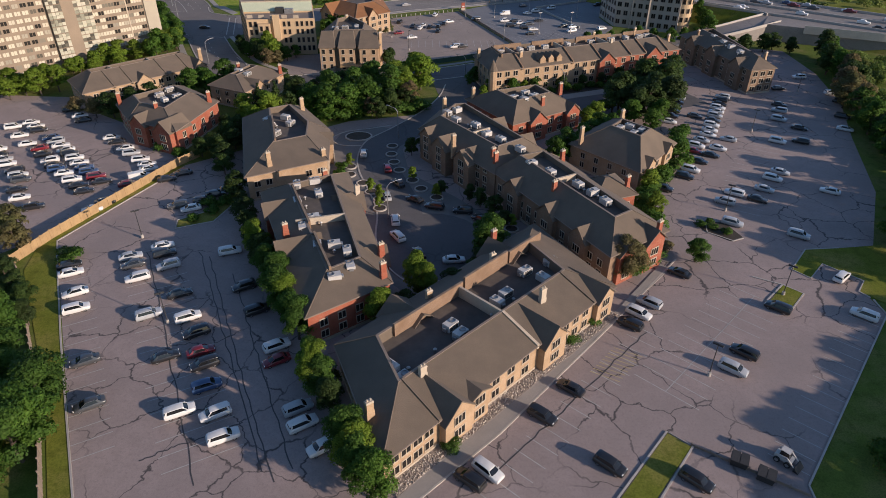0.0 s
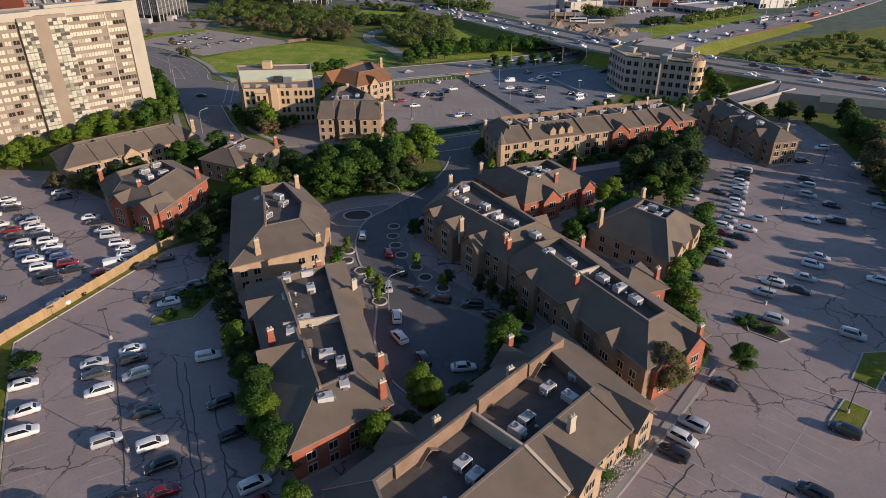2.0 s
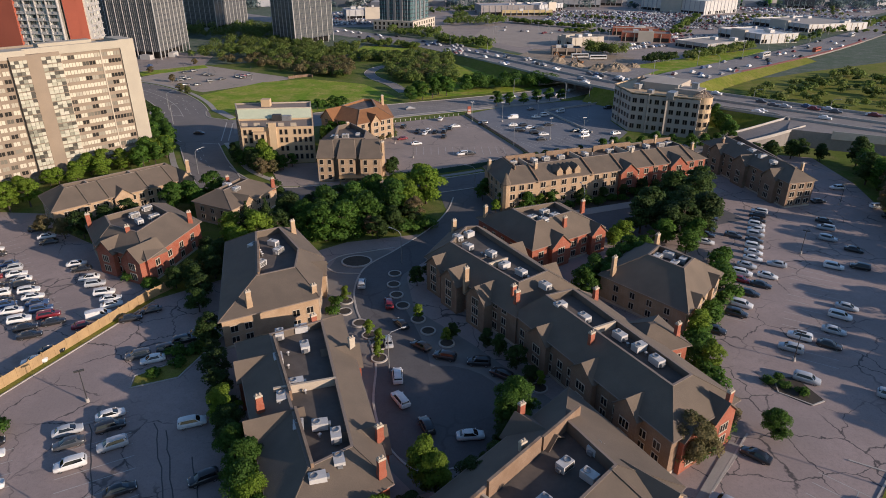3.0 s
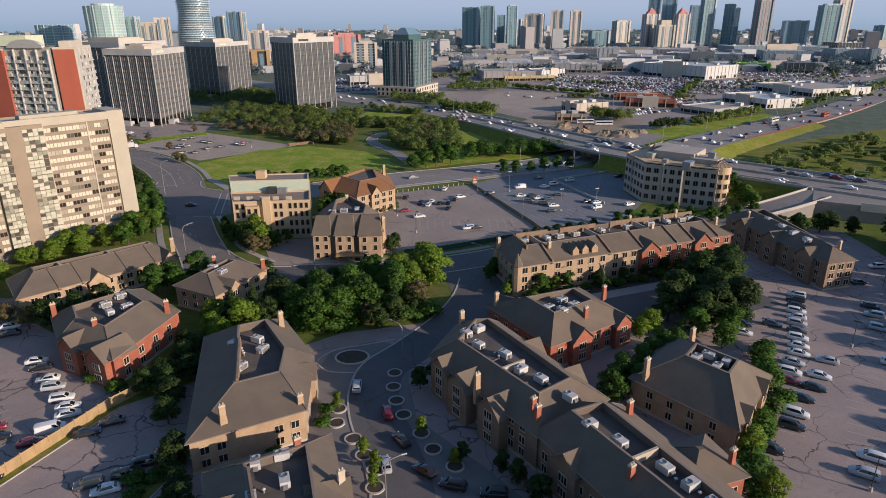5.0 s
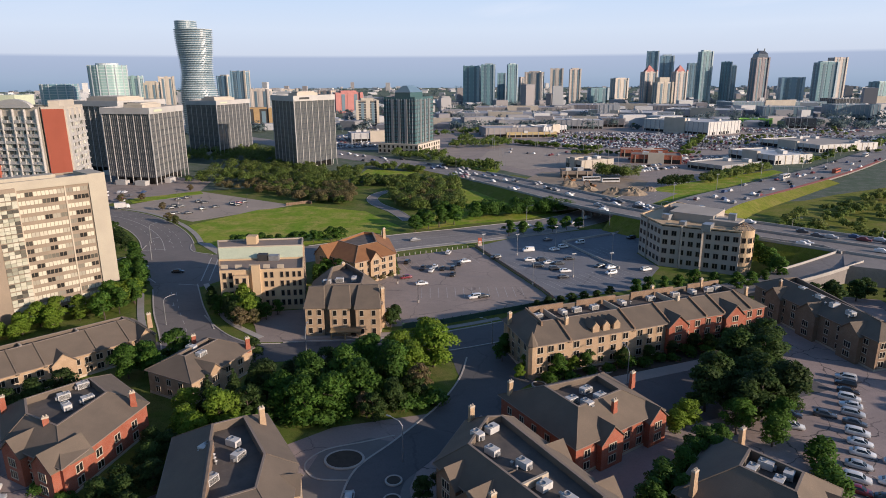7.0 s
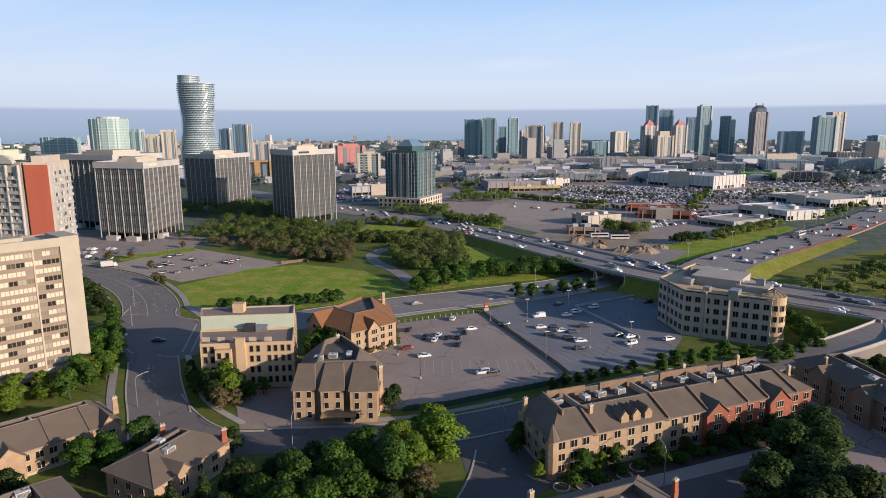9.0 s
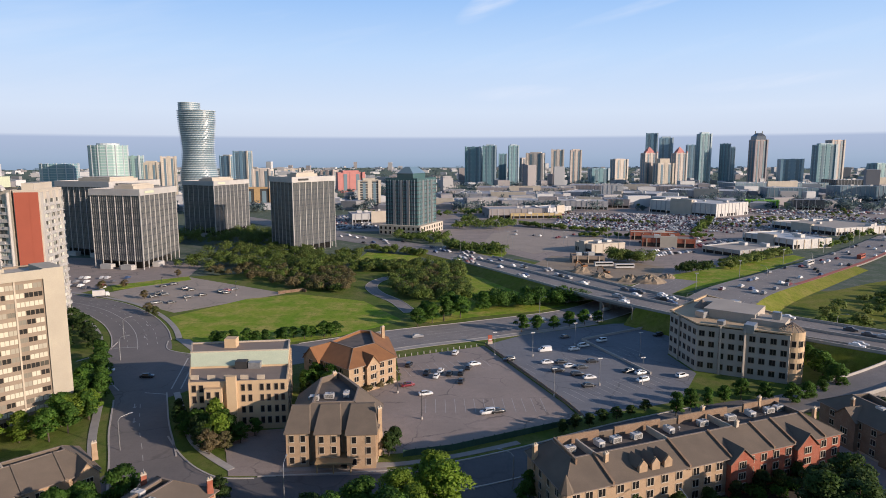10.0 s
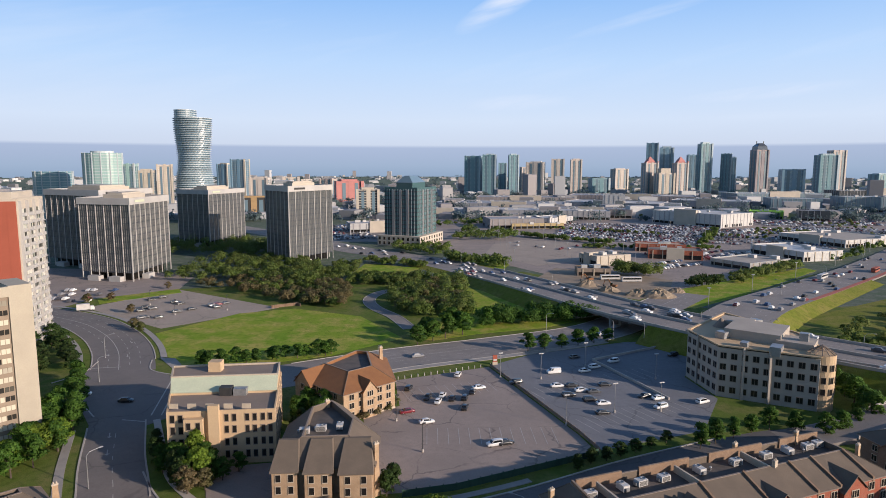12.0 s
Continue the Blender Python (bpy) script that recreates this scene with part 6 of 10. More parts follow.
# columns of glazed balconies on both sides of the shaft
r_ = random.Random(8)
for s0, s1, out in ((alen - 29.4, alen - 23.8, 1.5), (alen - 38.8, alen - 34.2, 4.3)):
    panes, slabs = bmesh.new(), bmesh.new()
    slab_between(slabs, s0, s1, out - 1.7, out - 0.25, 0, 39.0)
    for z in range(16):
        zz = 1.3 + z * 2.32
        slab_between(slabs, s0 - 0.05, s1 + 0.05, out - 1.7, out + 0.06, zz - 0.5, zz - 0.3)
        n = 4
        for k in range(n):
            u0, u1 = s0 + (s1 - s0) * k / n, s0 + (s1 - s0) * (k + 1) / n
            slab_between(panes, u0 + 0.05, u1 - 0.05, out - 0.3, out - r_.uniform(0.0, 0.12), zz - 0.25, zz + 0.75)
            slab_between(panes, u0 + 0.05, u1 - 0.05, out - 0.3, out - r_.uniform(0.0, 0.12), zz + 0.82, zz + 1.75)
    part("balcony_frame", slabs, M["a1_band"], A1)
    tagged(part("pane_grid", panes, M["bright_cells"], A1, "greenish glazed balcony panes, some dark"), kind="stuff")
bm = bmesh.new()
slab_between(bm, alen - 11.3, alen - 10.9, -0.3, 0.25, 0, 38.4)
slab_between(bm, alen - 23.7, alen - 23.3, -0.3, 0.4, 0, 38.4)
part("pilaster", bm, M["stone"], A1)
bm = bmesh.new()
for z in range(16):
    slab_between(bm, alen - 33.95, alen - 33.6, 1.6, 2.25, 1.6 + z * 2.32, 2.5 + z * 2.32)
tagged(part("vent_column", bm, M["pane"], A1), kind="stuff")
for s0, s1, w0, z1 in ((10, 30, 9, 43.6), (14, 26, 7, 46.0), (50, 66, 5, 41.4)):
    bm = bmesh.new()
    slab_between(bm, s0, s1, -w0 - 1, 1.0 if z1 > 43 else -2.0, 39, z1)
    part("penthouse", bm, M["a1_cream"], A1)

# white apartment towers: a grid of balcony bays, one with a red end wall
def balcony_face(ob, p, e, h, bay, out=0.9, floor=2.9, margin=1.0):
    a, b, d, o = edge_frame(p, e)
    ln = (b - a).length - 2 * margin
    n = max(2, round(ln / bay))
    r = random.Random(int(ln * 31 + e))
    slabs, cells, rails = bmesh.new(), bmesh.new(), bmesh.new()
    q = lambda s0, s1, w0, w1: [(v.x, v.y) for v in (a + d * s0 + o * w0, a + d * s0 + o * w1, a + d * s1 + o * w1, a + d * s1 + o * w0)]
    for k in range(int((h - 3) / floor)):
        z = 1.2 + k * floor
        prism(slabs, q(margin, margin + ln, 0, out), z - 0.3, z)
        for c in range(n):
            s0, s1 = margin + ln * c / n, margin + ln * (c + 1) / n
            for j in range(3):
                u0, u1 = s0 + 0.15 + (s1 - s0 - 0.3) * j / 3, s0 + 0.15 + (s1 - s0 - 0.3) * (j + 1) / 3
                prism(cells, q(u0 + 0.04, u1 - 0.04, 0, r.uniform(0.1, out * 0.45)), z + 1.0, z + floor - 0.35)
            prism(rails, q(s0 + 0.1, s1 - 0.1, 0, out * (0.95 if r.random() < 0.4 else 0.5)), z, z + 1.0)
    tagged(part("slab_grid", slabs, M["slab_white"], ob, "thin white floor slabs"), kind="stuff")
    tagged(part("cell_glazing", cells, M["cells"], ob, "mixed curtained and dark balcony glazing"), kind="stuff")
    tagged(part("railing", rails, M["slab_white"], ob), kind="stuff")
    for c in range(0, n + 1, 2):
        s0 = margin + ln * c / n
        bm = bmesh.new()
        prism(bm, q(s0 - 0.22, s0 + 0.22, 0, out + 0.15), 0, h)
        part("pier", bm, M["slab_white"], ob)


A2, p2 = block("apartment_tower", "white apartment tower with a tall red end wall", [(-162.0, 339.6), (-153.5, 342.0), (-158.5, 366.0), (-170.0, 362.0)], 57.0, "cream", "apartment building")
a, b, d, o = edge_frame(p2, 0)
bm = bmesh.new()
for s0, s1, w in ((0.25, 5.4, 0.35), (5.4, 8.5, 0.42)):
    prism(bm, [(v.x, v.y) for v in (a + d * s0, a + d * s0 + o * w, a + d * s1 + o * w, a + d * s1)], 0, 56.0)
part("red_wall", bm, M["red_wall"], A2, "blank red end wall with a fold")
balcony_face(A2, p2, 1, 56, 3.1)
bm = bmesh.new()
prism(bm, inset(p2, 2.5), 56, 59.4)
part("penthouse", bm, M["cream"], A2)
A3, p3 = block("apartment_tower", "white apartment tower with a grid of balconies", [(-215.0, 350.0), (-162.6, 339.2), (-170.6, 362.0), (-206.0, 380.0)], 57.0, "cream", "apartment building")
balcony_face(A3, p3, 0, 56, 2.9)
a, b, d, o = edge_frame(p3, 0)
bm = bmesh.new()
prism(bm, [(v.x, v.y) for v in (a + d * 17.5, a + d * 17.5 + o * 1.5, a + d * 30.4 + o * 1.5, a + d * 30.4)], 0, 55.5)
part("red_wall", bm, M["red_wall"], A3, "blank red wall panel")
bm = bmesh.new()
for c_, w_ in ((41.6, 9.0), (8, 6)):
    arc_ = [(c_ + w_ * math.cos(t), 56.5 + 3.6 * math.sin(t)) for t in [k * math.pi / 10 for k in range(11)]]
    va = [bm.verts.new(a + d * u + o * 0.8 + Vector((0, 0, z))) for u, z in arc_]
    vb = [bm.verts.new(a + d * u - o * 1.2 + Vector((0, 0, z))) for u, z in arc_]
    bm.faces.new(va)
    bm.faces.new(vb[::-1])
    for k in range(10):
        bm.faces.new((va[k + 1], va[k], vb[k], vb[k + 1]))
part("arched_gable", bm, M["slab_white"], A3, "white arched roof gables")
boxpart("penthouse", A3, -9, -6, 57, 9, 8, 61.5, "copper")


# dark glass office slabs with white fins, standing on legs over a recessed ground floor
def fin_slab(label, poly, h, main=6.0):
    (cx, cy), p = local(poly)
    ob = base("office_slab", cx, cy, 0, label, "office building", "office slabs")
    lv = lambda q, z: [(v[0], v[1], z) for v in q]
    bm = bmesh.new()
    rings(bm, [lv(p, 5.0), lv(p, h - 0.5)])
    part("glass_wall", bm, M["slab_glass"], ob, "tinted blue-grey glass")
    bm = bmesh.new()
    prism(bm, inset(p, 3.5), -0.2, 5.1)
    part("ground_floor", bm, M["pane"], ob)
    for e in range(4):
        a, b, d, o = edge_frame(p, e)
        ln = (b - a).length
        n = max(4, int(ln / main))
        turn = Matrix.Rotation(math.atan2(d.y, d.x), 4, "Z")
        bm = bmesh.new()
        box(bm, -0.24, -0.36, 0, 0.24, 0.1, h - 3.0)
        pil = finish("pilaster", bm, M["slab_white"])
        thin, spans = bmesh.new(), bmesh.new()
        for k in range(n + 1):
            c = a + d * (ln * k / n)
            if e < 3 or k % 3 == 0:
                f_ = part("pilaster", pil, None, ob)
                f_.matrix_basis = Matrix.Translation(c) @ turn
            if k < n:
                for j in range(1, 4):
                    c = a + d * (ln * (k + j / 4) / n)
                    q = [c - d * 0.075, c + d * 0.075, c + d * 0.075 + o * 0.12, c - d * 0.075 + o * 0.12]
                    prism(thin, [(v.x, v.y) for v in q][::-1], 5.0, h - 3.0)
        tagged(part("mullion_grid", thin, M["mullion"], ob, "thin grey mullions"), kind="stuff")
        for z in [5.0 + 3.7 * k for k in range(int((h - 7) / 3.7))]:
            prism(spans, [(v.x, v.y) for v in (a, b, b + o * 0.08, a + o * 0.08)][::-1], z, z + 0.8)
        part("spandrel_banding", spans, M["glass_tower"], ob)
    bm = bmesh.new()
    rings(bm, [lv(inset(p, -0.9), h - 3.4), lv(inset(p, -0.9), h + 0.6), lv(inset(p, 0.4), h + 0.6), lv(inset(p, 0.4), h - 0.6)], True, False)
    part("crown_band", bm, M["slab_white"], ob, "plain white band at the top")
    bm = bmesh.new()
    prism(bm, inset(p, 0.38), h - 1.0, h - 0.4)
    part("flat_roof", bm, M["stone"], ob)
    bm = bmesh.new()
    prism(bm, inset(p, 10.5), h - 0.5, h + 2.2)
    prism(bm, inset(p, 12.5), h + 2.2, h + 3.2)
    part("penthouse", bm, M["cream"], ob)
    for e, f in ((0, 0.3), (0, 0.72), (1, 0.3)):
        a, b, d, o = edge_frame(p, e)
        c = a.lerp(b, f)
        bm = bmesh.new()
        prism(bm, [(v.x, v.y) for v in (c - d * 4, c + d * 4, c + d * 4 + o * 4, c - d * 4 + o * 4)][::-1], 0, 3.0)
        bmesh.ops.bevel(bm, geom=bm.edges[:], offset=0.2, segments=1)
        part("entrance_block", bm, M["slab_white"], ob, "low white entrance block")
    a, b, d, o = edge_frame(p, 1)
    c = a + d * 5 + o * 0.95
    bm = bmesh.new()
    prism(bm, [(v.x, v.y) for v in (c, c + d * 11, c + d * 11 + o * 0.2, c + o * 0.2)][::-1], h - 2.1, h - 0.7)
    part("sign_bar", bm, M["copper"] if h < 50 else M["dark"], ob, "unreadable sign near the roof edge")
    return ob


fin_slab("dark glass office slab with white vertical fins", [(-215.5, 496), (-180.5, 486), (-177.5, 534), (-212, 543)], 49.5)
fin_slab("dark glass office slab partly behind another", [(-271, 556), (-222, 533), (-208, 580), (-256, 600)], 52.5)
fin_slab("dark glass office slab standing among trees", [(-122.5, 576), (-99.5, 546), (-76, 586), (-98, 616)], 55.0)
fin_slab("dark glass office slab with a pale top band", [(-225, 672), (-191, 652), (-176, 704), (-208, 724)], 48.5)

# blue-green glass office with a white podium
T1, tp = block("glass_office", "dark teal glass office tower with a white podium", [(-42, 669), (-13, 655), (4, 697), (-25, 711)], 51, "glass_teal", "office building")
for e in range(4):
    a, b, d, o = edge_frame(tp, e)
    bm = bmesh.new()
    for z in [11 + 3.6 * k for k in range(11)]:
        prism(bm, [(v.x, v.y) for v in (a, b, b + o * 0.15, a + o * 0.15)][::-1], z, z + 1.0)
    part("spandrel_banding", bm, M["glass_tower"], T1)
    bm = bmesh.new()
    for k in (0.28, 0.5, 0.72):
        c = a + d * ((b - a).length * k)
        prism(bm, [(v.x, v.y) for v in (c - d * 1.2, c + d * 1.2, c + d * 1.2 + o * 0.9, c - d * 1.2 + o * 0.9)][::-1], 0, 49)
    part("pier", bm, M["steel"], T1)
bm = bmesh.new()
prism(bm, inset(tp, 8), 50, 55)
part("penthouse", bm, M["glass_teal"], T1)
bm = bmesh.new()
rings(bm, [[(v[0], v[1], 55.0) for v in inset(tp, 7.6)], [(v[0], v[1], 61.0) for v in inset(tp, 13.8)]])
part("hipped_roof", bm, M["glass_blue"], T1, "blue hipped roof")
bm = bmesh.new()
prism(bm, inset(tp, -5), 0, 9)
grid = bmesh.new()
for e in range(4):
    a, b, d, o = edge_frame(tp, e)
    for k in range(1, 12):
        c = a + d * ((b - a).length * k / 12)
        prism(grid, [(v.x, v.y) for v in (c - d * 0.12, c + d * 0.12, c + d * 0.12 + o * 0.3, c - d * 0.12 + o * 0.3)][::-1], 9, 49.5)
tagged(part("mullion_grid", grid, M["sky_band"], T1, "thin pale mullions"), kind="stuff")
pod = part("podium", bm, M["cream"], T1, "white two-storey podium")
pq = inset(tp, -5)
for e in range(4):
    facade(T1, pq[e], pq[(e + 1) % 4], (1.0, 5.0), 9, 2.2, 2.6, 1, "cream")


# ---- skyline ----
def tower(x, y, w, d, h, mat="glass_blue", band="stone", turn=0.0, top=0.0, round_=False, floor=3.2, label="", step=0.0):
    ob = base("high_rise", x, y, 0, label or "tall glass high-rise of the far skyline", "high-rise", "skyline towers", turn)
    shape = [(w / 2 * math.cos(k * math.pi / 10), d / 2 * math.sin(k * math.pi / 10)) for k in range(20)] if round_ else [(-w / 2, -d / 2), (w / 2, -d / 2), (w / 2, d / 2), (-w / 2, d / 2)]
    bm = bmesh.new()
    prism(bm, shape, 0, h)
    if step:
        prism(bm, inset(shape, min(w, d) * 0.2), h, h + step)
    part("body", bm, M[mat], ob)
    bm = bmesh.new()
    n = int(h / floor)
    glassy_body = mat in ("far_teal", "far_blue", "pale_glass")
    for k in range(1, n + 1):
        prism(bm, inset(shape, -0.3), k * floor - (0.2 if glassy_body else 0.55), k * floor + (0.35 if glassy_body else 0.4))
    tagged(part("banding", bm, M[band], ob), kind="stuff")
    if round_:
        for k in range(14):
            a = k * math.pi / 7 + 0.1
            bm = bmesh.new()
            u, v = w / 2 * math.cos(a), d / 2 * math.sin(a)
            box(bm, u - 0.5, v - 0.5, 0, u + 0.5, v + 0.5, h + 0.6)
            part("pier", bm, M["white_blue"], ob)
    if not round_:
        for sx, sy in ((-1, -1), (1, -1), (0, -1), (1, 1)):
            bm = bmesh.new()
            if sx:
                box(bm, sx * w / 2 - w * 0.09, sy * d / 2 - d * 0.09, 0, sx * w / 2 + w * 0.03, sy * d / 2 + d * 0.03, h + 0.8)
            else:
                box(bm, -w * 0.1, -d / 2 - 0.6, 0, w * 0.1, -d / 2 + 1, h + 0.8)
            part("pier", bm, M[mat if glassy_body and sx <= 0 else band], ob)
        bm = bmesh.new()
        for f in (-0.27, 0.24):
            box(bm, (f - 0.07) * w, -d / 2 - 0.5, 4, (f + 0.07) * w, -d / 2 + 0.5, h - 3)
        for sx in (-1, 1):
            for f in (-0.2, 0.2):
                box(bm, sx * w / 2 - 0.5, (f - 0.08) * d, 4, sx * w / 2 + 0.5, (f + 0.08) * d, h - 3)
        tagged(part("glazing_strip", bm, M["glass_blue"], ob), kind="stuff")
    if top:
        bm = bmesh.new()
        prism(bm, inset(shape, min(w, d) * 0.22), h, h + top)
        part("crown", bm, M[band], ob)
    return ob


def from_view(x0, x1, ytop, dist):
    """Place, width and height of a far tower on the bearing of the last view."""
    f = 1119.7
    c = (x0 + x1) / 2
    return (c - 760) / f * dist - 1.8, 96.5 + dist, (x1 - x0) / f * dist, 69 - (ytop - 301) / f * dist


# the far_ materials of these towers carry painted haze
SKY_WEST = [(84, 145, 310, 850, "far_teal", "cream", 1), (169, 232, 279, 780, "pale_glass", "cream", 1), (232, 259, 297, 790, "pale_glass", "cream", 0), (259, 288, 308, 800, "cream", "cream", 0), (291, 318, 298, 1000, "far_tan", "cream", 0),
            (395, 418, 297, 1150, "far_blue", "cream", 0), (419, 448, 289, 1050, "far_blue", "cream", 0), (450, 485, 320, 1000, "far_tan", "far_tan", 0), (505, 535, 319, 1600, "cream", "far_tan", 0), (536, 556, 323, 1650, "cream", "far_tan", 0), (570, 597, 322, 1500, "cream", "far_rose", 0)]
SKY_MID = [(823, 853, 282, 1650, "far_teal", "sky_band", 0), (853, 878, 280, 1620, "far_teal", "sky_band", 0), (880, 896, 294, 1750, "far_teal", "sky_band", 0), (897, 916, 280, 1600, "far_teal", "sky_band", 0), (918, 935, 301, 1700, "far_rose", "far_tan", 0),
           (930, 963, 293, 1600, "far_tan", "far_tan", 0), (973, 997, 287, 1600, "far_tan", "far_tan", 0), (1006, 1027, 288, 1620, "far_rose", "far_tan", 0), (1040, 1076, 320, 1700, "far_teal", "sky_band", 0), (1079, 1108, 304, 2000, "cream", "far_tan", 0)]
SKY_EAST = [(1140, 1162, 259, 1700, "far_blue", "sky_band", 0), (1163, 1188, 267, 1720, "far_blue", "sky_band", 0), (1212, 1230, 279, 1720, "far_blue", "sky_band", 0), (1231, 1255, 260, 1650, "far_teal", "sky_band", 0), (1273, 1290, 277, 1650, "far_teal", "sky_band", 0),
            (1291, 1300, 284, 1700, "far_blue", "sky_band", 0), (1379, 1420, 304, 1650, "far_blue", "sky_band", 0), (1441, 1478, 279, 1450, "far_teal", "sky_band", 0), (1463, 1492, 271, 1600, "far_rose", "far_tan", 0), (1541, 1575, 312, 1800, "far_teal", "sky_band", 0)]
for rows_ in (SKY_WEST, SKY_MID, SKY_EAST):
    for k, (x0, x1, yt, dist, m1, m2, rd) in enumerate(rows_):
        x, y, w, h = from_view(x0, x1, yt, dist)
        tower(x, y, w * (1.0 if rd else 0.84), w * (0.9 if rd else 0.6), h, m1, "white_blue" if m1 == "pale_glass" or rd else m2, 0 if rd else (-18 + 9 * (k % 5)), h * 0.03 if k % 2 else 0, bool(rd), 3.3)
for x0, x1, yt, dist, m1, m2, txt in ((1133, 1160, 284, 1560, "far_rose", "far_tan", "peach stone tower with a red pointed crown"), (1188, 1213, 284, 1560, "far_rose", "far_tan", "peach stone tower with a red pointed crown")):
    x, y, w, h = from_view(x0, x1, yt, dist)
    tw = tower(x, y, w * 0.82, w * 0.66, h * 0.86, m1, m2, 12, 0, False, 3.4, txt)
    bm = bmesh.new()
    rings(bm, [[(sx * w * 0.4 * s, sy * w * 0.32 * s, z) for sx, sy in ((-1, -1), (1, -1), (1, 1), (-1, 1))] for s, z in ((0.7, h * 0.86), (0.58, h * 0.91), (0.36, h * 0.96), (0.06, h * 1.02))])
    for sx in (-1, 1):
        box(bm, sx * w * 0.4 - 1.5, -w * 0.38, h * 0.8, sx * w * 0.4 + 1.5, -w * 0.3, h * 0.9)
    part("crown", bm, M["pink"], tw)
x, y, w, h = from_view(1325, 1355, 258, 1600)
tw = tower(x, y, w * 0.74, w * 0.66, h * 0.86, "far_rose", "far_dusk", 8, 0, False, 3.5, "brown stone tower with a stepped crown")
bm = bmesh.new()
rings(bm, [[(sx * w * 0.34 * s, sy * w * 0.3 * s, z) for sx, sy in ((-1, -1), (1, -1), (1, 1), (-1, 1))] for s, z in ((0.95, h * 0.86), (0.86, h * 0.93), (0.55, h * 0.97), (0.4, h * 0.99))])
for sx in (-1, 1):
    box(bm, sx * w * 0.22 - 0.8, -0.8, h * 0.97, sx * w * 0.22 + 0.8, 0.8, h * 1.03)
part("crown", bm, M["glass_tower"], tw)
x, y, w, h = from_view(1155, 1190, 311, 1520)
tower(x, y, w * 0.8, w * 0.6, h, "far_tan", "cream", 10, h * 0.2, False, 4, "broad beige civic building")
x, y, w, h = from_view(597, 640, 326, 1300)
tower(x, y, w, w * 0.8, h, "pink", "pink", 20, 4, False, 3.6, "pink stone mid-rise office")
x, y, w, h = from_view(629, 674, 340, 930)
tower(x, y, w * 0.8, w * 0.7, h, "glass_tower", "cream", 12, 3, False, 3.6, "mid-rise office with cream bands")
x, y, w, h = from_view(430, 480, 354, 880)
tower(x, y, w, w * 0.6, h, "dark", "wood", 14, 2, False, 30, "low building with golden panels")

# twisting tower of oval floors
TX, TY = from_view(323, 389, 207, 800)[:2]
tw = base("twisting_tower", TX, TY, 0, "tall twisting glass tower with curved white floors", "high-rise", "skyline towers")
bm, bg = bmesh.new(), bmesh.new()
TH, TN = 126.5, 48
def oval(k, grow):
    f = k / TN
    a = radians(-28 + 200 * (f * f * (3 - 2 * f)))
    rx, ry = 23.2 + grow, 19.6 + grow
    return [(rx * math.cos(j * math.pi / 16) * math.cos(a) - ry * math.sin(j * math.pi / 16) * math.sin(a), rx * math.cos(j * math.pi / 16) * math.sin(a) + ry * math.sin(j * math.pi / 16) * math.cos(a)) for j in range(32)]
rings(bg, [[(u, v, TH * k / TN) for u, v in oval(k, -1.4)] for k in range(TN + 1)])
for k in range(1, TN + 1):
    prism(bm, oval(k, 0.2), TH * k / TN - 0.3, TH * k / TN + 0.35)
part("glass", bg, M["glass_blue"], tw)
tagged(part("curved_slab", bm, M["white_blue"], tw, "curved white balcony floors"), kind="stuff")
bm = bmesh.new()
bg2 = bmesh.new()
prism(bg2, [(u * 0.54 - 8.2, v * 0.78) for u, v in oval(TN, 0)], TH - 0.5, TH + 9.6)
part("crown_glass", bg2, M["glass_blue"], tw)
for k_ in range(5):
    prism(bm, [(u * 0.565 - 8.2, v * 0.8) for u, v in oval(TN, 0)], TH + 2.4 * k_ - 0.3, TH + 2.4 * k_ + 0.35)
part("crown", bm, M["white_blue"], tw)


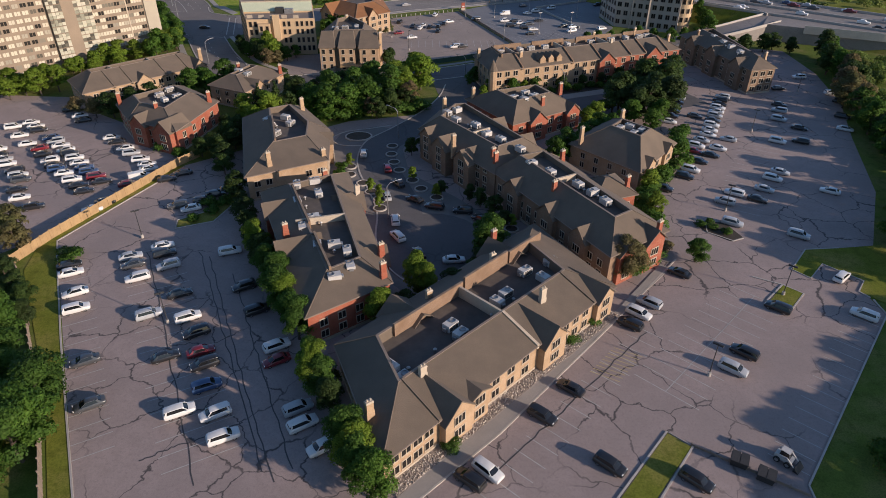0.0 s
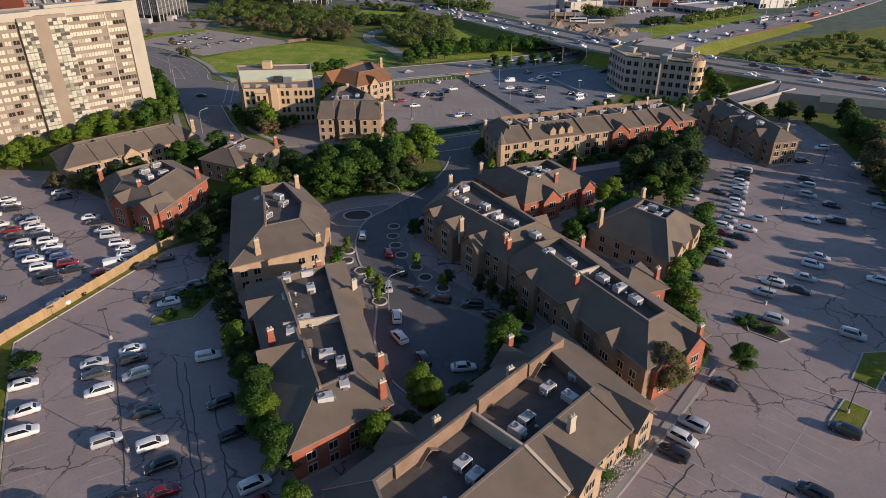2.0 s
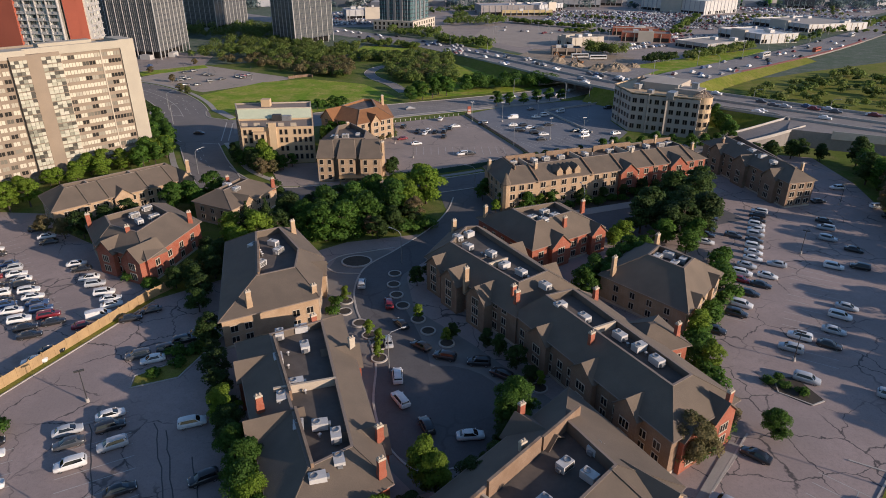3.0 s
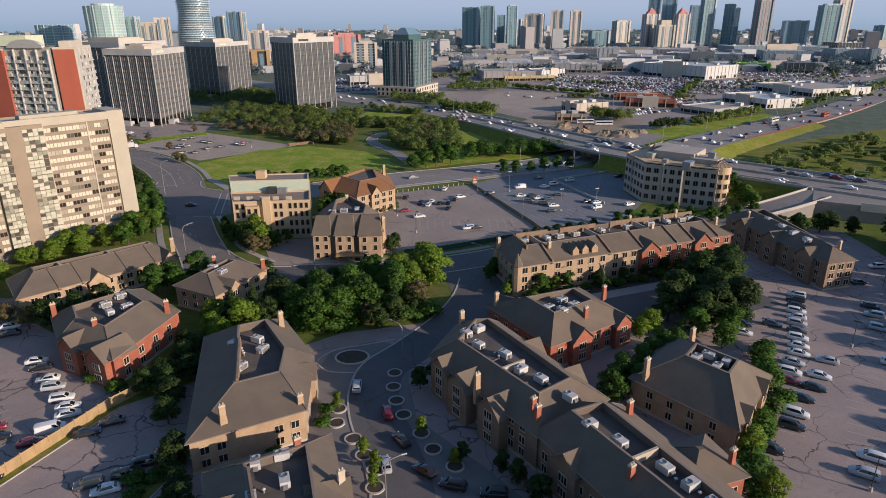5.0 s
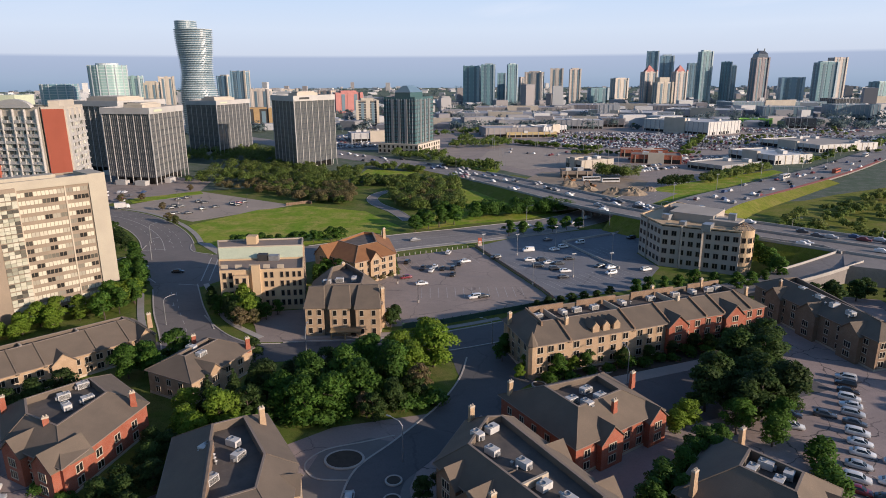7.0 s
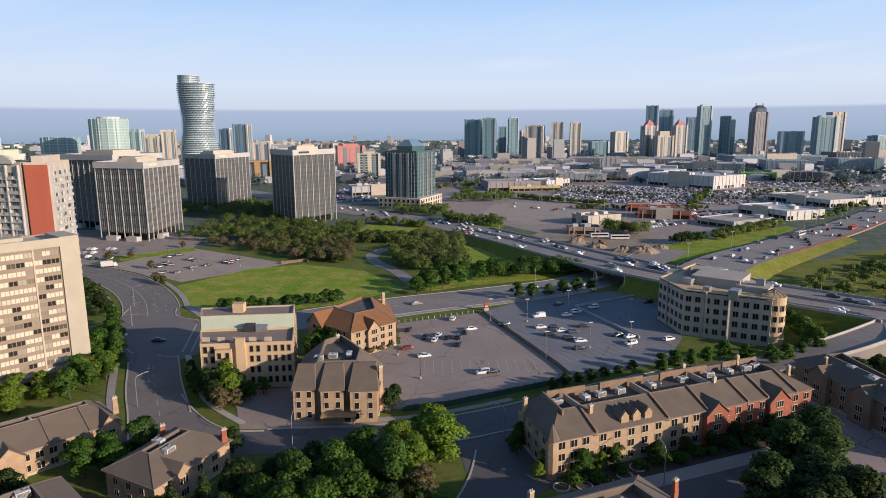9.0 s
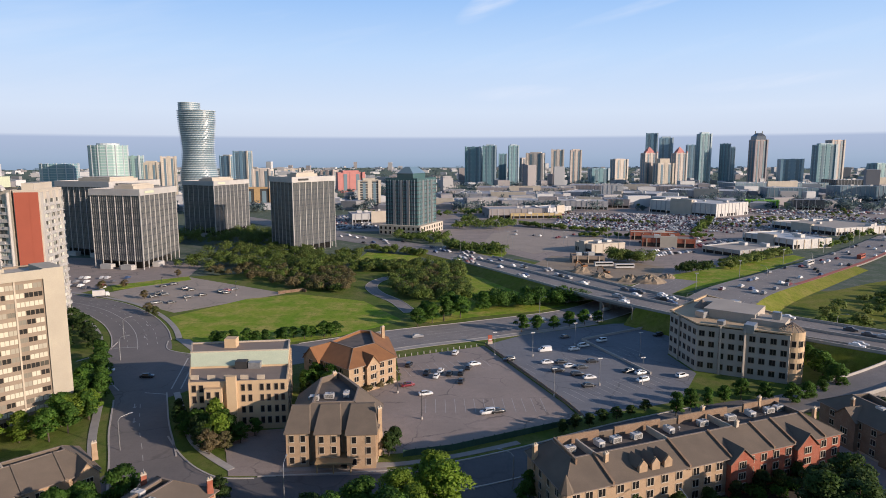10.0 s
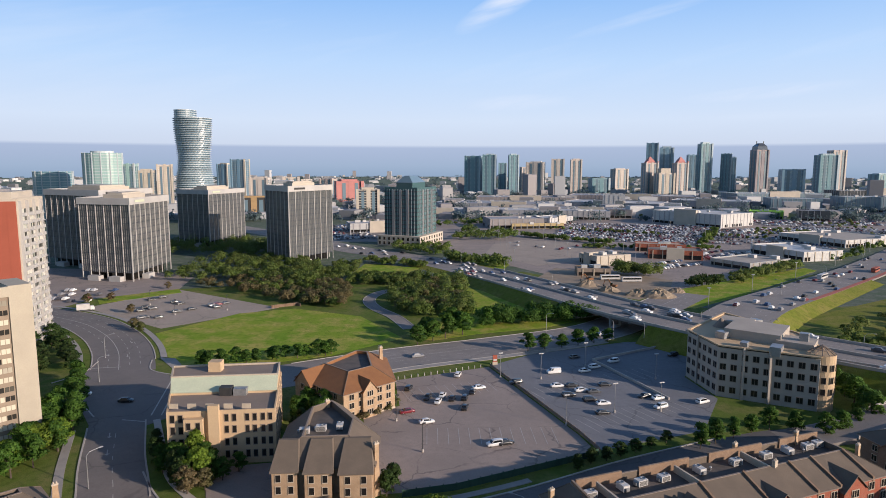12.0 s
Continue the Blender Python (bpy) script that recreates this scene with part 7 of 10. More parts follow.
# ---- shopping district: broad low buildings ----
def store(x, y, w, d, h, mat, turn=0.0, label="", roofm="stone", canopy=True):
    ob = base("store", x, y, 0, label or "broad low flat-roofed shop building", "store", "shopping district", turn)
    # shops farther off get the greyed colours that stand in for haze
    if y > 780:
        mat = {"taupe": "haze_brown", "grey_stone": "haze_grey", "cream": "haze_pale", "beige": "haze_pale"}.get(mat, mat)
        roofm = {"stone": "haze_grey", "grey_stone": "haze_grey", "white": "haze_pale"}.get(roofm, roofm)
    lv = lambda g, z: [(sx * (w / 2 - g), sy * (d / 2 - g), z) for sx, sy in ((-1, -1), (1, -1), (1, 1), (-1, 1))]
    bm = bmesh.new()
    rings(bm, [lv(0, 0), lv(0, h), lv(0.5, h), lv(0.5, h - 0.8)], True, False)
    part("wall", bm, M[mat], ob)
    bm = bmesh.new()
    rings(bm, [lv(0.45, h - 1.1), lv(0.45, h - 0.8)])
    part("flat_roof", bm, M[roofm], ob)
    r = random.Random(int(x * 7 + y))
    bm = bmesh.new()
    for k in range(max(3, int(w * d / 900))):
        a, b = r.uniform(-w / 2.4, w / 2.4), r.uniform(-d / 2.6, d / 2.6)
        s = r.uniform(1.2, 3.4)
        box(bm, a - s, b - s * 0.7, h - 0.9, a + s, b + s * 0.7, h + r.uniform(0.6, 2.2))
    tagged(part("roof_plant", bm, M["white"], ob), kind="stuff")
    bm = bmesh.new()
    box(bm, -w / 2 + 1, -d / 2 - 0.12, 0.3, w / 2 - 1, -d / 2 + 0.1, min(h * 0.5, 3.4))
    part("shop_window", bm, M["pane"], ob)
    bm = bmesh.new()
    for k in range(int(w // 7)):
        u = -w / 2 + 3.5 + 7 * k
        box(bm, u - 0.35, -d / 2 - 0.35, 0, u + 0.35, -d / 2 + 0.1, h - 0.4)
    for k in range(int(d // 7)):
        u = -d / 2 + 3.5 + 7 * k
        for sx in (-1, 1):
            box(bm, sx * w / 2 - 0.3, u - 0.35, 0, sx * w / 2 + 0.3, u + 0.35, h - 0.4)
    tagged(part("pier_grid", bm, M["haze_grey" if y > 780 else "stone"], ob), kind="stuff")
    bm = bmesh.new()
    for k in range(int(d // 7)):
        u = -d / 2 + 7 * k
        for sx in (-1, 1):
            if r.random() < 0.6:
                box(bm, sx * w / 2 - 0.15, u + 1.0, 0.4, sx * w / 2 + 0.15, u + 6.2, min(h * 0.45, 3.6))
    if bm.verts:
        tagged(part("side_glazing", bm, M["pane"], ob), kind="stuff")
    if canopy:
        bm = bmesh.new()
        box(bm, -w * 0.16, -d / 2 - 1.4, 0, w * 0.16, -d / 2 + 2, h * 1.22)
        part("entrance", bm, M["cream"], ob)
    return ob


def store_at(x0, y0, x1, y1, deep, h, mat, roofm="stone", label="", canopy=True):
    """A shop whose front runs from one ground corner to the other."""
    d = Vector((x1 - x0, y1 - y0))
    nrm = Vector((-d.y, d.x)).normalized()
    c = Vector((x0 + x1, y0 + y1)) / 2 + nrm * deep / 2
    return store(c.x, c.y, d.length, deep, h, mat, math.degrees(math.atan2(d.y, d.x)), label, roofm, canopy)


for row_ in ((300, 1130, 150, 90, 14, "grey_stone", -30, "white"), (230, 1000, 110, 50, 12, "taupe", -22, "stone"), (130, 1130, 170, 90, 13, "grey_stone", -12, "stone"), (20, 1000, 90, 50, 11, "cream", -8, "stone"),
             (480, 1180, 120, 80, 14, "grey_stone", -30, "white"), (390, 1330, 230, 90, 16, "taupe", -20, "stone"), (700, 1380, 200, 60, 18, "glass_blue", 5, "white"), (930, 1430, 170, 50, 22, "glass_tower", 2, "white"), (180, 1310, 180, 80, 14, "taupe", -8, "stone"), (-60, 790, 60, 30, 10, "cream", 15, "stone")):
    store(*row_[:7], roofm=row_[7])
store_at(66, 815, 128, 822, 42, 11, "taupe", "grey_stone", "long tan shop building with a flat roof", False)
store_at(90, 809, 150, 818, 3.0, 6.0, "ochre", "ochre", "ochre shop front of the long building", False)
store_at(140, 850, 176, 886, 30, 9, "beige", "white", "beige shop beside the crowded lot")
store_at(60, 960, 235, 930, 55, 12, "grey_stone", "white", "long pale mall building with roof units", False)
store_at(280, 899, 330, 819, 64, 15.5, "white", "white", "large white department store")
store_at(437, 968, 473, 946, 30, 10, "lime", "lime", "shop with a bright lime roof", False)
store_at(476, 915, 508, 901, 30, 14, "glass_tower", "stone", "dark glazed low office", False)
store_at(335, 707, 356, 640, 72, 7, "white", "grey_stone", "white car showroom with a flat roof")
store_at(258, 610, 272, 560, 37, 7.5, "white", "white", "white car showroom beside the arterial road")
store_at(198, 549, 213, 522, 46, 5, "steel", "grey_stone", "low grey workshop behind a hedge", False)
store_at(164, 580, 201, 568, 24, 7, "brick_red", "taupe", "red brick shop row with a flat roof")
store_at(168, 622, 206, 612, 16, 6.5, "brick_red", "stone", "red brick shop row with a flat roof", False)
store_at(106.8, 561, 114.7, 542, 30, 7, "cream", "stone", "cream restaurant with an arched front")
store_at(92, 503, 113, 501, 13, 5, "taupe", "dark", "small grey building beside the earthworks", False)
store_at(642, 1076, 712, 1072, 40, 24, "glass_blue", "white", "long glazed hall with a white roof", False)
store_at(545, 1110, 620, 1096, 40, 20, "glass_blue", "white", "glazed pavilion of the mall", False)
store_at(268, 1090, 300, 1080, 30, 26, "beige", "stone", "round-fronted beige civic hall", False)

# ---- cars ----
def loft(bm, secs):
    """Skins cross-sections (x, half width, bottom, shoulder, top, top half width) along a car."""
    half = lambda w, zb, zs, zt, tw: [(w * 0.92, zb), (w, zb + 0.14), (w * 1.015, (zb + zs) / 2 + 0.06), (w * 0.99, zs), (tw, zt - 0.02), (tw * 0.6, zt + 0.015)]
    rings(bm, [[(x, a, z) for a, z in half(w, zb, zs, zt, tw)] + [(x, -a, z) for a, z in half(w, zb, zs, zt, tw)[::-1]] for x, w, zb, zs, zt, tw in secs])


SHAPES = {
    "sedan": dict(l=4.7, body=[(2.37, 0.50, 0.36, 0.50, 0.56, 0.42), (2.30, 0.74, 0.27, 0.56, 0.65, 0.60), (2.05, 0.86, 0.22, 0.64, 0.76, 0.72), (1.45, 0.90, 0.20, 0.72, 0.88, 0.76), (1.0, 0.91, 0.20, 0.77, 0.94, 0.79), (-0.4, 0.91, 0.20, 0.80, 0.96, 0.80), (-1.5, 0.90, 0.20, 0.83, 1.0, 0.77), (-2.05, 0.86, 0.24, 0.82, 1.0, 0.70), (-2.28, 0.78, 0.30, 0.74, 0.92, 0.62), (-2.36, 0.60, 0.40, 0.62, 0.70, 0.50)],
                  cab=[(1.34, -1.98, 0.93, 0.80), (0.30, -1.18, 1.41, 0.57)], roof=(0.34, -1.20, 1.44, 0.57), pillars=((0.0, 0.04, 0.0, 0.05), (0.80, 1.0, 0.90, 1.0))),
    "suv": dict(l=4.7, body=[(2.36, 0.58, 0.44, 0.64, 0.74, 0.48), (2.28, 0.80, 0.33, 0.72, 0.84, 0.68), (2.0, 0.90, 0.28, 0.80, 0.94, 0.78), (1.4, 0.94, 0.26, 0.88, 1.03, 0.82), (1.0, 0.95, 0.26, 0.92, 1.08, 0.84), (-0.6, 0.95, 0.26, 0.95, 1.10, 0.84), (-1.9, 0.94, 0.26, 0.98, 1.14, 0.81), (-2.24, 0.90, 0.32, 0.95, 1.12, 0.76), (-2.34, 0.78, 0.40, 0.84, 0.98, 0.66)],
                cab=[(1.36, -2.22, 1.07, 0.84), (0.50, -1.82, 1.60, 0.63)], roof=(0.56, -1.96, 1.65, 0.64), pillars=((0.0, 0.04, 0.0, 0.05), (0.90, 1.0, 0.93, 1.0))),
    "van": dict(l=5.2, body=[(2.58, 0.70, 0.42, 0.80, 0.92, 0.60), (2.46, 0.90, 0.32, 0.90, 1.10, 0.80), (2.0, 0.96, 0.27, 0.98, 1.22, 0.88), (1.7, 0.97, 0.26, 1.02, 1.30, 0.90), (-2.45, 0.97, 0.26, 1.05, 1.32, 0.90), (-2.6, 0.90, 0.36, 1.0, 1.25, 0.84)],
                cab=[(1.80, -2.5, 1.26, 0.91), (0.95, -2.42, 1.98, 0.80)], roof=(0.98, -2.45, 2.05, 0.80), pillars=((0.0, 0.05, 0.0, 0.05), (0.26, 1.0, 0.20, 1.0))),
}
CAR_TONES = {"w": ("carw", "white"), "s": ("cars", "silver"), "g": ("carg", "dark grey"), "k": ("cark", "black"), "b": ("carb", "dark blue"), "r": ("carr", "dark red")}
wheel_bm = bmesh.new()
rings(wheel_bm, [[(r * math.cos(k * math.pi / 5), y, r * math.sin(k * math.pi / 5)) for k in range(10)] for r, y in ((0.20, -0.06), (0.31, -0.11), (0.33, -0.06), (0.33, 0.08), (0.30, 0.11))])
rings(wheel_bm, mi=1, loops= [[(r * math.cos(k * math.pi / 3), y, r * math.sin(k * math.pi / 3)) for k in range(6)] for r, y in ((0.21, -0.10), (0.19, -0.125), (0.05, -0.115))])
TYRE = finish("wheel", wheel_bm, [M["tyre"], M["rim"]])
LIGHTS = {}
for nm, mt in (("headlight", "lampglass"), ("tail_light", "taillight")):
    b_ = bmesh.new()
    box(b_, -0.05, -0.17, -0.07, 0.05, 0.17, 0.07)
    LIGHTS[nm] = finish(nm, b_, M[mt])
CAR_BODY = {}


def car_meshes(kind, tone):
    if (kind, tone) not in CAR_BODY:
        sh = SHAPES[kind]
        bm = bmesh.new()
        loft(bm, sh["body"])
        x0, x1, z, hw = sh["roof"]
        ln = x0 - x1
        rings(bm, [[(x, hw * f * 1.04, zz - 0.07), (x, hw * f * 0.98, zz - 0.01), (x, hw * f * 0.55, zz + 0.035), (x, -hw * f * 0.55, zz + 0.035), (x, -hw * f * 0.98, zz - 0.01), (x, -hw * f * 1.04, zz - 0.07)]
                   for x, zz, f in ((x0 + 0.16, z - 0.09, 0.96), (x0 - 0.05, z - 0.02, 1.0), (x0 - ln * 0.35, z + 0.015, 1.0), (x0 - ln * 0.7, z, 0.99), (x1 + 0.04, z - 0.05, 0.96), (x1 - 0.16, z - 0.12, 0.92))])
        (a0, a1, za, wa), (b0, b1, zb, wb) = sh["cab"]
        for sd in (-1, 1):
            for fa0, fa1, fb0, fb1 in sh["pillars"]:
                foot = [a0 + (a1 - a0) * f for f in (fa0, fa1)]
                head = [b0 + (b1 - b0) * f for f in (fb0, fb1)]
                rings(bm, [[(foot[0], sd * (wa + g), za - 0.06), (foot[1], sd * (wa + g), za - 0.06), (head[1], sd * (wb + g), zb + 0.01), (head[0], sd * (wb + g), zb + 0.01)] for g in (0.02, -0.04)])
            # door mirror
            box(bm, a0 - 0.42, min(sd * wa, sd * (wa + 0.24)), za - 0.02, a0 - 0.28, max(sd * wa, sd * (wa + 0.24)), za + 0.13)
        body = finish("body", bm, M[CAR_TONES[tone][0]])
        for p in body.polygons:
            p.use_smooth = True
        body.set_sharp_from_angle(angle=radians(38))
        bm = bmesh.new()
        hoop = lambda f, w, zz, p0, p1: [(p0 - 0.16 * f, -w, zz), (p0, -w * 0.6, zz), (p0 + 0.04 * f, 0, zz), (p0, w * 0.6, zz), (p0 - 0.16 * f, w, zz), (p1 + 0.1 * f, w, zz), (p1, w * 0.6, zz), (p1, -w * 0.6, zz), (p1 + 0.1 * f, -w, zz)]
        rings(bm, [hoop(1, wa, za - 0.06, a0, a1), hoop(0.6, wb, zb, b0, b1)])
        glass = finish("glasshouse", bm, M["car_glass"])
        CAR_BODY[kind, tone] = body, glass
    return CAR_BODY[kind, tone]


CAR_MASTER = {}
crng = random.Random(11)


def car(code, x, y, heading, z=0.03, where="parked on the asphalt"):
    tone = code.lower() if code != "V" else "w"
    kind = "van" if code == "V" else ("suv" if code.isupper() else ("suv" if crng.random() < 0.5 else "sedan"))
    m = pose(x, y, z, 0, 0, heading + crng.uniform(-2.0, 2.0))
    if (kind, tone, where) in CAR_MASTER:
        return copy_thing(CAR_MASTER[kind, tone, where], m)
    body, glass = car_meshes(kind, tone)
    ob = base("car", 0, 0, 0, CAR_TONES[tone][1] + " " + {"sedan": "sedan car", "suv": "sport utility car", "van": "delivery van"}[kind] + " " + where, "van" if kind == "van" else "car", "parked cars")
    part("body", body, None, ob)
    part("glasshouse", glass, None, ob, "dark car glass")
    hl = SHAPES[kind]["l"] / 2
    hw = 0.86 if kind == "sedan" else 0.9
    for sx in (1, -1):
        for sy in (1, -1):
            w = part("wheel", TYRE, None, ob)
            w.matrix_basis = Matrix.Translation((sx * hl * 0.60, sy * (hw - 0.08), 0.33)) @ Matrix.Rotation(0 if sy < 0 else math.pi, 4, "Z")
    for nm, sx in (("headlight", 1), ("tail_light", -1)) if y < 200 else ():
        for sy in (1, -1):
            q = part(nm, LIGHTS[nm], None, ob)
            q.matrix_basis = Matrix.Translation((sx * (hl - 0.13), sy * 0.60, 0.66 if kind == "sedan" else 0.82))
    ob.scale = (0.93, 0.95, 0.95)
    ob.matrix_basis = m @ Matrix.Diagonal((0.93, 0.95, 0.95, 1))
    CAR_MASTER[kind, tone, where] = ob
    return ob


def cars(spots, heading, z=0.03, where="parked on the asphalt"):
    for k, (c, x, y) in enumerate(spots):
        car(c, x, y, heading + (180 if crng.random() < 0.35 else 0), z, where)


# west side of the village
cars([("k", -65.4, 107.1), ("w", -63.9, 104.5), ("w", -60.3, 98.3), ("w", -58.0, 93.6), ("g", -50.8, 80.6), ("g", -46.2, 71.5)], 27)
cars([("s", -55.0, 109.8), ("g", -53.5, 107.0), ("w", -51.0, 102.6), ("s", -45.1, 91.8), ("k", -38.8, 81.3), ("w", -33.0, 69.9)], 27)
cars([("w", -50.1, 113.4), ("k", -48.8, 110.6), ("s", -46.7, 106.5), ("k", -41.8, 97.6), ("W", -38.3, 90.9), ("k", -35.7, 86.9), ("r", -33.7, 82.4), ("K", -32.2, 79.4), ("b", -30.6, 74.8), ("W", -27.9, 69.4), ("W", -25.7, 65.2)], 27)
cars([("k", -30.9, 99.4), ("k", -27.1, 92.6), ("w", -22.0, 83.3), ("r", -21.4, 80.0), ("s", -16.5, 70.1), ("W", -15.4, 67.2), ("W", -12.1, 63.2)], 30, where="parked in shade beside the brick offices")
car("W", -36.4, 111.2, 20, where="standing on the shaded lane")
cars([("k", -59.2, 143.0), ("k", -56.4, 146.2), ("w", -49.2, 128.6), ("g", -52.4, 129.9), ("k", -47.6, 132.0), ("k", -45.6, 134.8), ("k", -43.6, 137.4)], 22, where="parked in shade beside the brick offices")
# east side
cars([("k", 7.0, 57.6), ("w", 9.4, 58.9), ("K", 17.8, 67.9), ("k", 22.8, 73.1), ("W", 37.9, 90.2), ("k", 35.6, 87.4), ("S", 40.6, 93.1), ("k", 48.9, 102.0)], -43)
cars([("k", 62.4, 91.2), ("K", 51.7, 80.1), ("S", 48.4, 76.5), ("K", 25.2, 59.4), ("k", 35.5, 56.8), ("W", 76.2, 88.9)], -43)
car("W", 78.5, 99.9, 40)
cars([("w", 95.6, 197.4), ("k", 93.6, 194.4), ("k", 92.0, 191.0), ("w", 90.2, 187.8), ("w", 88.6, 184.8), ("s", 86.8, 181.4), ("g", 84.8, 177.8), ("w", 83.0, 174.2), ("w", 81.2, 170.7), ("w", 79.4, 167.3)], -32)
cars([("s", 76.2, 163.6), ("w", 73.4, 159.8), ("r", 71.5, 156.7), ("k", 75.0, 154.0), ("s", 83.7, 164.1), ("w", 78.6, 158.3), ("k", 70.6, 150.4), ("W", 66.8, 145.6), ("k", 64.0, 142.0), ("k", 56.9, 135.8)], -34)
cars([("k", 110.2, 190.2), ("s", 107.8, 185.2), ("s", 104.4, 178.4), ("k", 107.0, 171.6), ("w", 96.5, 162.6), ("k", 102.6, 162.2), ("s", 88.2, 143.9), ("w", 84.7, 140.5), ("s", 80.2, 135.1), ("k", 76.4, 130.2)], -34)
cars([("w", 72.4, 133.2), ("s", 68.6, 129.3), ("s", 66.4, 119.9), ("s", 78.0, 114.8), ("w", 95.0, 133.8), ("w", 119.6, 170.7), ("k", 124.1, 180.0), ("k", 130.5, 192.6)], -34)
cars([("w", 129.8, 216.7), ("w", 132.1, 200.5), ("k", 117.1, 205.2)], 0)
cars([("k", 82.8, 200.5), ("s", 81.2, 196.6), ("k", 79.4, 192.8), ("k", 77.6, 189.2), ("k", 75.8, 185.6), ("k", 73.9, 181.6), ("g", 80.9, 181.3), ("w", 71.9, 177.2)], -28, where="parked beside dark trees")
# lot beyond the fence
cars([("w", -109.3, 179.4), ("w", -106.6, 176.6), ("k", -104.2, 173.6), ("w", -107.6, 170.0), ("r", -98.0, 161.5), ("k", -95.3, 157.7), ("b", -98.4, 168.4), ("s", -95.9, 165.8), ("w", -93.4, 163.2), ("w", -90.8, 160.4)], 24, where="parked beyond the wooden fence")
cars([("k", -88.6, 157.8), ("w", -86.2, 155.2), ("w", -83.8, 152.4), ("b", -81.4, 149.8), ("b", -79.2, 147.2), ("r", -76.4, 144.7), ("k", -74.0, 142.0), ("w", -81.3, 143.0), ("k", -78.4, 140.0), ("k", -76.0, 137.2)], 24, where="parked beyond the wooden fence")
cars([("w", -112.6, 176.2), ("w", -102.6, 164.4), ("k", -91.5, 138.2), ("w", -88.9, 134.3), ("k", -83.5, 129.9), ("w", -65.5, 148.7), ("w", -91.6, 153.8), ("k", -89.4, 151.1), ("b", -87.6, 149.0), ("w", -84.8, 146.6), ("w", -108.3, 160.8), ("k", -106.1, 157.2), ("s", -103.6, 154.8), ("w", -101.2, 151.9), ("k", -97.2, 148.1), ("w", -95.0, 145.4), ("g", -93.2, 143.3)], 24, where="parked beyond the wooden fence")
cars([("V", -65.9, 144.0), ("r", -67.4, 140.6), ("k", -103.0, 189.4), ("w", -97.9, 184.4), ("k", -95.5, 180.9)], 24, where="parked beyond the wooden fence")
cars([("w", -82.3, 168.2), ("k", -79.8, 165.4), ("w", -75.9, 161.0), ("s", -73.2, 158.0), ("w", -69.4, 154.0), ("w", -66.8, 151.2), ("w", -70.4, 128.6), ("k", -69.0, 131.9)], 18, where="parked beyond the wooden fence")
# court
car("s", -13.9, 156.5, 95, 0.07, "on the court road")
car("r", -7.4, 147.6, 98, 0.07, "on the court road")
for c_, x_, y_, h_ in (("k", -4.6, 139.5, 122), ("w", -4.6, 122.4, 96), ("w", -3.9, 115.9, 118), ("s", -6.9, 133.3, 100), ("k", 0.4, 109.4, 110), ("w", 7.1, 107.2, 5), ("k", -0.6, 131.7, 140), ("k", 3.8, 128.2, 160), ("k", 9.9, 126.2, 172), ("k", 13.6, 122.4, 140)):
    car(c_, x_, y_, h_, 0.07, "parked at the court kerb")
# lots round the manor and the round office
cars([("w", 7.1, 309.0), ("k", -8.8, 296.4), ("k", -2.9, 288.6), ("w", 0.2, 285.4), ("w", 1.6, 290.4), ("k", 4.4, 287.6), ("k", 8.2, 287.9), ("k", 10.8, 293.2), ("k", 7.8, 280.5)], 76, where="parked on the worn lot")
cars([("w", 13.1, 296.9), ("w", -3.1, 270.4), ("w", 13.9, 256.2), ("k", 16.7, 256.9), ("r", -8.7, 277.7)], 20, where="parked on the worn lot")
cars([("V", 39.4, 311.4), ("w", 37.9, 298.1), ("k", 42.6, 298.4), ("w", 44.6, 294.0), ("g", 48.2, 292.9), ("k", 45.2, 285.9), ("k", 39.7, 289.7), ("w", 48.4, 283.0), ("k", 46.3, 275.9), ("k", 53.2, 298.9)], 12, where="parked on the office lot")
cars([("w", 50.2, 312.7), ("w", 54.6, 316.7), ("w", 63.0, 323.1), ("k", 62.4, 288.6), ("w", 66.0, 286.9), ("W", 64.2, 280.0), ("w", 78.0, 283.7), ("k", 25.2, 301.3), ("k", 87.0, 330.2), ("g", 50.3, 328.3)], 24, where="parked on the office lot")
car("w", -106.9, 293.0, 8, 0.06, "on the avenue")
car("k", -91.6, 287.4, 5, 0.06, "on the avenue")
rc = random.Random(5)
for k in range(16):
    u, v = rc.random(), rc.choice((0.25, 0.32, 0.55, 0.62, 0.85))
    p_ = Vector((-168, 416)).lerp(Vector((-120, 376)), 1 - v).lerp(Vector((-143, 457)).lerp(Vector((-82, 412)), 1 - v), u * 0.9 + 0.05)
    car(rc.choice("kkwgsrk"), p_.x, p_.y, 40, where="parked on the far half-empty lot")

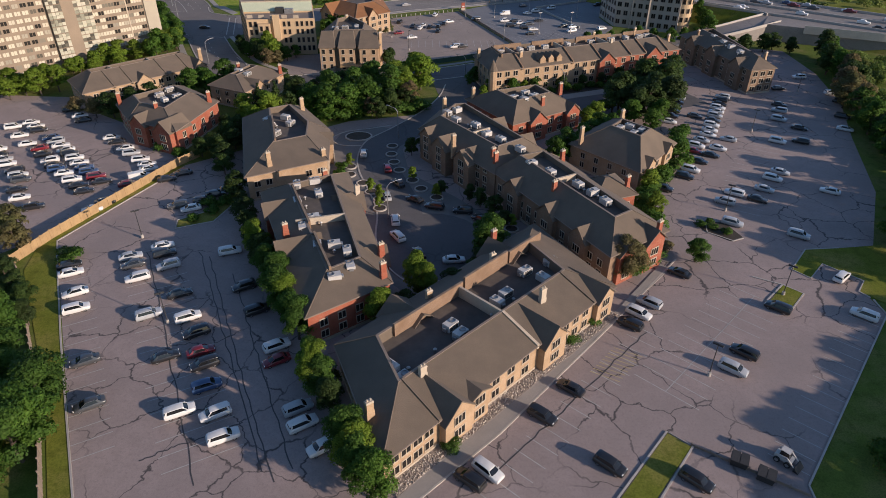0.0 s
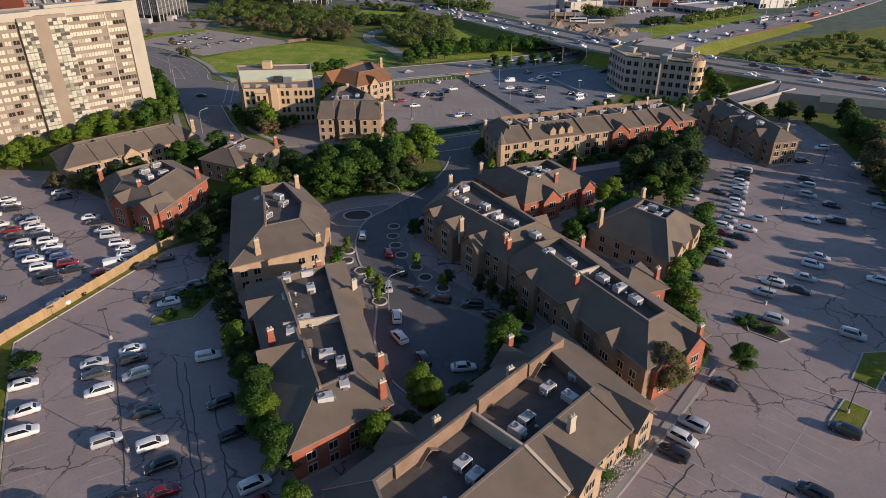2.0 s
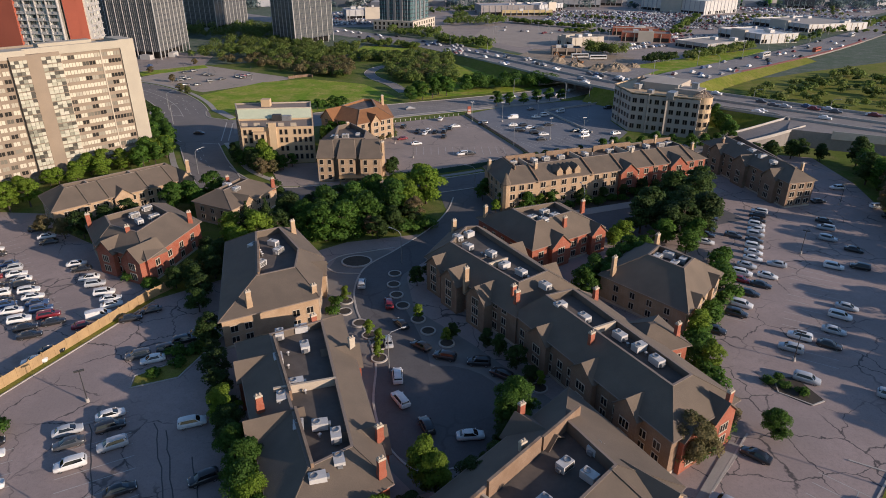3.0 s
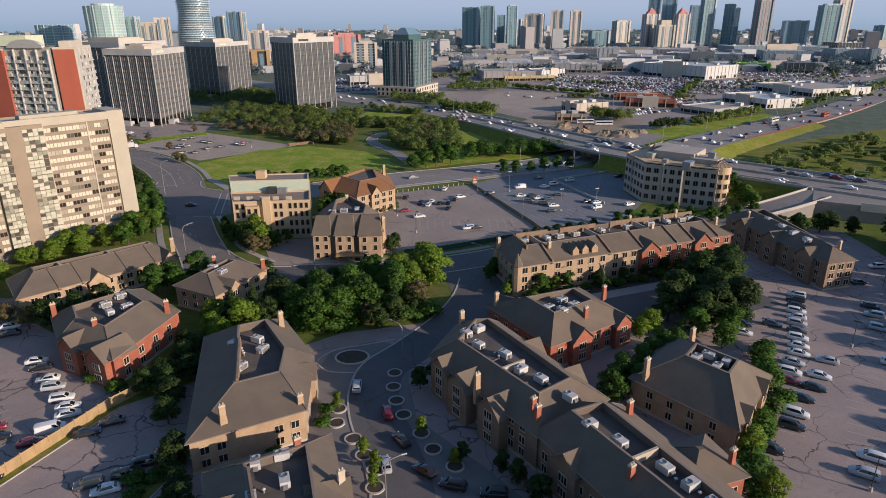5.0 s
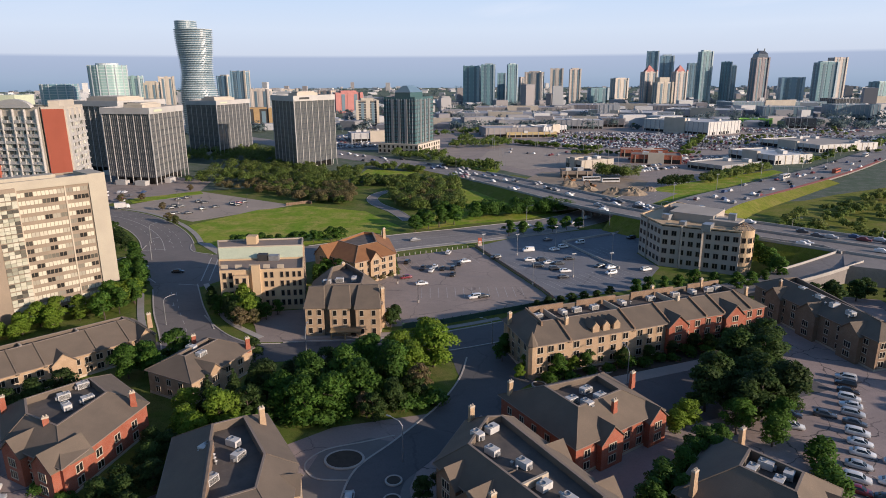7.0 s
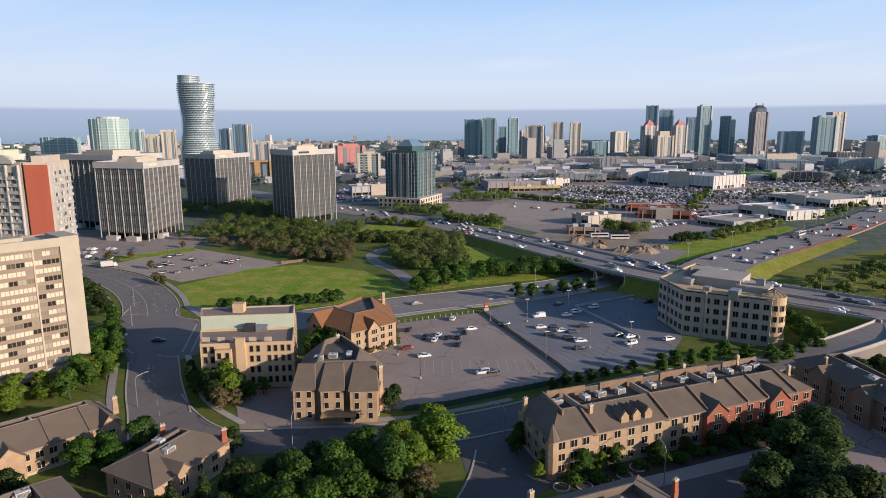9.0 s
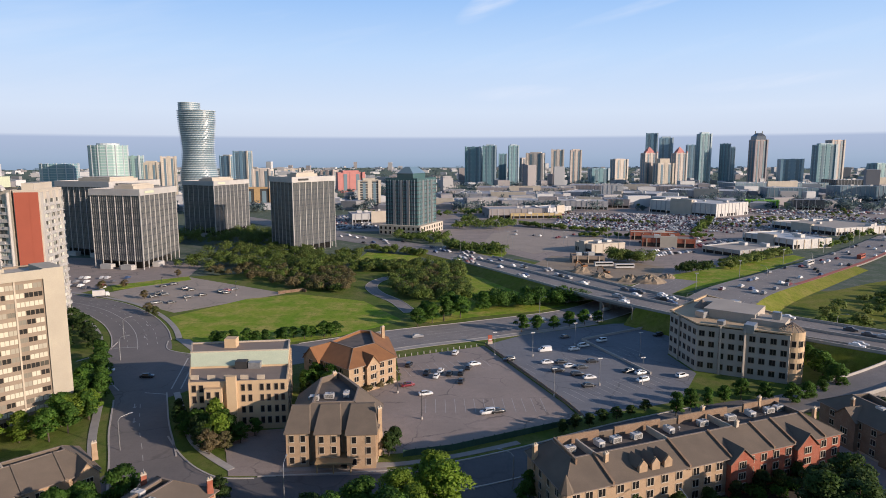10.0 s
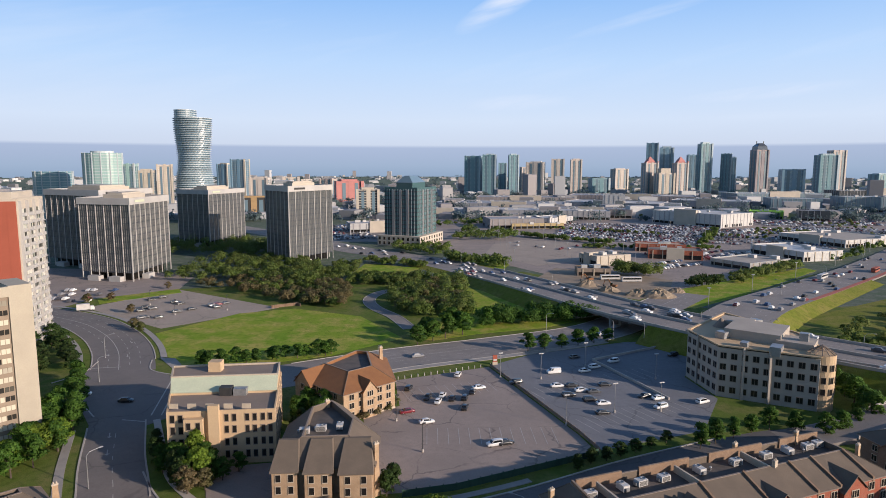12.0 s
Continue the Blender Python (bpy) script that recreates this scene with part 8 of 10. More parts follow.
# traffic and far parking, past counting
def far_car(verts, faces, x, y, z, a, s=1.0):
    c, d = math.cos(a), math.sin(a)
    b0 = len(verts)
    for lx, ly, lz in ((-2.3, -0.9, 0.25), (2.3, -0.9, 0.25), (2.3, 0.9, 0.25), (-2.3, 0.9, 0.25), (-2.3, -0.9, 0.95), (2.2, -0.88, 0.85), (2.2, 0.88, 0.85), (-2.3, 0.9, 0.95),
                       (-1.7, -0.78, 0.96), (1.0, -0.78, 0.93), (1.0, 0.78, 0.93), (-1.7, 0.78, 0.96), (-1.2, -0.62, 1.5), (0.3, -0.62, 1.5), (0.3, 0.62, 1.5), (-1.2, 0.62, 1.5)):
        verts.append((x + (lx * c - ly * d) * s, y + (lx * d + ly * c) * s, z + lz * s))
    for f in ((0, 1, 5, 4), (1, 2, 6, 5), (2, 3, 7, 6), (3, 0, 4, 7), (4, 5, 9, 8), (5, 6, 10, 9), (6, 7, 11, 10), (7, 4, 8, 11), (8, 9, 13, 12), (9, 10, 14, 13), (10, 11, 15, 14), (11, 8, 12, 15), (12, 13, 14, 15)):
        faces.append([b0 + q for q in f])


def stuff_mesh(name, verts, faces, material, label, category):
    me = bpy.data.meshes.new(name)
    me.from_pydata(verts, [], faces)
    me.materials.append(material)
    me.update()
    return tagged(new(name, me), label, category, kind="stuff")


vs, fs = [], []
def traffic(line, offs, n, z=0.05):
    for k in range(n):
        i = rc.uniform(0, len(line) - 1.01)
        p0, p1 = line[int(i)], line[int(i) + 1]
        p = p0.lerp(p1, i % 1)
        d = (p1 - p0).normalized()
        o = rc.choice(offs)
        far_car(vs, fs, p.x - d.y * o, p.y + d.x * o, p.z + z, math.atan2(d.y, d.x), rc.uniform(0.95, 1.1))
traffic(hwy[6:56], (-13, -9.6, -6, -2.4, 2.4, 6, 9.6, 13), 90)
traffic(hwy[36:52], (-13, -9.6, 6, 9.6, 13), 26)
traffic(art[4:40], (-11, -7, -3, 3, 7, 11), 80)
traffic(cross[10:36], (-5.5, -1.9, 1.9, 5.5), 6, 0.08)
stuff_mesh("traffic", vs, fs, M["fleet"], "many small cars on the highway", "cars")
vs, fs = [], []
def far_lot(x0, y0, x1, y1, turn, fill, skew=0.0):
    c, d = math.cos(turn), math.sin(turn)
    y = 0.0
    while y < y1:
        x = 0.0
        while x < x1:
            if rc.random() < fill:
                far_car(vs, fs, x0 + x * c - y * d, y0 + x * d + y * c, 0.1, turn + math.pi / 2)
            x += 2.9
        y += 5.6 if int(y / 5.6) % 2 == 0 else 11.5
far_lot(118, 735, 120, 100, radians(-28), 0.72)
far_lot(175, 690, 70, 60, radians(-28), 0.6)
far_lot(225, 690, 130, 110, radians(-28), 0.55)
far_lot(370, 740, 150, 110, radians(-28), 0.7)
far_lot(200, 800, 80, 70, radians(-28), 0.75)
far_lot(60, 660, 70, 40, radians(-30), 0.10)
far_lot(160, 600, 60, 16, radians(-16), 0.7)
far_lot(205, 570, 60, 34, radians(40), 0.7)
far_lot(290, 570, 26, 60, radians(40), 0.7)
far_lot(140, 520, 60, 20, radians(30), 0.55)
far_lot(-120, 700, 70, 150, radians(15), 0.8)
far_lot(133, 762, 175, 130, radians(-14), 0.75)
far_lot(300, 735, 150, 60, radians(14), 0.6)
far_lot(400, 850, 150, 70, radians(0), 0.7)
far_lot(-235, 428, 60, 30, radians(0), 0.25)
far_lot(560, 900, 260, 150, radians(-20), 0.5)
stuff_mesh("far_parking", vs, fs, M["fleet"], "hundreds of cars parked round the shopping district", "cars")
sheet("slab_lot", [(-150, 690), (-50, 690), (-40, 850), (-150, 860)], 0.04, M["highway"], "parking lot behind the office slabs")

# ---- trees, hedges and scrub ----
def leaf_cloud(seed, lobes, n, size, flat=0.75):
    """Many small leaf sprays scattered over a crown of several rounded lobes, shaded along the lobes' curve."""
    r = np.random.default_rng(seed)
    n *= 2
    lob = np.array(lobes)
    wts = lob[:, 3] ** 2
    pick = r.choice(len(lob), n, p=wts / wts.sum())
    d = r.normal(size=(n, 3))
    d /= np.linalg.norm(d, axis=1)[:, None]
    d[:, 2] = np.where(d[:, 2] < -0.45, -d[:, 2], d[:, 2])
    rad = lob[pick, 3] * (0.55 + 0.6 * r.random(n) ** 0.7)
    c = lob[pick, :3] + d * rad[:, None] * np.array((1, 1, flat))
    mid = lob[:, :3].mean(0)
    out = d * 0.75 + (c - mid) / (np.linalg.norm(c - mid, axis=1)[:, None] + 0.01) * 0.55 + 0.42 * r.normal(size=(n, 3)) + np.array((0, 0, 0.18))
    out /= np.linalg.norm(out, axis=1)[:, None]
    nrm = d + 0.7 * r.normal(size=(n, 3))
    nrm /= np.linalg.norm(nrm, axis=1)[:, None]
    u = np.cross(nrm, r.normal(size=(n, 3)))
    u /= np.linalg.norm(u, axis=1)[:, None]
    v = np.cross(nrm, u) * -np.sign((nrm * out).sum(1))[:, None]
    s = size * 0.78 * (0.55 + 0.9 * r.random(n))[:, None]
    tri = np.stack([c - u * s, c + u * s * 0.6 + v * s * 0.75, c + u * s * 0.6 - v * s * 0.75], 1).reshape(-1, 3)
    return tri, np.arange(3 * n).reshape(-1, 3), np.repeat(out, 3, axis=0)


def cloud_mesh(name, tri, idx, out, material):
    me = bpy.data.meshes.new(name)
    me.from_pydata(tri.tolist(), [], idx.tolist())
    me.materials.append(material)
    me.polygons.foreach_set("use_smooth", [True] * len(me.polygons))
    me.normals_split_custom_set_from_vertices(out.tolist())
    me.update()
    return me


TREE = {}


def tree_parts(kind, variant, grain=1):
    """Trunk and crown of a tree about 10 m tall (or a bush about 2 m)."""
    if (kind, variant, grain) in TREE:
        return TREE[kind, variant, grain]
    r = random.Random(31 * variant + len(kind) * 7)
    bush = kind in ("bush", "rustbush")
    h = 2.0 if bush else 10.0
    lobes = []
    if bush:
        for k in range(7):
            a = r.uniform(0, 6.28)
            lobes.append((0.6 * math.cos(a), 0.6 * math.sin(a), r.uniform(0.5, 1.2), r.uniform(0.5, 0.8)))
    elif kind == "conifer":
        for k in range(14):
            f = k / 13
            for j in range(4 if f < 0.8 else 1):
                a = r.uniform(0, 6.28)
                lobes.append(((1 - f) * 1.7 * math.cos(a), (1 - f) * 1.7 * math.sin(a), 1.2 + f * 8.4, 0.9 * (1 - f) + 0.35))
    else:
        for k in range(28):
            a, f = r.uniform(0, 6.28), r.random()
            z = 2.3 + 6.7 * f
            w = (1.0 - abs(f - 0.4) ** 1.6 * 1.5) * 3.2
            q = w * math.sqrt(r.random())
            lobes.append((q * math.cos(a), q * math.sin(a), z, r.uniform(0.75, 1.6)))
    mat = {"broad": "leaf", "young": "leaf_bright", "dark": "leaf_dark", "rust": "leaf_rust", "conifer": "leaf_dark", "bush": "leaf", "rustbush": "leaf_rust"}[kind]
    crown = cloud_mesh("crown", *leaf_cloud(variant * 13 + len(kind), lobes, (900, 360, 300)[grain] if bush else (5600, 2200, 1300)[grain], (0.13, 0.2, 0.22)[grain] if bush else (0.215, 0.34, 0.44)[grain]), M[mat])
    bm = bmesh.new()
    if bush:
        for k in range(4):
            a = k * 1.57
            pipe(bm, [(0, 0, -0.05), (0.25 * math.cos(a), 0.25 * math.sin(a), 0.5), (0.6 * math.cos(a), 0.6 * math.sin(a), 1.0)], [0.05, 0.04, 0.02], 4)
    else:
        pipe(bm, [(0, 0, -0.1), (0.03, 0.02, 1.2), (0.1, -0.05, 3.2), (0.05, 0.1, 6.0), (0, 0, 8.6)], [0.26, 0.2, 0.16, 0.1, 0.03], 7)
        for k in range(7):
            a, z = k * 2.4 + variant, 2.6 + k * 0.75
            q = 2.4 - abs(k - 3) * 0.25
            pipe(bm, [(0.05, 0, z), (q * 0.5 * math.cos(a), q * 0.5 * math.sin(a), z + 0.8), (q * math.cos(a), q * math.sin(a), z + 1.7)], [0.09, 0.06, 0.02], 5)
    TREE[kind, variant, grain] = crown, finish("trunk", bm, M["bark"])
    return TREE[kind, variant, grain]


trng = random.Random(21)
LABEL = {"broad": "leafy green deciduous tree", "young": "young bright green tree", "dark": "dense dark green tree", "rust": "tree with thin rust-brown leaves", "conifer": "tall dark conifer", "bush": "rounded green shrub", "rustbush": "low rusty-leaved shrub"}


def tree(kind, x, y, height, spread=1.0, where="beside the brick offices", z=0.0):
    crown, trunk = tree_parts(kind, trng.randrange(3), 0 if y < 112 and x < 75 else (1 if y < 225 else 2))
    bush = kind in ("bush", "rustbush")
    ob = base("shrub" if bush else "tree", x, y, z, LABEL[kind] + " " + where, "shrub" if bush else "tree", "", trng.uniform(0, 360))
    part("trunk", trunk, None, ob)
    part("crown", crown, None, ob)
    s = height / (2.0 if bush else 10.0)
    ob.scale = (s * spread, s * spread, s)
    return ob


def trees(kind, spots, height, spread=1.0, where="beside the brick offices", jitter=0.15):
    for x, y in spots:
        tree(kind, x, y, height * trng.uniform(1 - jitter, 1 + jitter), spread, where)


# dense grove between the court and the street
trees("broad", [(-31, 187), (-26, 183), (-20.5, 184), (-15, 189), (-9, 195), (-14, 200), (-20, 195), (-26, 192)], 10.4, 1.15, "in the dense grove by the court")
trees("young", [(-4, 201), (0.5, 207), (-1.0, 212), (-8, 207)], 11.0, 1.25, "in the dense grove by the court")
trees("dark", [(-24, 201), (-31, 197), (-36, 192), (-38, 184)], 8.4, 1.2, "in the dense grove by the court")
trees("rust", [(-3.0, 192.5), (-13.5, 183.5)], 7.0, 1.0, "at the edge of the grove")
trees("dark", [(-8, 186), (-3.5, 191), (-12, 182)], 7.0, 1.1, "at the edge of the grove")
trees("conifer", [(-42, 189), (-39.5, 195), (-45.5, 184)], 9.5, 1.1, "between the brick offices")
trees("young", [(-48.5, 178), (-45, 174), (-42.4, 180), (-50, 184)], 8.0, 1.2, "beside the red brick office")
trees("broad", [(-68.5, 207), (-65, 203), (-62, 210), (-71, 203)], 8.5, 1.1, "beside the brick offices")
trees("dark", [(-84, 189), (-88, 184), (-80, 193), (-49, 206), (-44, 212)], 7.0, 1.2, "beside the brick offices")
trees("rust", [(-104, 203), (-99, 186), (-93, 184)], 6.5, 1.1, "beside the long low office")
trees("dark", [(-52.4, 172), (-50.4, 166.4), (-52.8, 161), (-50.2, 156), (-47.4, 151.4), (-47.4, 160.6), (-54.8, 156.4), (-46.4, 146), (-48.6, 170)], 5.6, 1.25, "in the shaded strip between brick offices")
trees("bush", [(-60.4, 156.6), (-58.6, 155.2), (-66.4, 160.4)], 2.4, 1.3, "against the red brick wall")
trees("bush", [(-38 + 3.2 * k, 179 + 0.9 * k + 2.2 * math.sin(k)) for k in range(13)] + [(-30 + 3.4 * k, 190 + 1.2 * k) for k in range(9)], 3.4, 1.4, "below the grove")
# round the village
trees("broad", [(-20.5, 89), (-22.7, 93), (-24, 97.5), (-26.4, 102), (-18.8, 85.4), (-15.6, 77), (-13.6, 73.4), (-8.8, 62.5), (-6.8, 58.4), (-5.2, 55.6)], 8.2, 0.95, "along the shaded wall")
trees("young", [(-21.2, 91.4), (-14.4, 74.8), (-7.4, 60.2)], 8.4, 0.9, "along the shaded wall")
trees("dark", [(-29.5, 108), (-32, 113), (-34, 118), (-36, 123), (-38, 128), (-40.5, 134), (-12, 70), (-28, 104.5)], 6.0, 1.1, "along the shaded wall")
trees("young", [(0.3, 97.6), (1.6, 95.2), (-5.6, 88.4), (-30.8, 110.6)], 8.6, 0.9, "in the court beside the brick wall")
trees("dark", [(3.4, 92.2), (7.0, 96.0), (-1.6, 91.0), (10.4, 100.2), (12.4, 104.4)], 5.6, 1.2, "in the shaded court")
trees("broad", [(14.6, 110.4), (13.4, 108.2)], 8.6, 1.0, "in the court")
trees("rust", [(39.6, 102.6), (38.2, 100.6)], 8.4, 0.95, "beside the red brick gable")
trees("bush", [(42.2, 104.4), (41.0, 103.0), (44.4, 106.6), (46.6, 108.4), (29.2, 113.6), (28.2, 116.6), (25.4, 121)], 2.6, 1.2, "against the brick wall")
trees("rustbush", [(43.4, 105.4), (45.6, 107.6), (47.6, 109.8), (49.4, 111.4)], 2.2, 1.3, "against the brick wall")
tree("broad", 53.4, 106.2, 5.4, 1.15, "on a kerbed island in the lot")
tree("bush", 29.4, 88.4, 1.9, 1.3, "in the stone bed")
tree("bush", 25.2, 84.2, 1.9, 1.4, "in the stone bed")
tree("bush", 4.8, 62.9, 1.9, 1.2, "in the stone bed")
tree("bush", -66.4, 109.6, 3.0, 1.5, "at the end of the verge")
trees("bush", [(59.5, 119.5), (61.5, 118.2), (63.5, 116.5), (62, 120.5)], 1.5, 1.3, "on the planted island")
trees("bush", [(-47, 124), (-44.5, 127), (-42.6, 131), (-41, 135), (-45.8, 130.5)], 2.2, 1.3, "on the shaded island")
trees("bush", [(-25.6, 137.2), (-20.2, 133.4), (-17.6, 131.6), (-19.4, 128.4), (-14.2, 121), (-13.0, 117.2), (-11.8, 113.6), (-18.8, 145.2), (-18.6, 148.4)], 2.2, 1.2, "beside the court paving")
trees("dark", [(1.6, 158.4), (-1.6, 156.2), (5.4, 134.4), (11.6, 131.4), (13.8, 128.6), (16.4, 124.6), (18.2, 120.2)], 4.6, 1.0, "beside the bays of the court")
trees("broad", [(46, 162.5), (48.4, 165.6), (43.2, 159.8), (50.2, 162.2), (37, 155), (39.6, 152.2), (34.4, 150.6), (52.6, 167.6)], 6.8, 1.15, "between the brick offices")
trees("young", [(47.8, 175.6), (50.4, 177.8)], 6.2, 1.2, "between the brick offices")
trees("dark", [(57, 184), (60, 188), (63.6, 184), (66, 190), (69.6, 187), (71.6, 194), (62, 178), (66.4, 180), (72.6, 182), (76, 198), (79.6, 203), (70.4, 200), (74.4, 206), (83, 211)], 10.5, 1.2, "in the dark grove beside the lot")
trees("broad", [(59.4, 175), (64.2, 170.6), (67.6, 174.2)], 7.2, 1.1, "in the dark grove beside the lot")
trees("bush", [(66.4, 150.4), (64.6, 152.8), (67.4, 157.0), (68.8, 161.4), (70.4, 165.6), (72.6, 169.6), (62.4, 146.8), (60.6, 143.6), (58.4, 141.4), (56.4, 139.2), (54.6, 136.6), (51.8, 131.6), (50.2, 128.0), (48.6, 124.6), (49.2, 120.4), (48.8, 116.8)], 3.6, 1.2, "in the planted strip of the lot")
trees("young", [(51.0, 124.2), (52.4, 134.2)], 6.0, 1.0, "in the planted strip of the lot")
trees("dark", [(37.4, 206.4), (40.6, 208.2), (46.4, 205.8), (53.4, 208.6), (60.2, 211.2), (66.6, 213.8), (71.4, 215.4), (77, 218.2)], 4.6, 1.2, "before the brick row")
trees("broad", [(18.9, 214.2), (17.4, 209.4), (36.4, 203.8), (29.6, 201.4)], 5.4, 1.0, "before the brick row")
trees("young", [(22.6, 203.4), (20.4, 199.6), (33.4, 201.8)], 4.4, 0.9, "before the brick row")
# court planters
PLANT = [(-16.6, 149.6), (-16.4, 145.2), (-12.9, 140.6), (-10.6, 136.2), (-8.4, 132.6), (-8.2, 128.4), (-6.8, 162.0), (-6.8, 156.8), (-6.0, 152.0), (-4.5, 147.4), (-1.2, 141.8), (0.8, 137.4), (4.3, 133.0), (19.6, 119.0)]
for k, (x, y) in enumerate(PLANT):
    ob = base("tree_bed", x, y, 0.0, "round kerbed tree bed with dark mulch in the court", "planter", "court tree beds")
    bm = bmesh.new()
    rings(bm, [[(r_ * math.cos(j * math.pi / 12), r_ * math.sin(j * math.pi / 12), z_) for j in range(24)] for r_, z_ in ((1.55, 0.0), (1.55, 0.32), (1.25, 0.32), (1.25, 0.0))])
    part("kerb_ring", bm, M["kerb"], ob)
    bm = bmesh.new()
    tube(bm, 0, 0, 0.0, 0.24, 1.27, 1.27, 20)
    part("mulch", bm, M["mulch"], ob)
    if k in (0, 3, 4, 5, 10, 12, 13):
        tree("young", x, y, 3.6, 0.8, "in a round bed of the court", 0.2)
for x, y, r_ in ((-16.2, 168.6, 3.1),):
    ob = base("traffic_island", x, y, 0.0, "oval kerbed island planted with low dark cover", "planter")
    bm = bmesh.new()
    rings(bm, [[(r2 * 1.2 * math.cos(j * math.pi / 16), r2 * math.sin(j * math.pi / 16), z_) for j in range(32)] for r2, z_ in ((r_, 0.0), (r_, 0.34), (r_ - 0.35, 0.34), (r_ - 0.35, 0.0))])
    part("kerb_ring", bm, M["kerb"], ob)
    bm = bmesh.new()
    rings(bm, [[(r2 * 1.2 * math.cos(j * math.pi / 16), r2 * math.sin(j * math.pi / 16), z_) for j in range(32)] for r2, z_ in ((r_ - 0.3, 0.0), (r_ - 0.3, 0.28))])
    part("mulch", bm, M["mulch"], ob)
for x, y in ((24.4, 196.6), (29.0, 196.8), (33.6, 198.6), (38.0, 200.6), (41.6, 203.6)):
    ob = base("tree_bed", x, y, 0.0, "round kerbed tree bed before the brick row", "planter", "street tree beds")
    bm = bmesh.new()
    rings(bm, [[(q * math.cos(j * math.pi / 12), q * math.sin(j * math.pi / 12), z_) for j in range(24)] for q, z_ in ((1.7, 0.0), (1.7, 0.36), (1.4, 0.36), (1.4, 0.0))])
    part("kerb_ring", bm, M["kerb"], ob)
    bm = bmesh.new()
    tube(bm, 0, 0, 0.0, 0.26, 1.42, 1.42, 20)
    part("mulch", bm, M["mulch"], ob)
# west edge, beyond the verge
trees("broad", [(-50.6, 66.4), (-52.2, 70.8)], 10.0, 1.35, "beyond the narrow verge")
trees("broad", [(-55.6, 67.5), (-50.8, 62.2), (-57.6, 73.6), (-56.2, 65.4), (-61.0, 79.4), (-54.2, 58.2), (-66.4, 86.6)], 9.0, 1.25, "beyond the narrow verge")
trees("rust", [(-80.6, 117.2), (-77.6, 112.6), (-84.4, 112.4)], 7.0, 1.1, "behind the wooden fence")
trees("dark", [(-64.2, 90), (-67, 95), (-73.6, 101.4), (-70, 97.6), (-86.4, 120.4)], 5.6, 1.2, "behind the wooden fence")
# east edge
for k in range(34):
    t = k / 33
    x, y = 104.5 + 45 * t + trng.uniform(-2.0, 4.0), 112 + 128 * t + trng.uniform(-3, 3)
    tree(trng.choice(("dark", "dark", "broad", "rust")), x, y, trng.uniform(7.5, 11.0), 1.1, "in the belt along the east edge")
for k in range(16):
    tree(trng.choice(("dark", "broad")), 100 + trng.uniform(-4, 12), 98 + trng.uniform(-4, 20), trng.uniform(7.5, 10.5), 1.1, "in the belt along the east edge")
tree("bush", 61.4, 58.8, 4.2, 1.1, "on the dark bank beside the lot")
# unseen trees, added only for the shadows they throw across the east lot
trees("broad", [(78, 44), (82, 48), (86, 52), (90, 56), (94, 60), (98, 64), (102, 68), (106, 72), (110, 76), (90, 48), (97, 55), (104, 62), (74, 39), (86, 46), (94, 52), (101, 58), (108, 66), (113, 70)], 10.0, 1.4, "added out of view to shade the lot")
# avenue, manor, beige office, apartment tower
trees("broad", [(-56.5, 240.6), (-53.4, 243.4), (-59.8, 243.4), (-50.6, 240.2)], 7.4, 1.0, "before the beige office")
trees("young", [(-55.2, 244.6)], 9.2, 0.75, "before the beige office")
trees("dark", [(-66.4, 249.4), (-68.6, 254.6), (-36.4, 252.6), (-36.0, 258.4), (-35.4, 264.2)], 6.2, 0.9, "beside the beige office")
trees("broad", [(-30.6, 268.8), (-33.4, 271.6), (-37.4, 274.0), (-28.0, 267.0)], 7.4, 1.0, "before the rust-roofed office")
trees("dark", [(-11.4, 232.2), (-10.2, 235.2)], 6.0, 1.0, "beside the manor")
trees("rustbush", [(-12.4, 284.6), (-14.4, 279.8), (-17.8, 276.4), (-20.6, 273.6)], 2.4, 1.2, "before the rust-roofed office")
trees("broad", [(-93.4, 246.4), (-97.4, 250.4), (-92.6, 254.8), (-97.2, 259.8), (-95.4, 266.4), (-101.8, 268.6), (-99.4, 275.4), (-106.4, 280.4), (-100.4, 262.2)], 9.0, 1.0, "beside the apartment tower")
trees("young", [(-102.4, 241.2), (-107.4, 236.0), (-112.4, 230.4), (-118, 224.6), (-124, 218.6), (-97.8, 245.4), (-105.4, 232.8), (-111.4, 226)], 5.2, 1.3, "before the apartment tower")
trees("dark", [(-124.6, 318.4), (-130.4, 326.4), (-137.4, 336.4), (-146.4, 344.4), (-151.4, 354.4), (-159.4, 362.4), (-140, 326), (-150, 338), (-133.4, 314.4)], 8.0, 1.2, "along the avenue")
trees("rust", [(-143.4, 402.4), (-128, 372), (-122.6, 366.4), (-175.4, 424.4), (-166.4, 430.4), (-150, 462)], 4.6, 1.2, "beside the far lot")
trees("broad", [(-104.6, 286.4), (-109, 291), (-98.6, 271), (-103.4, 274.4), (-113.4, 302.4), (-110.4, 296.8), (-95.4, 241.6), (-99.6, 256)], 7.4, 1.1, "beside the avenue")
trees("broad", [(-62.6, 243.2), (-64.4, 246.6), (-48.0, 239.6), (-45.6, 243.6)], 5.2, 1.1, "before the beige office")
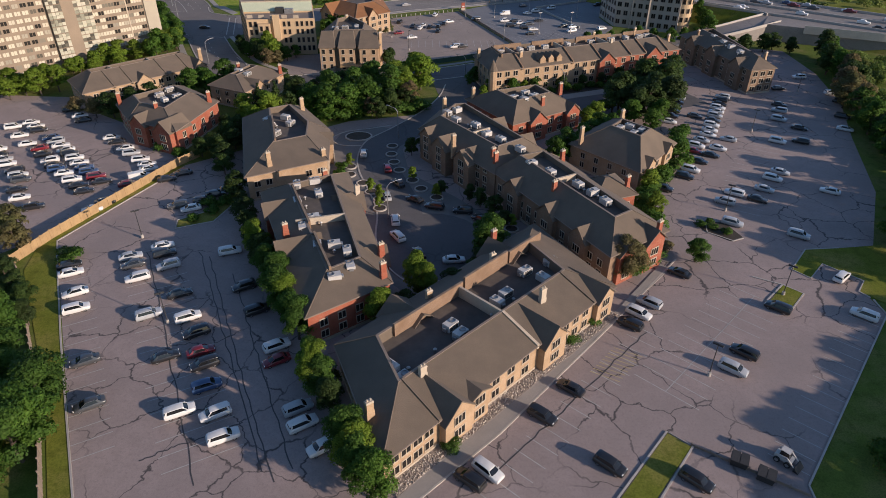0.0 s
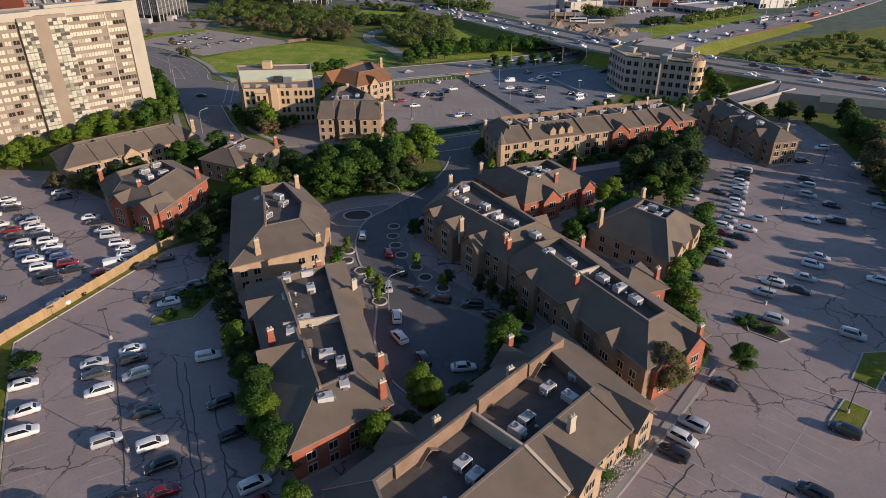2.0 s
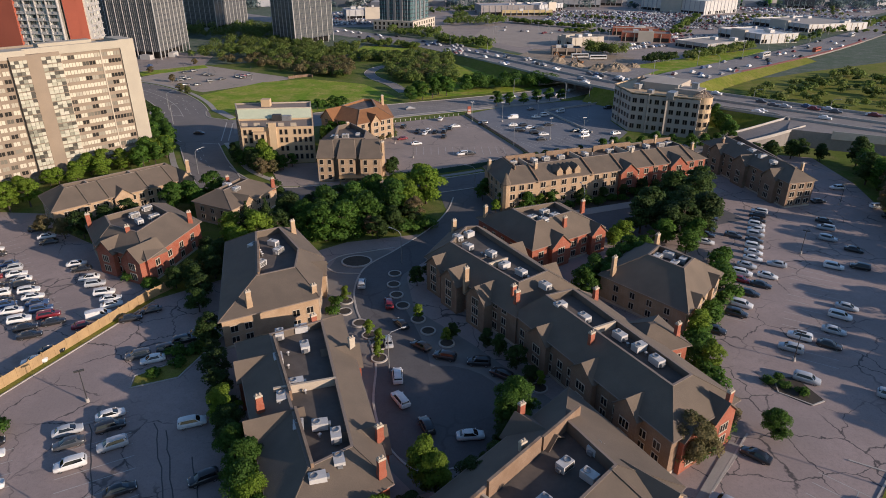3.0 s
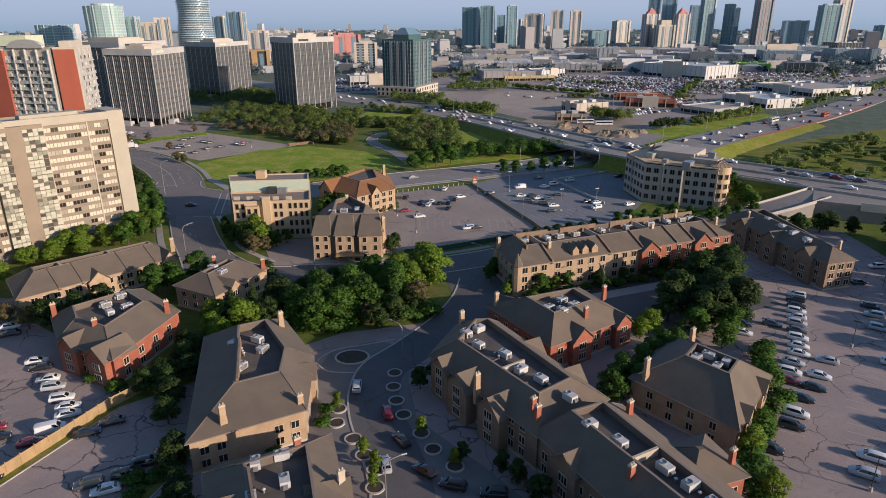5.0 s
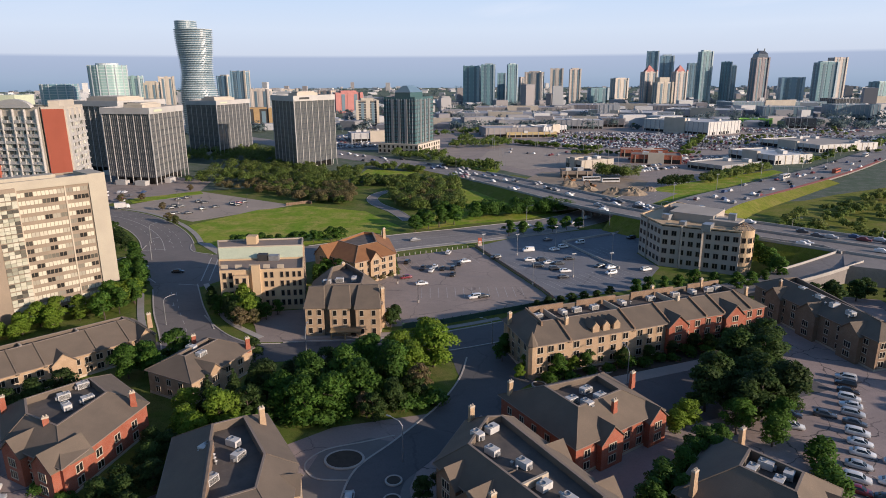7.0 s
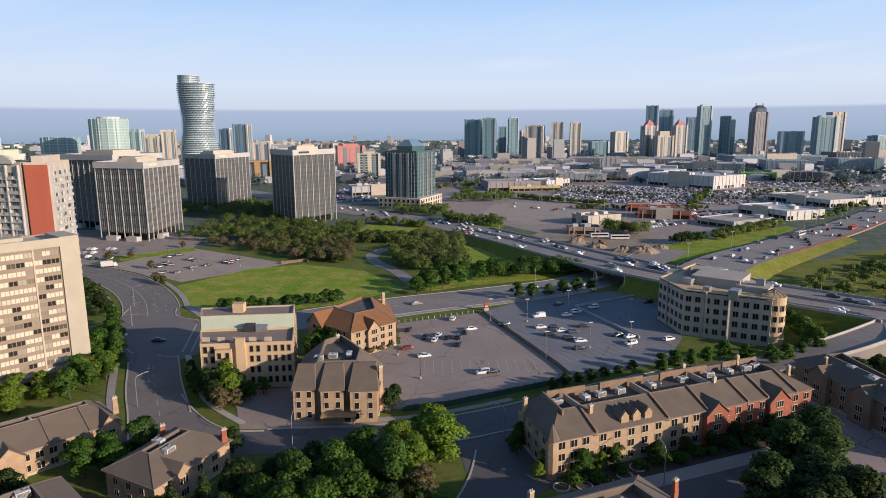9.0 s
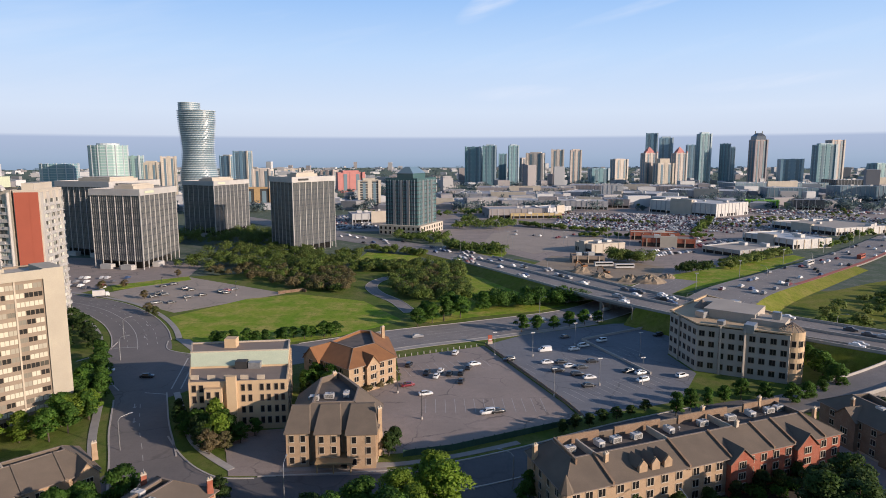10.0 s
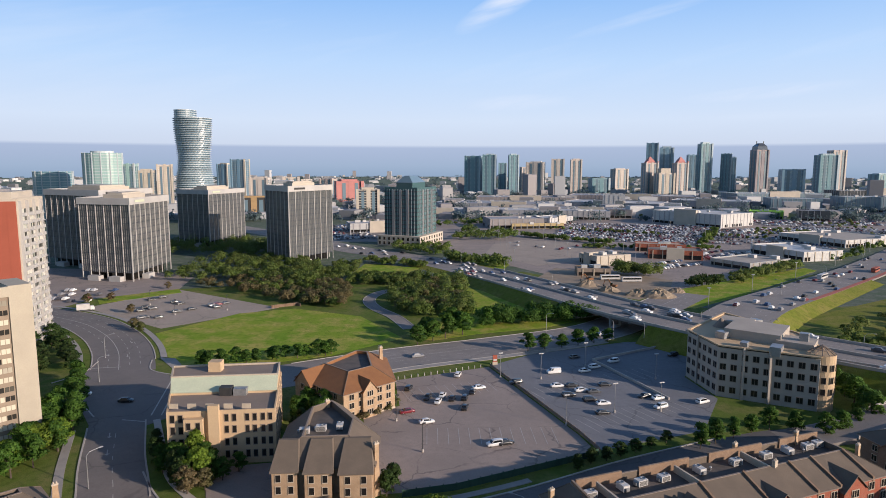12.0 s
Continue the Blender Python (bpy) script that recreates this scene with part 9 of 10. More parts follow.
# hedges of the lots and the street
trees("dark", [(39.4, 247.4), (43.4, 249.6), (47.8, 251.8), (52.4, 254.2), (57.2, 257.0), (35.4, 246.2), (31.6, 243.0)], 3.6, 1.3, "in the hedge between lot and street")
trees("broad", [(64.4, 253.6), (69.4, 256.4), (75.4, 259.4), (81.6, 262.4), (87.4, 264.4), (93.4, 262.6), (99.4, 259.6), (105.4, 262.4), (111.4, 265.8)], 6.2, 1.0, "in the row before the round office")
trees("broad", [(119.4, 274.6), (121.6, 281.4), (123.4, 288.4), (125, 295), (126.6, 302), (117.4, 268.4)], 8.2, 1.0, "beside the round office")
trees("broad", [(34.6, 336.4), (41.4, 339.4), (48.4, 341.6), (55.4, 344.6), (62.4, 347.6), (68.4, 349.4)], 6.6, 1.15, "along the office lot")
for k in range(15):
    t = k / 14
    tree("broad", -82 + 44 * t + trng.uniform(-1.5, 1.5), 318 + 18 * t + trng.uniform(-2.5, 2.5), trng.uniform(4.4, 6.4), 1.3, "at the lower edge of the field")


# shade belt behind the end office, hedge below the apartment tower, shrubs before the office row
trees("young", [(-116, 226), (-113, 231.5), (-111, 236.5), (-108.5, 241), (-104.5, 245), (-100.5, 248.6), (-96.5, 252), (-93.4, 256)], 7.2, 1.25, "in the hedge below the apartment tower")
trees("bush", [tuple(Vector((22.9, 200.1)) + fd * s + fo * w) for s, w in ((4, 3), (9, 4.6), (14, 3), (19, 4), (24.5, 3.2), (29, 4.4), (34, 3), (38, 4.6), (43, 3.4), (48, 4.4), (53, 3.2), (58, 4.6), (63, 3.4))], 2.6, 1.3, "in the bed before the office row")

trees("broad", [(-36, 279), (-31, 275), (-38.4, 272.6)], 7.6, 1.0, "between the beige and the rust-roofed office")
trees("dark", [(-58.4, 240), (-55.6, 236)], 6.6, 1.1, "before the beige office")
trees("young", [(-52.6, 238)], 8.6, 0.95, "before the beige office")
trees("rust", [(-50.4, 235.4), (-53.6, 233.8)], 5.6, 1.1, "before the beige office")

trees("young", [(-129.9, 209.2), (-123, 203.4), (-118.4, 203.5), (-120.8, 209), (-126, 199.7), (-114.5, 207), (-133, 203)], 7.6, 1.2, "below the apartment tower")

trees("dark", [(119, 250), (126, 252), (132, 249), (137, 252), (122, 244), (141, 246)], 6.4, 1.3, "on the slope below the ramp")

# woods and scrub beyond counting
def woods(name, label, blobs, leaf_size, per, material, seed):
    """One thicket: many rounded crowns of leaf sprays on the ground."""
    qs, ix, ns, b0 = [], [], [], 0
    for k, (x, y, r_, h) in enumerate(blobs):
        rr = random.Random(seed * 1000 + k)
        lobes = [(x + rr.uniform(-0.5, 0.5) * r_, y + rr.uniform(-0.5, 0.5) * r_, h * rr.uniform(0.35, 0.72), r_ * rr.uniform(0.4, 0.65)) for _ in range(5)]
        q, i, o = leaf_cloud(seed * 7919 + k, lobes, per, leaf_size, 0.8)
        qs.append(q)
        ns.append(o)
        ix.append(i + b0)
        b0 += len(q)
    me = cloud_mesh(name, np.concatenate(qs), np.concatenate(ix), np.concatenate(ns), material)
    return tagged(new(name, me), label, "woods", kind="stuff")


def scatter(n, quad, lo, hi, seed, k=1.25, clear=()):
    rr = random.Random(seed)
    a, b, c, d = (Vector(p) for p in quad)
    out = []
    for _ in range(n):
        u, v = rr.random(), rr.random()
        p = a.lerp(b, u).lerp(d.lerp(c, u), v)
        h = rr.uniform(lo, hi)
        if all((p - Vector(c)).length > 3.4 + h * 0.5 * k for c in clear):
            out.append((p.x, p.y, h * 0.5 * k, h))
    return out


lane = [tuple(p.to_2d()) for p in smooth([(*p, 0) for p in LANE], 6)]
woods("thicket", "row of round green bushes below the highway", scatter(70, ((20, 370), (72, 384), (70, 396), (20, 386)), 5, 8.5, 1), 0.5, 210, M["leaf"], 3)
woods("thicket", "olive thicket between the lane and the highway", scatter(190, ((-20, 392), (18, 392), (17, 484), (-26, 490)), 4, 8.5, 2, 1.1, lane) + scatter(70, ((-50, 474), (-16, 470), (-18, 490), (-54, 500)), 4, 7, 23, 1.1, lane) + scatter(60, ((-76, 470), (-50, 484), (-52, 552), (-70, 536)), 3, 6.5, 36) + scatter(34, ((-50, 556), (-8, 536), (-4, 546), (-46, 568)), 3, 6, 24), 0.5, 190, M["leaf_wood"], 25)
woods("scrub", "grey-brown bare scrub in the thicket", scatter(34, ((-18, 405), (12, 400), (14, 470), (-18, 470)), 5, 8.5, 26, 0.9, lane), 0.42, 170, M["leaf_rust"], 27)
woods("scrub", "rusty scrub behind the lot", scatter(90, ((-140, 470), (-70, 420), (-42, 412), (-110, 500)), 4, 7, 4, 1.0, lane) + scatter(40, ((-66, 425), (-44, 410), (-44, 468), (-66, 476)), 4.5, 7.5, 28, 1.0, lane), 0.45, 160, M["leaf_rust"], 5)
woods("thicket", "green growth among the rusty scrub", scatter(80, ((-120, 470), (-66, 424), (-44, 408), (-60, 480)), 3, 6, 29, 1.1, lane), 0.5, 170, M["leaf_wood"], 30)
woods("thicket", "green woods round the office slabs", scatter(180, ((-165, 490), (-66, 468), (-74, 526), (-150, 640)), 5, 9, 6) + scatter(90, ((-230, 600), (-130, 600), (-130, 660), (-230, 690)), 6, 11, 7), 0.6, 150, M["leaf_wood"], 8)
trees("broad", [(-7, 346.5), (-0.9, 352), (4.1, 355.6), (11.3, 360.5), (22.9, 376.6), (-3.6, 358), (7.4, 365)], 9.6, 1.15, "by the field")
woods("thicket", "green trees beside the arterial road", scatter(110, ((150, 350), (260, 420), (330, 380), (190, 300)), 3, 6.5, 9) + scatter(90, ((182, 474), (252, 530), (250, 536), (178, 482)), 4, 7, 10) + scatter(34, ((117, 503), (140, 494), (146, 508), (122, 518)), 6, 10, 11), 0.6, 130, M["leaf_wood"], 12)
woods("far_trees", "lines of trees across the shopping district", scatter(50, ((8, 560), (52, 536), (54, 550), (10, 582)), 5, 9, 13) + scatter(70, ((88, 728), (158, 664), (163, 672), (95, 738)), 3, 6, 14) + scatter(110, ((300, 560), (640, 868), (632, 876), (294, 568)), 3, 6, 15) + scatter(60, ((20, 700), (60, 690), (108, 748), (40, 800)), 5, 9, 16) + scatter(60, ((235, 660), (310, 800), (318, 796), (243, 656)), 3, 5, 19) + scatter(60, ((130, 640), (240, 625), (240, 632), (131, 650)), 3, 5, 20) + scatter(46, ((-30, 620), (10, 590), (14, 640), (-40, 700)), 4, 8, 21) + scatter(90, ((-70, 800), (160, 900), (150, 925), (-80, 840)), 4, 8, 22), 0.8, 70, M["leaf_wood"], 17)
woods("thicket", "dense dark green thicket along the east edge of the lot", scatter(120, ((106, 106), (152, 236), (166, 228), (120, 96)), 3.5, 6.5, 61), 0.42, 230, M["leaf_wood"], 62)
woods("thicket", "green bushes along the east edge of the lot", scatter(90, ((103, 108), (149, 238), (155, 235), (110, 104)), 2.0, 4.0, 63), 0.36, 190, M["leaf"], 64)
mall = []
for k in range(26):
    mr = random.Random(900 + k)
    x, y = mr.uniform(90, 520), mr.uniform(620, 1000)
    a = radians(mr.choice((-28, 62, -28)))
    for j in range(mr.randrange(6, 14)):
        h = mr.uniform(2.6, 6.0)
        mall.append((x + 7.5 * j * math.cos(a) + mr.uniform(-1, 1), y + 7.5 * j * math.sin(a) + mr.uniform(-1, 1), h * 0.55, h))
woods("far_trees", "rows of small trees between the shopping lots", mall, 0.9, 60, M["leaf_wood"], 51)
woods("conifers", "dark conifers beside the earthworks", scatter(22, ((145, 459), (163, 459), (170, 468), (150, 470)), 6, 9, 52, 0.8), 0.6, 110, M["leaf_dark"], 53)
# tree cover of the plain, its haze painted into the leaf colour
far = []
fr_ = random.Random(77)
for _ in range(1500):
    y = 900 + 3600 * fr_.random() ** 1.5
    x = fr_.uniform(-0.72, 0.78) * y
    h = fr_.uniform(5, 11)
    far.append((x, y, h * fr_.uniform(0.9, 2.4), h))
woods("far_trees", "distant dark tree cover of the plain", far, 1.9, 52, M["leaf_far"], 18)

# distant low town
vs, fs = [], []
for _ in range(1300):
    y = 950 + 3500 * fr_.random() ** 1.4
    x = fr_.uniform(-0.75, 0.8) * y
    w, d, h = fr_.uniform(8, 40), fr_.uniform(8, 30), fr_.choice((5, 6, 7, 8, 9, 12, 16))
    if fr_.random() < 0.03:
        w, d, h = 22, 18, fr_.uniform(25, 60)
    b0 = len(vs)
    a = fr_.uniform(-0.5, 0.5)
    for z in (0, h):
        for sx, sy in ((-1, -1), (1, -1), (1, 1), (-1, 1)):
            vs.append((x + (sx * w * math.cos(a) - sy * d * math.sin(a)) / 2, y + (sx * w * math.sin(a) + sy * d * math.cos(a)) / 2, z))
    rh = h * 0.3 if h < 8 else 0.6
    vs.append((x - w * 0.25 * math.cos(a), y - w * 0.25 * math.sin(a), h + rh))
    vs.append((x + w * 0.25 * math.cos(a), y + w * 0.25 * math.sin(a), h + rh))
    for f in ((0, 1, 5, 4), (1, 2, 6, 5), (2, 3, 7, 6), (3, 0, 4, 7), (4, 5, 9, 8), (6, 7, 8, 9), (5, 6, 9), (7, 4, 8)):
        fs.append([b0 + q for q in f])
stuff_mesh("far_town", vs, fs, M["town"], "distant low houses and blocks of the town", "houses")

# ---- fences, lamps and smaller things ----
def fence(name, label, pts, h, step, mat, z=0.05, thick=0.06):
    ob = base(name, pts[0][0], pts[0][1], 0, label, "fence")
    o = Vector((pts[0][0], pts[0][1], 0))
    for a, b in zip(pts, pts[1:]):
        a, b = Vector((*a, 0)) - o, Vector((*b, 0)) - o
        n = max(1, round((b - a).length / step))
        d = (b - a) / n
        turn = Matrix.Rotation(math.atan2(d.y, d.x), 4, "Z")
        bm = bmesh.new()
        long = d.length
        k = max(3, int(long / 0.42))
        xs = []
        for j in range(k):
            xs += [j * long / k + 0.02, (j + 1) * long / k - 0.02]
        # boards with shallow gaps on two rails, one joined panel
        top = [(x, (-thick if (j // 2) % 2 else -thick * 0.6)) for j, x in enumerate(xs)]
        lp = [[(x, y, zz) for x, y in top] + [(x, 0.0, zz) for x, y in top[::-1]] for zz in (z, z + h)]
        rings(bm, lp)
        panel = finish("panel", bm, M[mat])
        bm = bmesh.new()
        box(bm, -0.08, -0.1, 0, 0.08, 0.1, h + 0.2)
        box(bm, -0.1, -0.12, h + 0.2, 0.1, 0.12, h + 0.26)
        post = finish("post", bm, M[mat])
        for j in range(n):
            for nm, me in (("panel", panel), ("post", post)):
                q = part(nm, me, None, ob)
                q.matrix_basis = Matrix.Translation(a + d * j) @ turn
    return ob


fence("wooden_fence", "long sunlit wooden board fence between two lots", [(-76.5, 108), (-73.6, 117.2), (-59.0, 151.2), (-55.5, 156.5)], 2.1, 2.4, "wood")
fence("wooden_fence", "weathered wooden garden fence beside the verge", [(-40.2, 46), (-45.7, 57), (-54.3, 73.6), (-63.9, 89.2), (-74.2, 105.6), (-76.5, 108)], 1.8, 2.4, "taupe")
fence("lot_fence", "low dark fence between the two parking lots", [(18.8, 319.2), (36.7, 262.7), (39.2, 252.4)], 1.0, 3.0, "taupe")
fence("street_fence", "low dark green fence along the street", [(-8, 231.6), (3.5, 234.4), (35, 248.6), (38.4, 250.6)], 1.6, 3.0, "screen")
fence("lot_fence", "low weathered fence below the grass wedge", [(37.0, 62.6), (49, 54.4)], 0.4, 2.4, "taupe")


def lot_lamp(name, label, h, arms, mat="dark", head="dark", group="parking lot lamps", foot=True):
    ob = base(name, 0, 0, 0, label, "lamp post", group)
    bm = bmesh.new()
    tube(bm, 0, 0, 0.5 if foot else 0, h, 0.09, 0.06, 8)
    part("pole", bm, M[mat], ob)
    if foot:
        bm = bmesh.new()
        tube(bm, 0, 0, 0, 0.75, 0.3, 0.28, 10)
        part("footing", bm, M["kerb"], ob)
    for s in arms:
        bm = bmesh.new()
        rings(bm, [[(s * x, y, z) for x, y in ((0.05, -0.2 * w), (0.75, -0.2 * w), (0.75, 0.2 * w), (0.05, 0.2 * w))] for z, w in ((h - 0.16, 1.0), (h + 0.02, 1.0), (h + 0.1, 0.5))])
        hd = part("lamp_head", bm, M[head], ob)
        bm = bmesh.new()
        box(bm, min(s * 0.12, s * 0.68), -0.15, h - 0.19, max(s * 0.12, s * 0.68), 0.15, h - 0.162)
        part("lens", bm, M["lampglass"], hd)
    return ob


def street_lamp(h=8.6, reach=2.6):
    ob = base("street_lamp", 0, 0, 0, "grey steel street lamp with a curved arm", "street lamp", "street lamps")
    bm = bmesh.new()
    pipe(bm, [(0, 0, 0), (0, 0, h * 0.5), (0, 0, h * 0.86), (reach * 0.25, 0, h * 0.95), (reach, 0, h)], [0.13, 0.11, 0.09, 0.07, 0.06], 8)
    part("pole", bm, M["steel"], ob)
    bm = bmesh.new()
    rings(bm, [[(reach + x, y * w, h + z) for x, y in ((-0.1, -0.16), (0.75, -0.16), (0.75, 0.16), (-0.1, 0.16))] for z, w in ((-0.1, 0.8), (0.02, 1.0), (0.12, 0.5))])
    part("lamp_head", bm, M["steel"], ob)
    return ob


def place(ob, spots):
    for k, (x, y, t) in enumerate(spots):
        m = pose(x, y, 0.02, 0, 0, t)
        if k == 0:
            ob.matrix_basis = m
        else:
            copy_thing(ob, m)


place(lot_lamp("lot_lamp", "dark steel parking lot lamp on a concrete footing", 6.3, (1, -1)), [(44.4, 75.6, -43), (-55.6, 117.3, 27), (-41.4, 90.0, 27), (65.4, 95.4, -43), (67.4, 125.9, -34), (122.8, 203.6, 0), (-85.0, 148.4, 30), (93.0, 170.5, -34)])
place(lot_lamp("lot_lamp", "tall pale parking lot lamp with white heads", 8.6, (1, -1), "steel", "white", "tall lot lamps"), [(49.9, 276.9, 15), (34.3, 268.1, 15), (34.1, 305.9, 15), (51.8, 318.3, 15), (71.6, 304.9, 15), (63.2, 277.4, 15), (20.9, 306.6, 15)])
place(lot_lamp("lot_lamp", "slim dark lamp in the worn lot", 7.4, (1,), "dark", "dark", "slim lot lamps"), [(-4.0, 252.9, 0), (-11.4, 272, 0), (-121, 398, 0), (-100, 408, 0), (-142, 420, 0)])
place(street_lamp(), [(-5.4, 167.8, 150), (15.6, 216.4, 165), (44.8, 197.3, 100), (-75.6, 236.4, 40), (-31.2, 212.4, 90), (-6.2, 124.4, 20), (-108.4, 305, 20), (-119.5, 331, 30), (71.2, 352.0, 130), (100.6, 334.4, 130), (46.6, 364.4, -40), (-20, 318, -70), (82, 347, 120)])
hl = street_lamp(11.0, 3.0)
place(hl, [(129, 343, -60), (152, 322, -60), (110, 360, -60), (66, 452, -30), (45, 500, -30), (20, 548, -30), (180, 425, 130), (235, 475, 130), (295, 530, 130), (175, 300, -60)])
# skips, loader, sign pillar, site machines, buses
def skip(x, y, turn):
    ob = base("skip", x, y, 0.04, "dark steel waste skip with sloped lids", "dumpster", "waste skips", turn)
    bm = bmesh.new()
    rings(bm, [[(sx * w, sy * d, z) for sx, sy in ((-1, -1), (1, -1), (1, 1), (-1, 1))] for w, d, z in ((0.95, 0.6, 0.12), (1.05, 0.8, 1.15), (1.1, 0.85, 1.15), (1.1, 0.85, 1.22))])
    part("bin", bm, M["dark"], ob)
    for sx in (-0.54, 0.54):
        bm = bmesh.new()
        rings(bm, [[(sx + a * 0.5, b, 1.22 + (0.28 if b > 0 else 0.02) + c) for a, b in ((-1, -0.85), (1, -0.85), (1, 0.85), (-1, 0.85))] for c in (0.0, 0.05)])
        part("lid", bm, M["dark"], ob)
    return ob


skip(42.0, 59.4, -30)
skip(44.4, 57.0, -34)
ld_ = base("skid_loader", 48.2, 59.8, 0.04, "small white loader with black wheels parked on the lot", "loader", "", -50)
bm = bmesh.new()
rings(bm, [[(x, sy * 0.6, z) for x, sy, z in ((-1.2, -1, a), (1.0, -1, a), (1.0, 1, a), (-1.2, 1, a))] for a in (0.45, 1.05)])
part("chassis", bm, M["white"], ld_)
bm = bmesh.new()
rings(bm, [[(-0.7, -0.5, 1.05), (0.6, -0.5, 1.05), (0.6, 0.5, 1.05), (-0.7, 0.5, 1.05)], [(-0.6, -0.45, 2.0), (0.35, -0.45, 2.0), (0.35, 0.45, 2.0), (-0.6, 0.45, 2.0)]])
part("cab", bm, M["car_glass"], ld_)
bm = bmesh.new()
box(bm, -0.7, -0.5, 2.0, 0.45, 0.5, 2.08)
part("cab_roof", bm, M["white"], ld_)
for sy in (-1, 1):
    bm = bmesh.new()
    pipe(bm, [(-1.1, sy * 0.75, 1.3), (0.4, sy * 0.75, 1.5), (1.6, sy * 0.75, 0.5)], [0.1, 0.1, 0.08], 5)
    part("lift_arm", bm, M["white"], ld_)
    for sx in (-0.7, 0.65):
        w_ = part("wheel", TYRE, None, ld_)
        w_.matrix_basis = Matrix.Translation((sx, sy * 0.75, 0.42)) @ Matrix.Diagonal((1.27, 1.3, 1.27, 1)) @ Matrix.Rotation(0 if sy < 0 else math.pi, 4, "Z")
bm = bmesh.new()
rings(bm, [[(1.5, -0.9, 0.1), (2.2, -0.9, 0.1), (2.2, 0.9, 0.1), (1.5, 0.9, 0.1)], [(1.45, -0.9, 0.75), (1.6, -0.9, 0.75), (1.6, 0.9, 0.75), (1.45, 0.9, 0.75)]])
part("bucket", bm, M["dark"], ld_)

sg = base("sign_pillar", 20.6, 321.2, 0.05, "red and white sign pillar at the lot corner", "sign", "", 10)
bm = bmesh.new()
box(bm, -0.9, -0.35, 0, 0.9, 0.35, 1.0)
part("plinth", bm, M["stone"], sg)
bm = bmesh.new()
box(bm, -0.8, -0.25, 1.0, 0.8, 0.25, 3.4)
part("panel", bm, M["red_wall"], sg)
bm = bmesh.new()
box(bm, -0.6, -0.29, 1.4, 0.6, -0.24, 2.0)
part("white_field", bm, M["white"], sg)


def bus(x, y, z, turn, tone):
    ob = base("bus", x, y, z, ("red" if tone == "red_wall" else "white") + " city bus with dark windows", "bus", "", turn)
    bm = bmesh.new()
    box(bm, -6, -1.27, 0.35, 6, 1.27, 3.0)
    bmesh.ops.bevel(bm, geom=bm.edges[:], offset=0.14, segments=2)
    part("body", bm, M[tone], ob)
    for sy in (-1, 1):
        bm = bmesh.new()
        box(bm, -5.5, sy * 1.28 - 0.02, 1.5, 5.6, sy * 1.28 + 0.02, 2.5)
        part("side_window", bm, M["car_glass"], ob)
        for sx in (-3.6, 3.4):
            w_ = part("wheel", TYRE, None, ob)
            w_.matrix_basis = Matrix.Translation((sx, sy * 1.1, 0.5)) @ Matrix.Diagonal((1.5, 1.5, 1.5, 1)) @ Matrix.Rotation(0 if sy < 0 else math.pi, 4, "Z")
    bm = bmesh.new()
    box(bm, 5.98, -1.1, 1.2, 6.03, 1.1, 2.6)
    part("windscreen", bm, M["car_glass"], ob)
    return ob


def on_line(line, i, off):
    d = (line[i + 1] - line[i]).normalized()
    return line[i].x - d.y * off, line[i].y + d.x * off, line[i].z + 0.06, math.degrees(math.atan2(d.y, d.x))


for i_, off_, tone_ in ((14, 7, "white"), (17, -7, "red_wall"), (22, 3, "white")):
    bus(*on_line(art, i_, off_), tone_)


for x_, y_, a_ in ((109, 489, 4), (120, 481.5, 2)):
    bus(x_, y_, 0.08, a_, "white")


def mound(x, y, r, h, seed):
    rr = random.Random(seed)
    ob = base("soil_pile", x, y, 0.04, "heaped brown soil on the building site", "soil pile", "soil piles")
    bm = bmesh.new()
    lobe = [rr.uniform(0.75, 1.25) for _ in range(5)]
    rings(bm, [[(r * f * lobe[k // 4] * rr.uniform(0.88, 1.12) * math.cos(k * math.pi / 10), r * 0.8 * f * lobe[k // 4] * rr.uniform(0.88, 1.12) * math.sin(k * math.pi / 10), h * z * rr.uniform(0.7, 1.15)) for k in range(20)] for f, z in ((1.0, 0.0), (0.86, 0.28), (0.68, 0.52), (0.5, 0.72), (0.32, 0.86), (0.14, 0.95))], False, True)
    part("mound", bm, M["soil"], ob)


for k, (x, y, r, h) in enumerate(((120, 437, 9, 4.5), (111, 441, 7, 3.6), (97, 452, 6, 3.0), (90, 470, 7, 3.5), (135, 449, 6, 2.6))):
    mound(x, y, r, h, k)


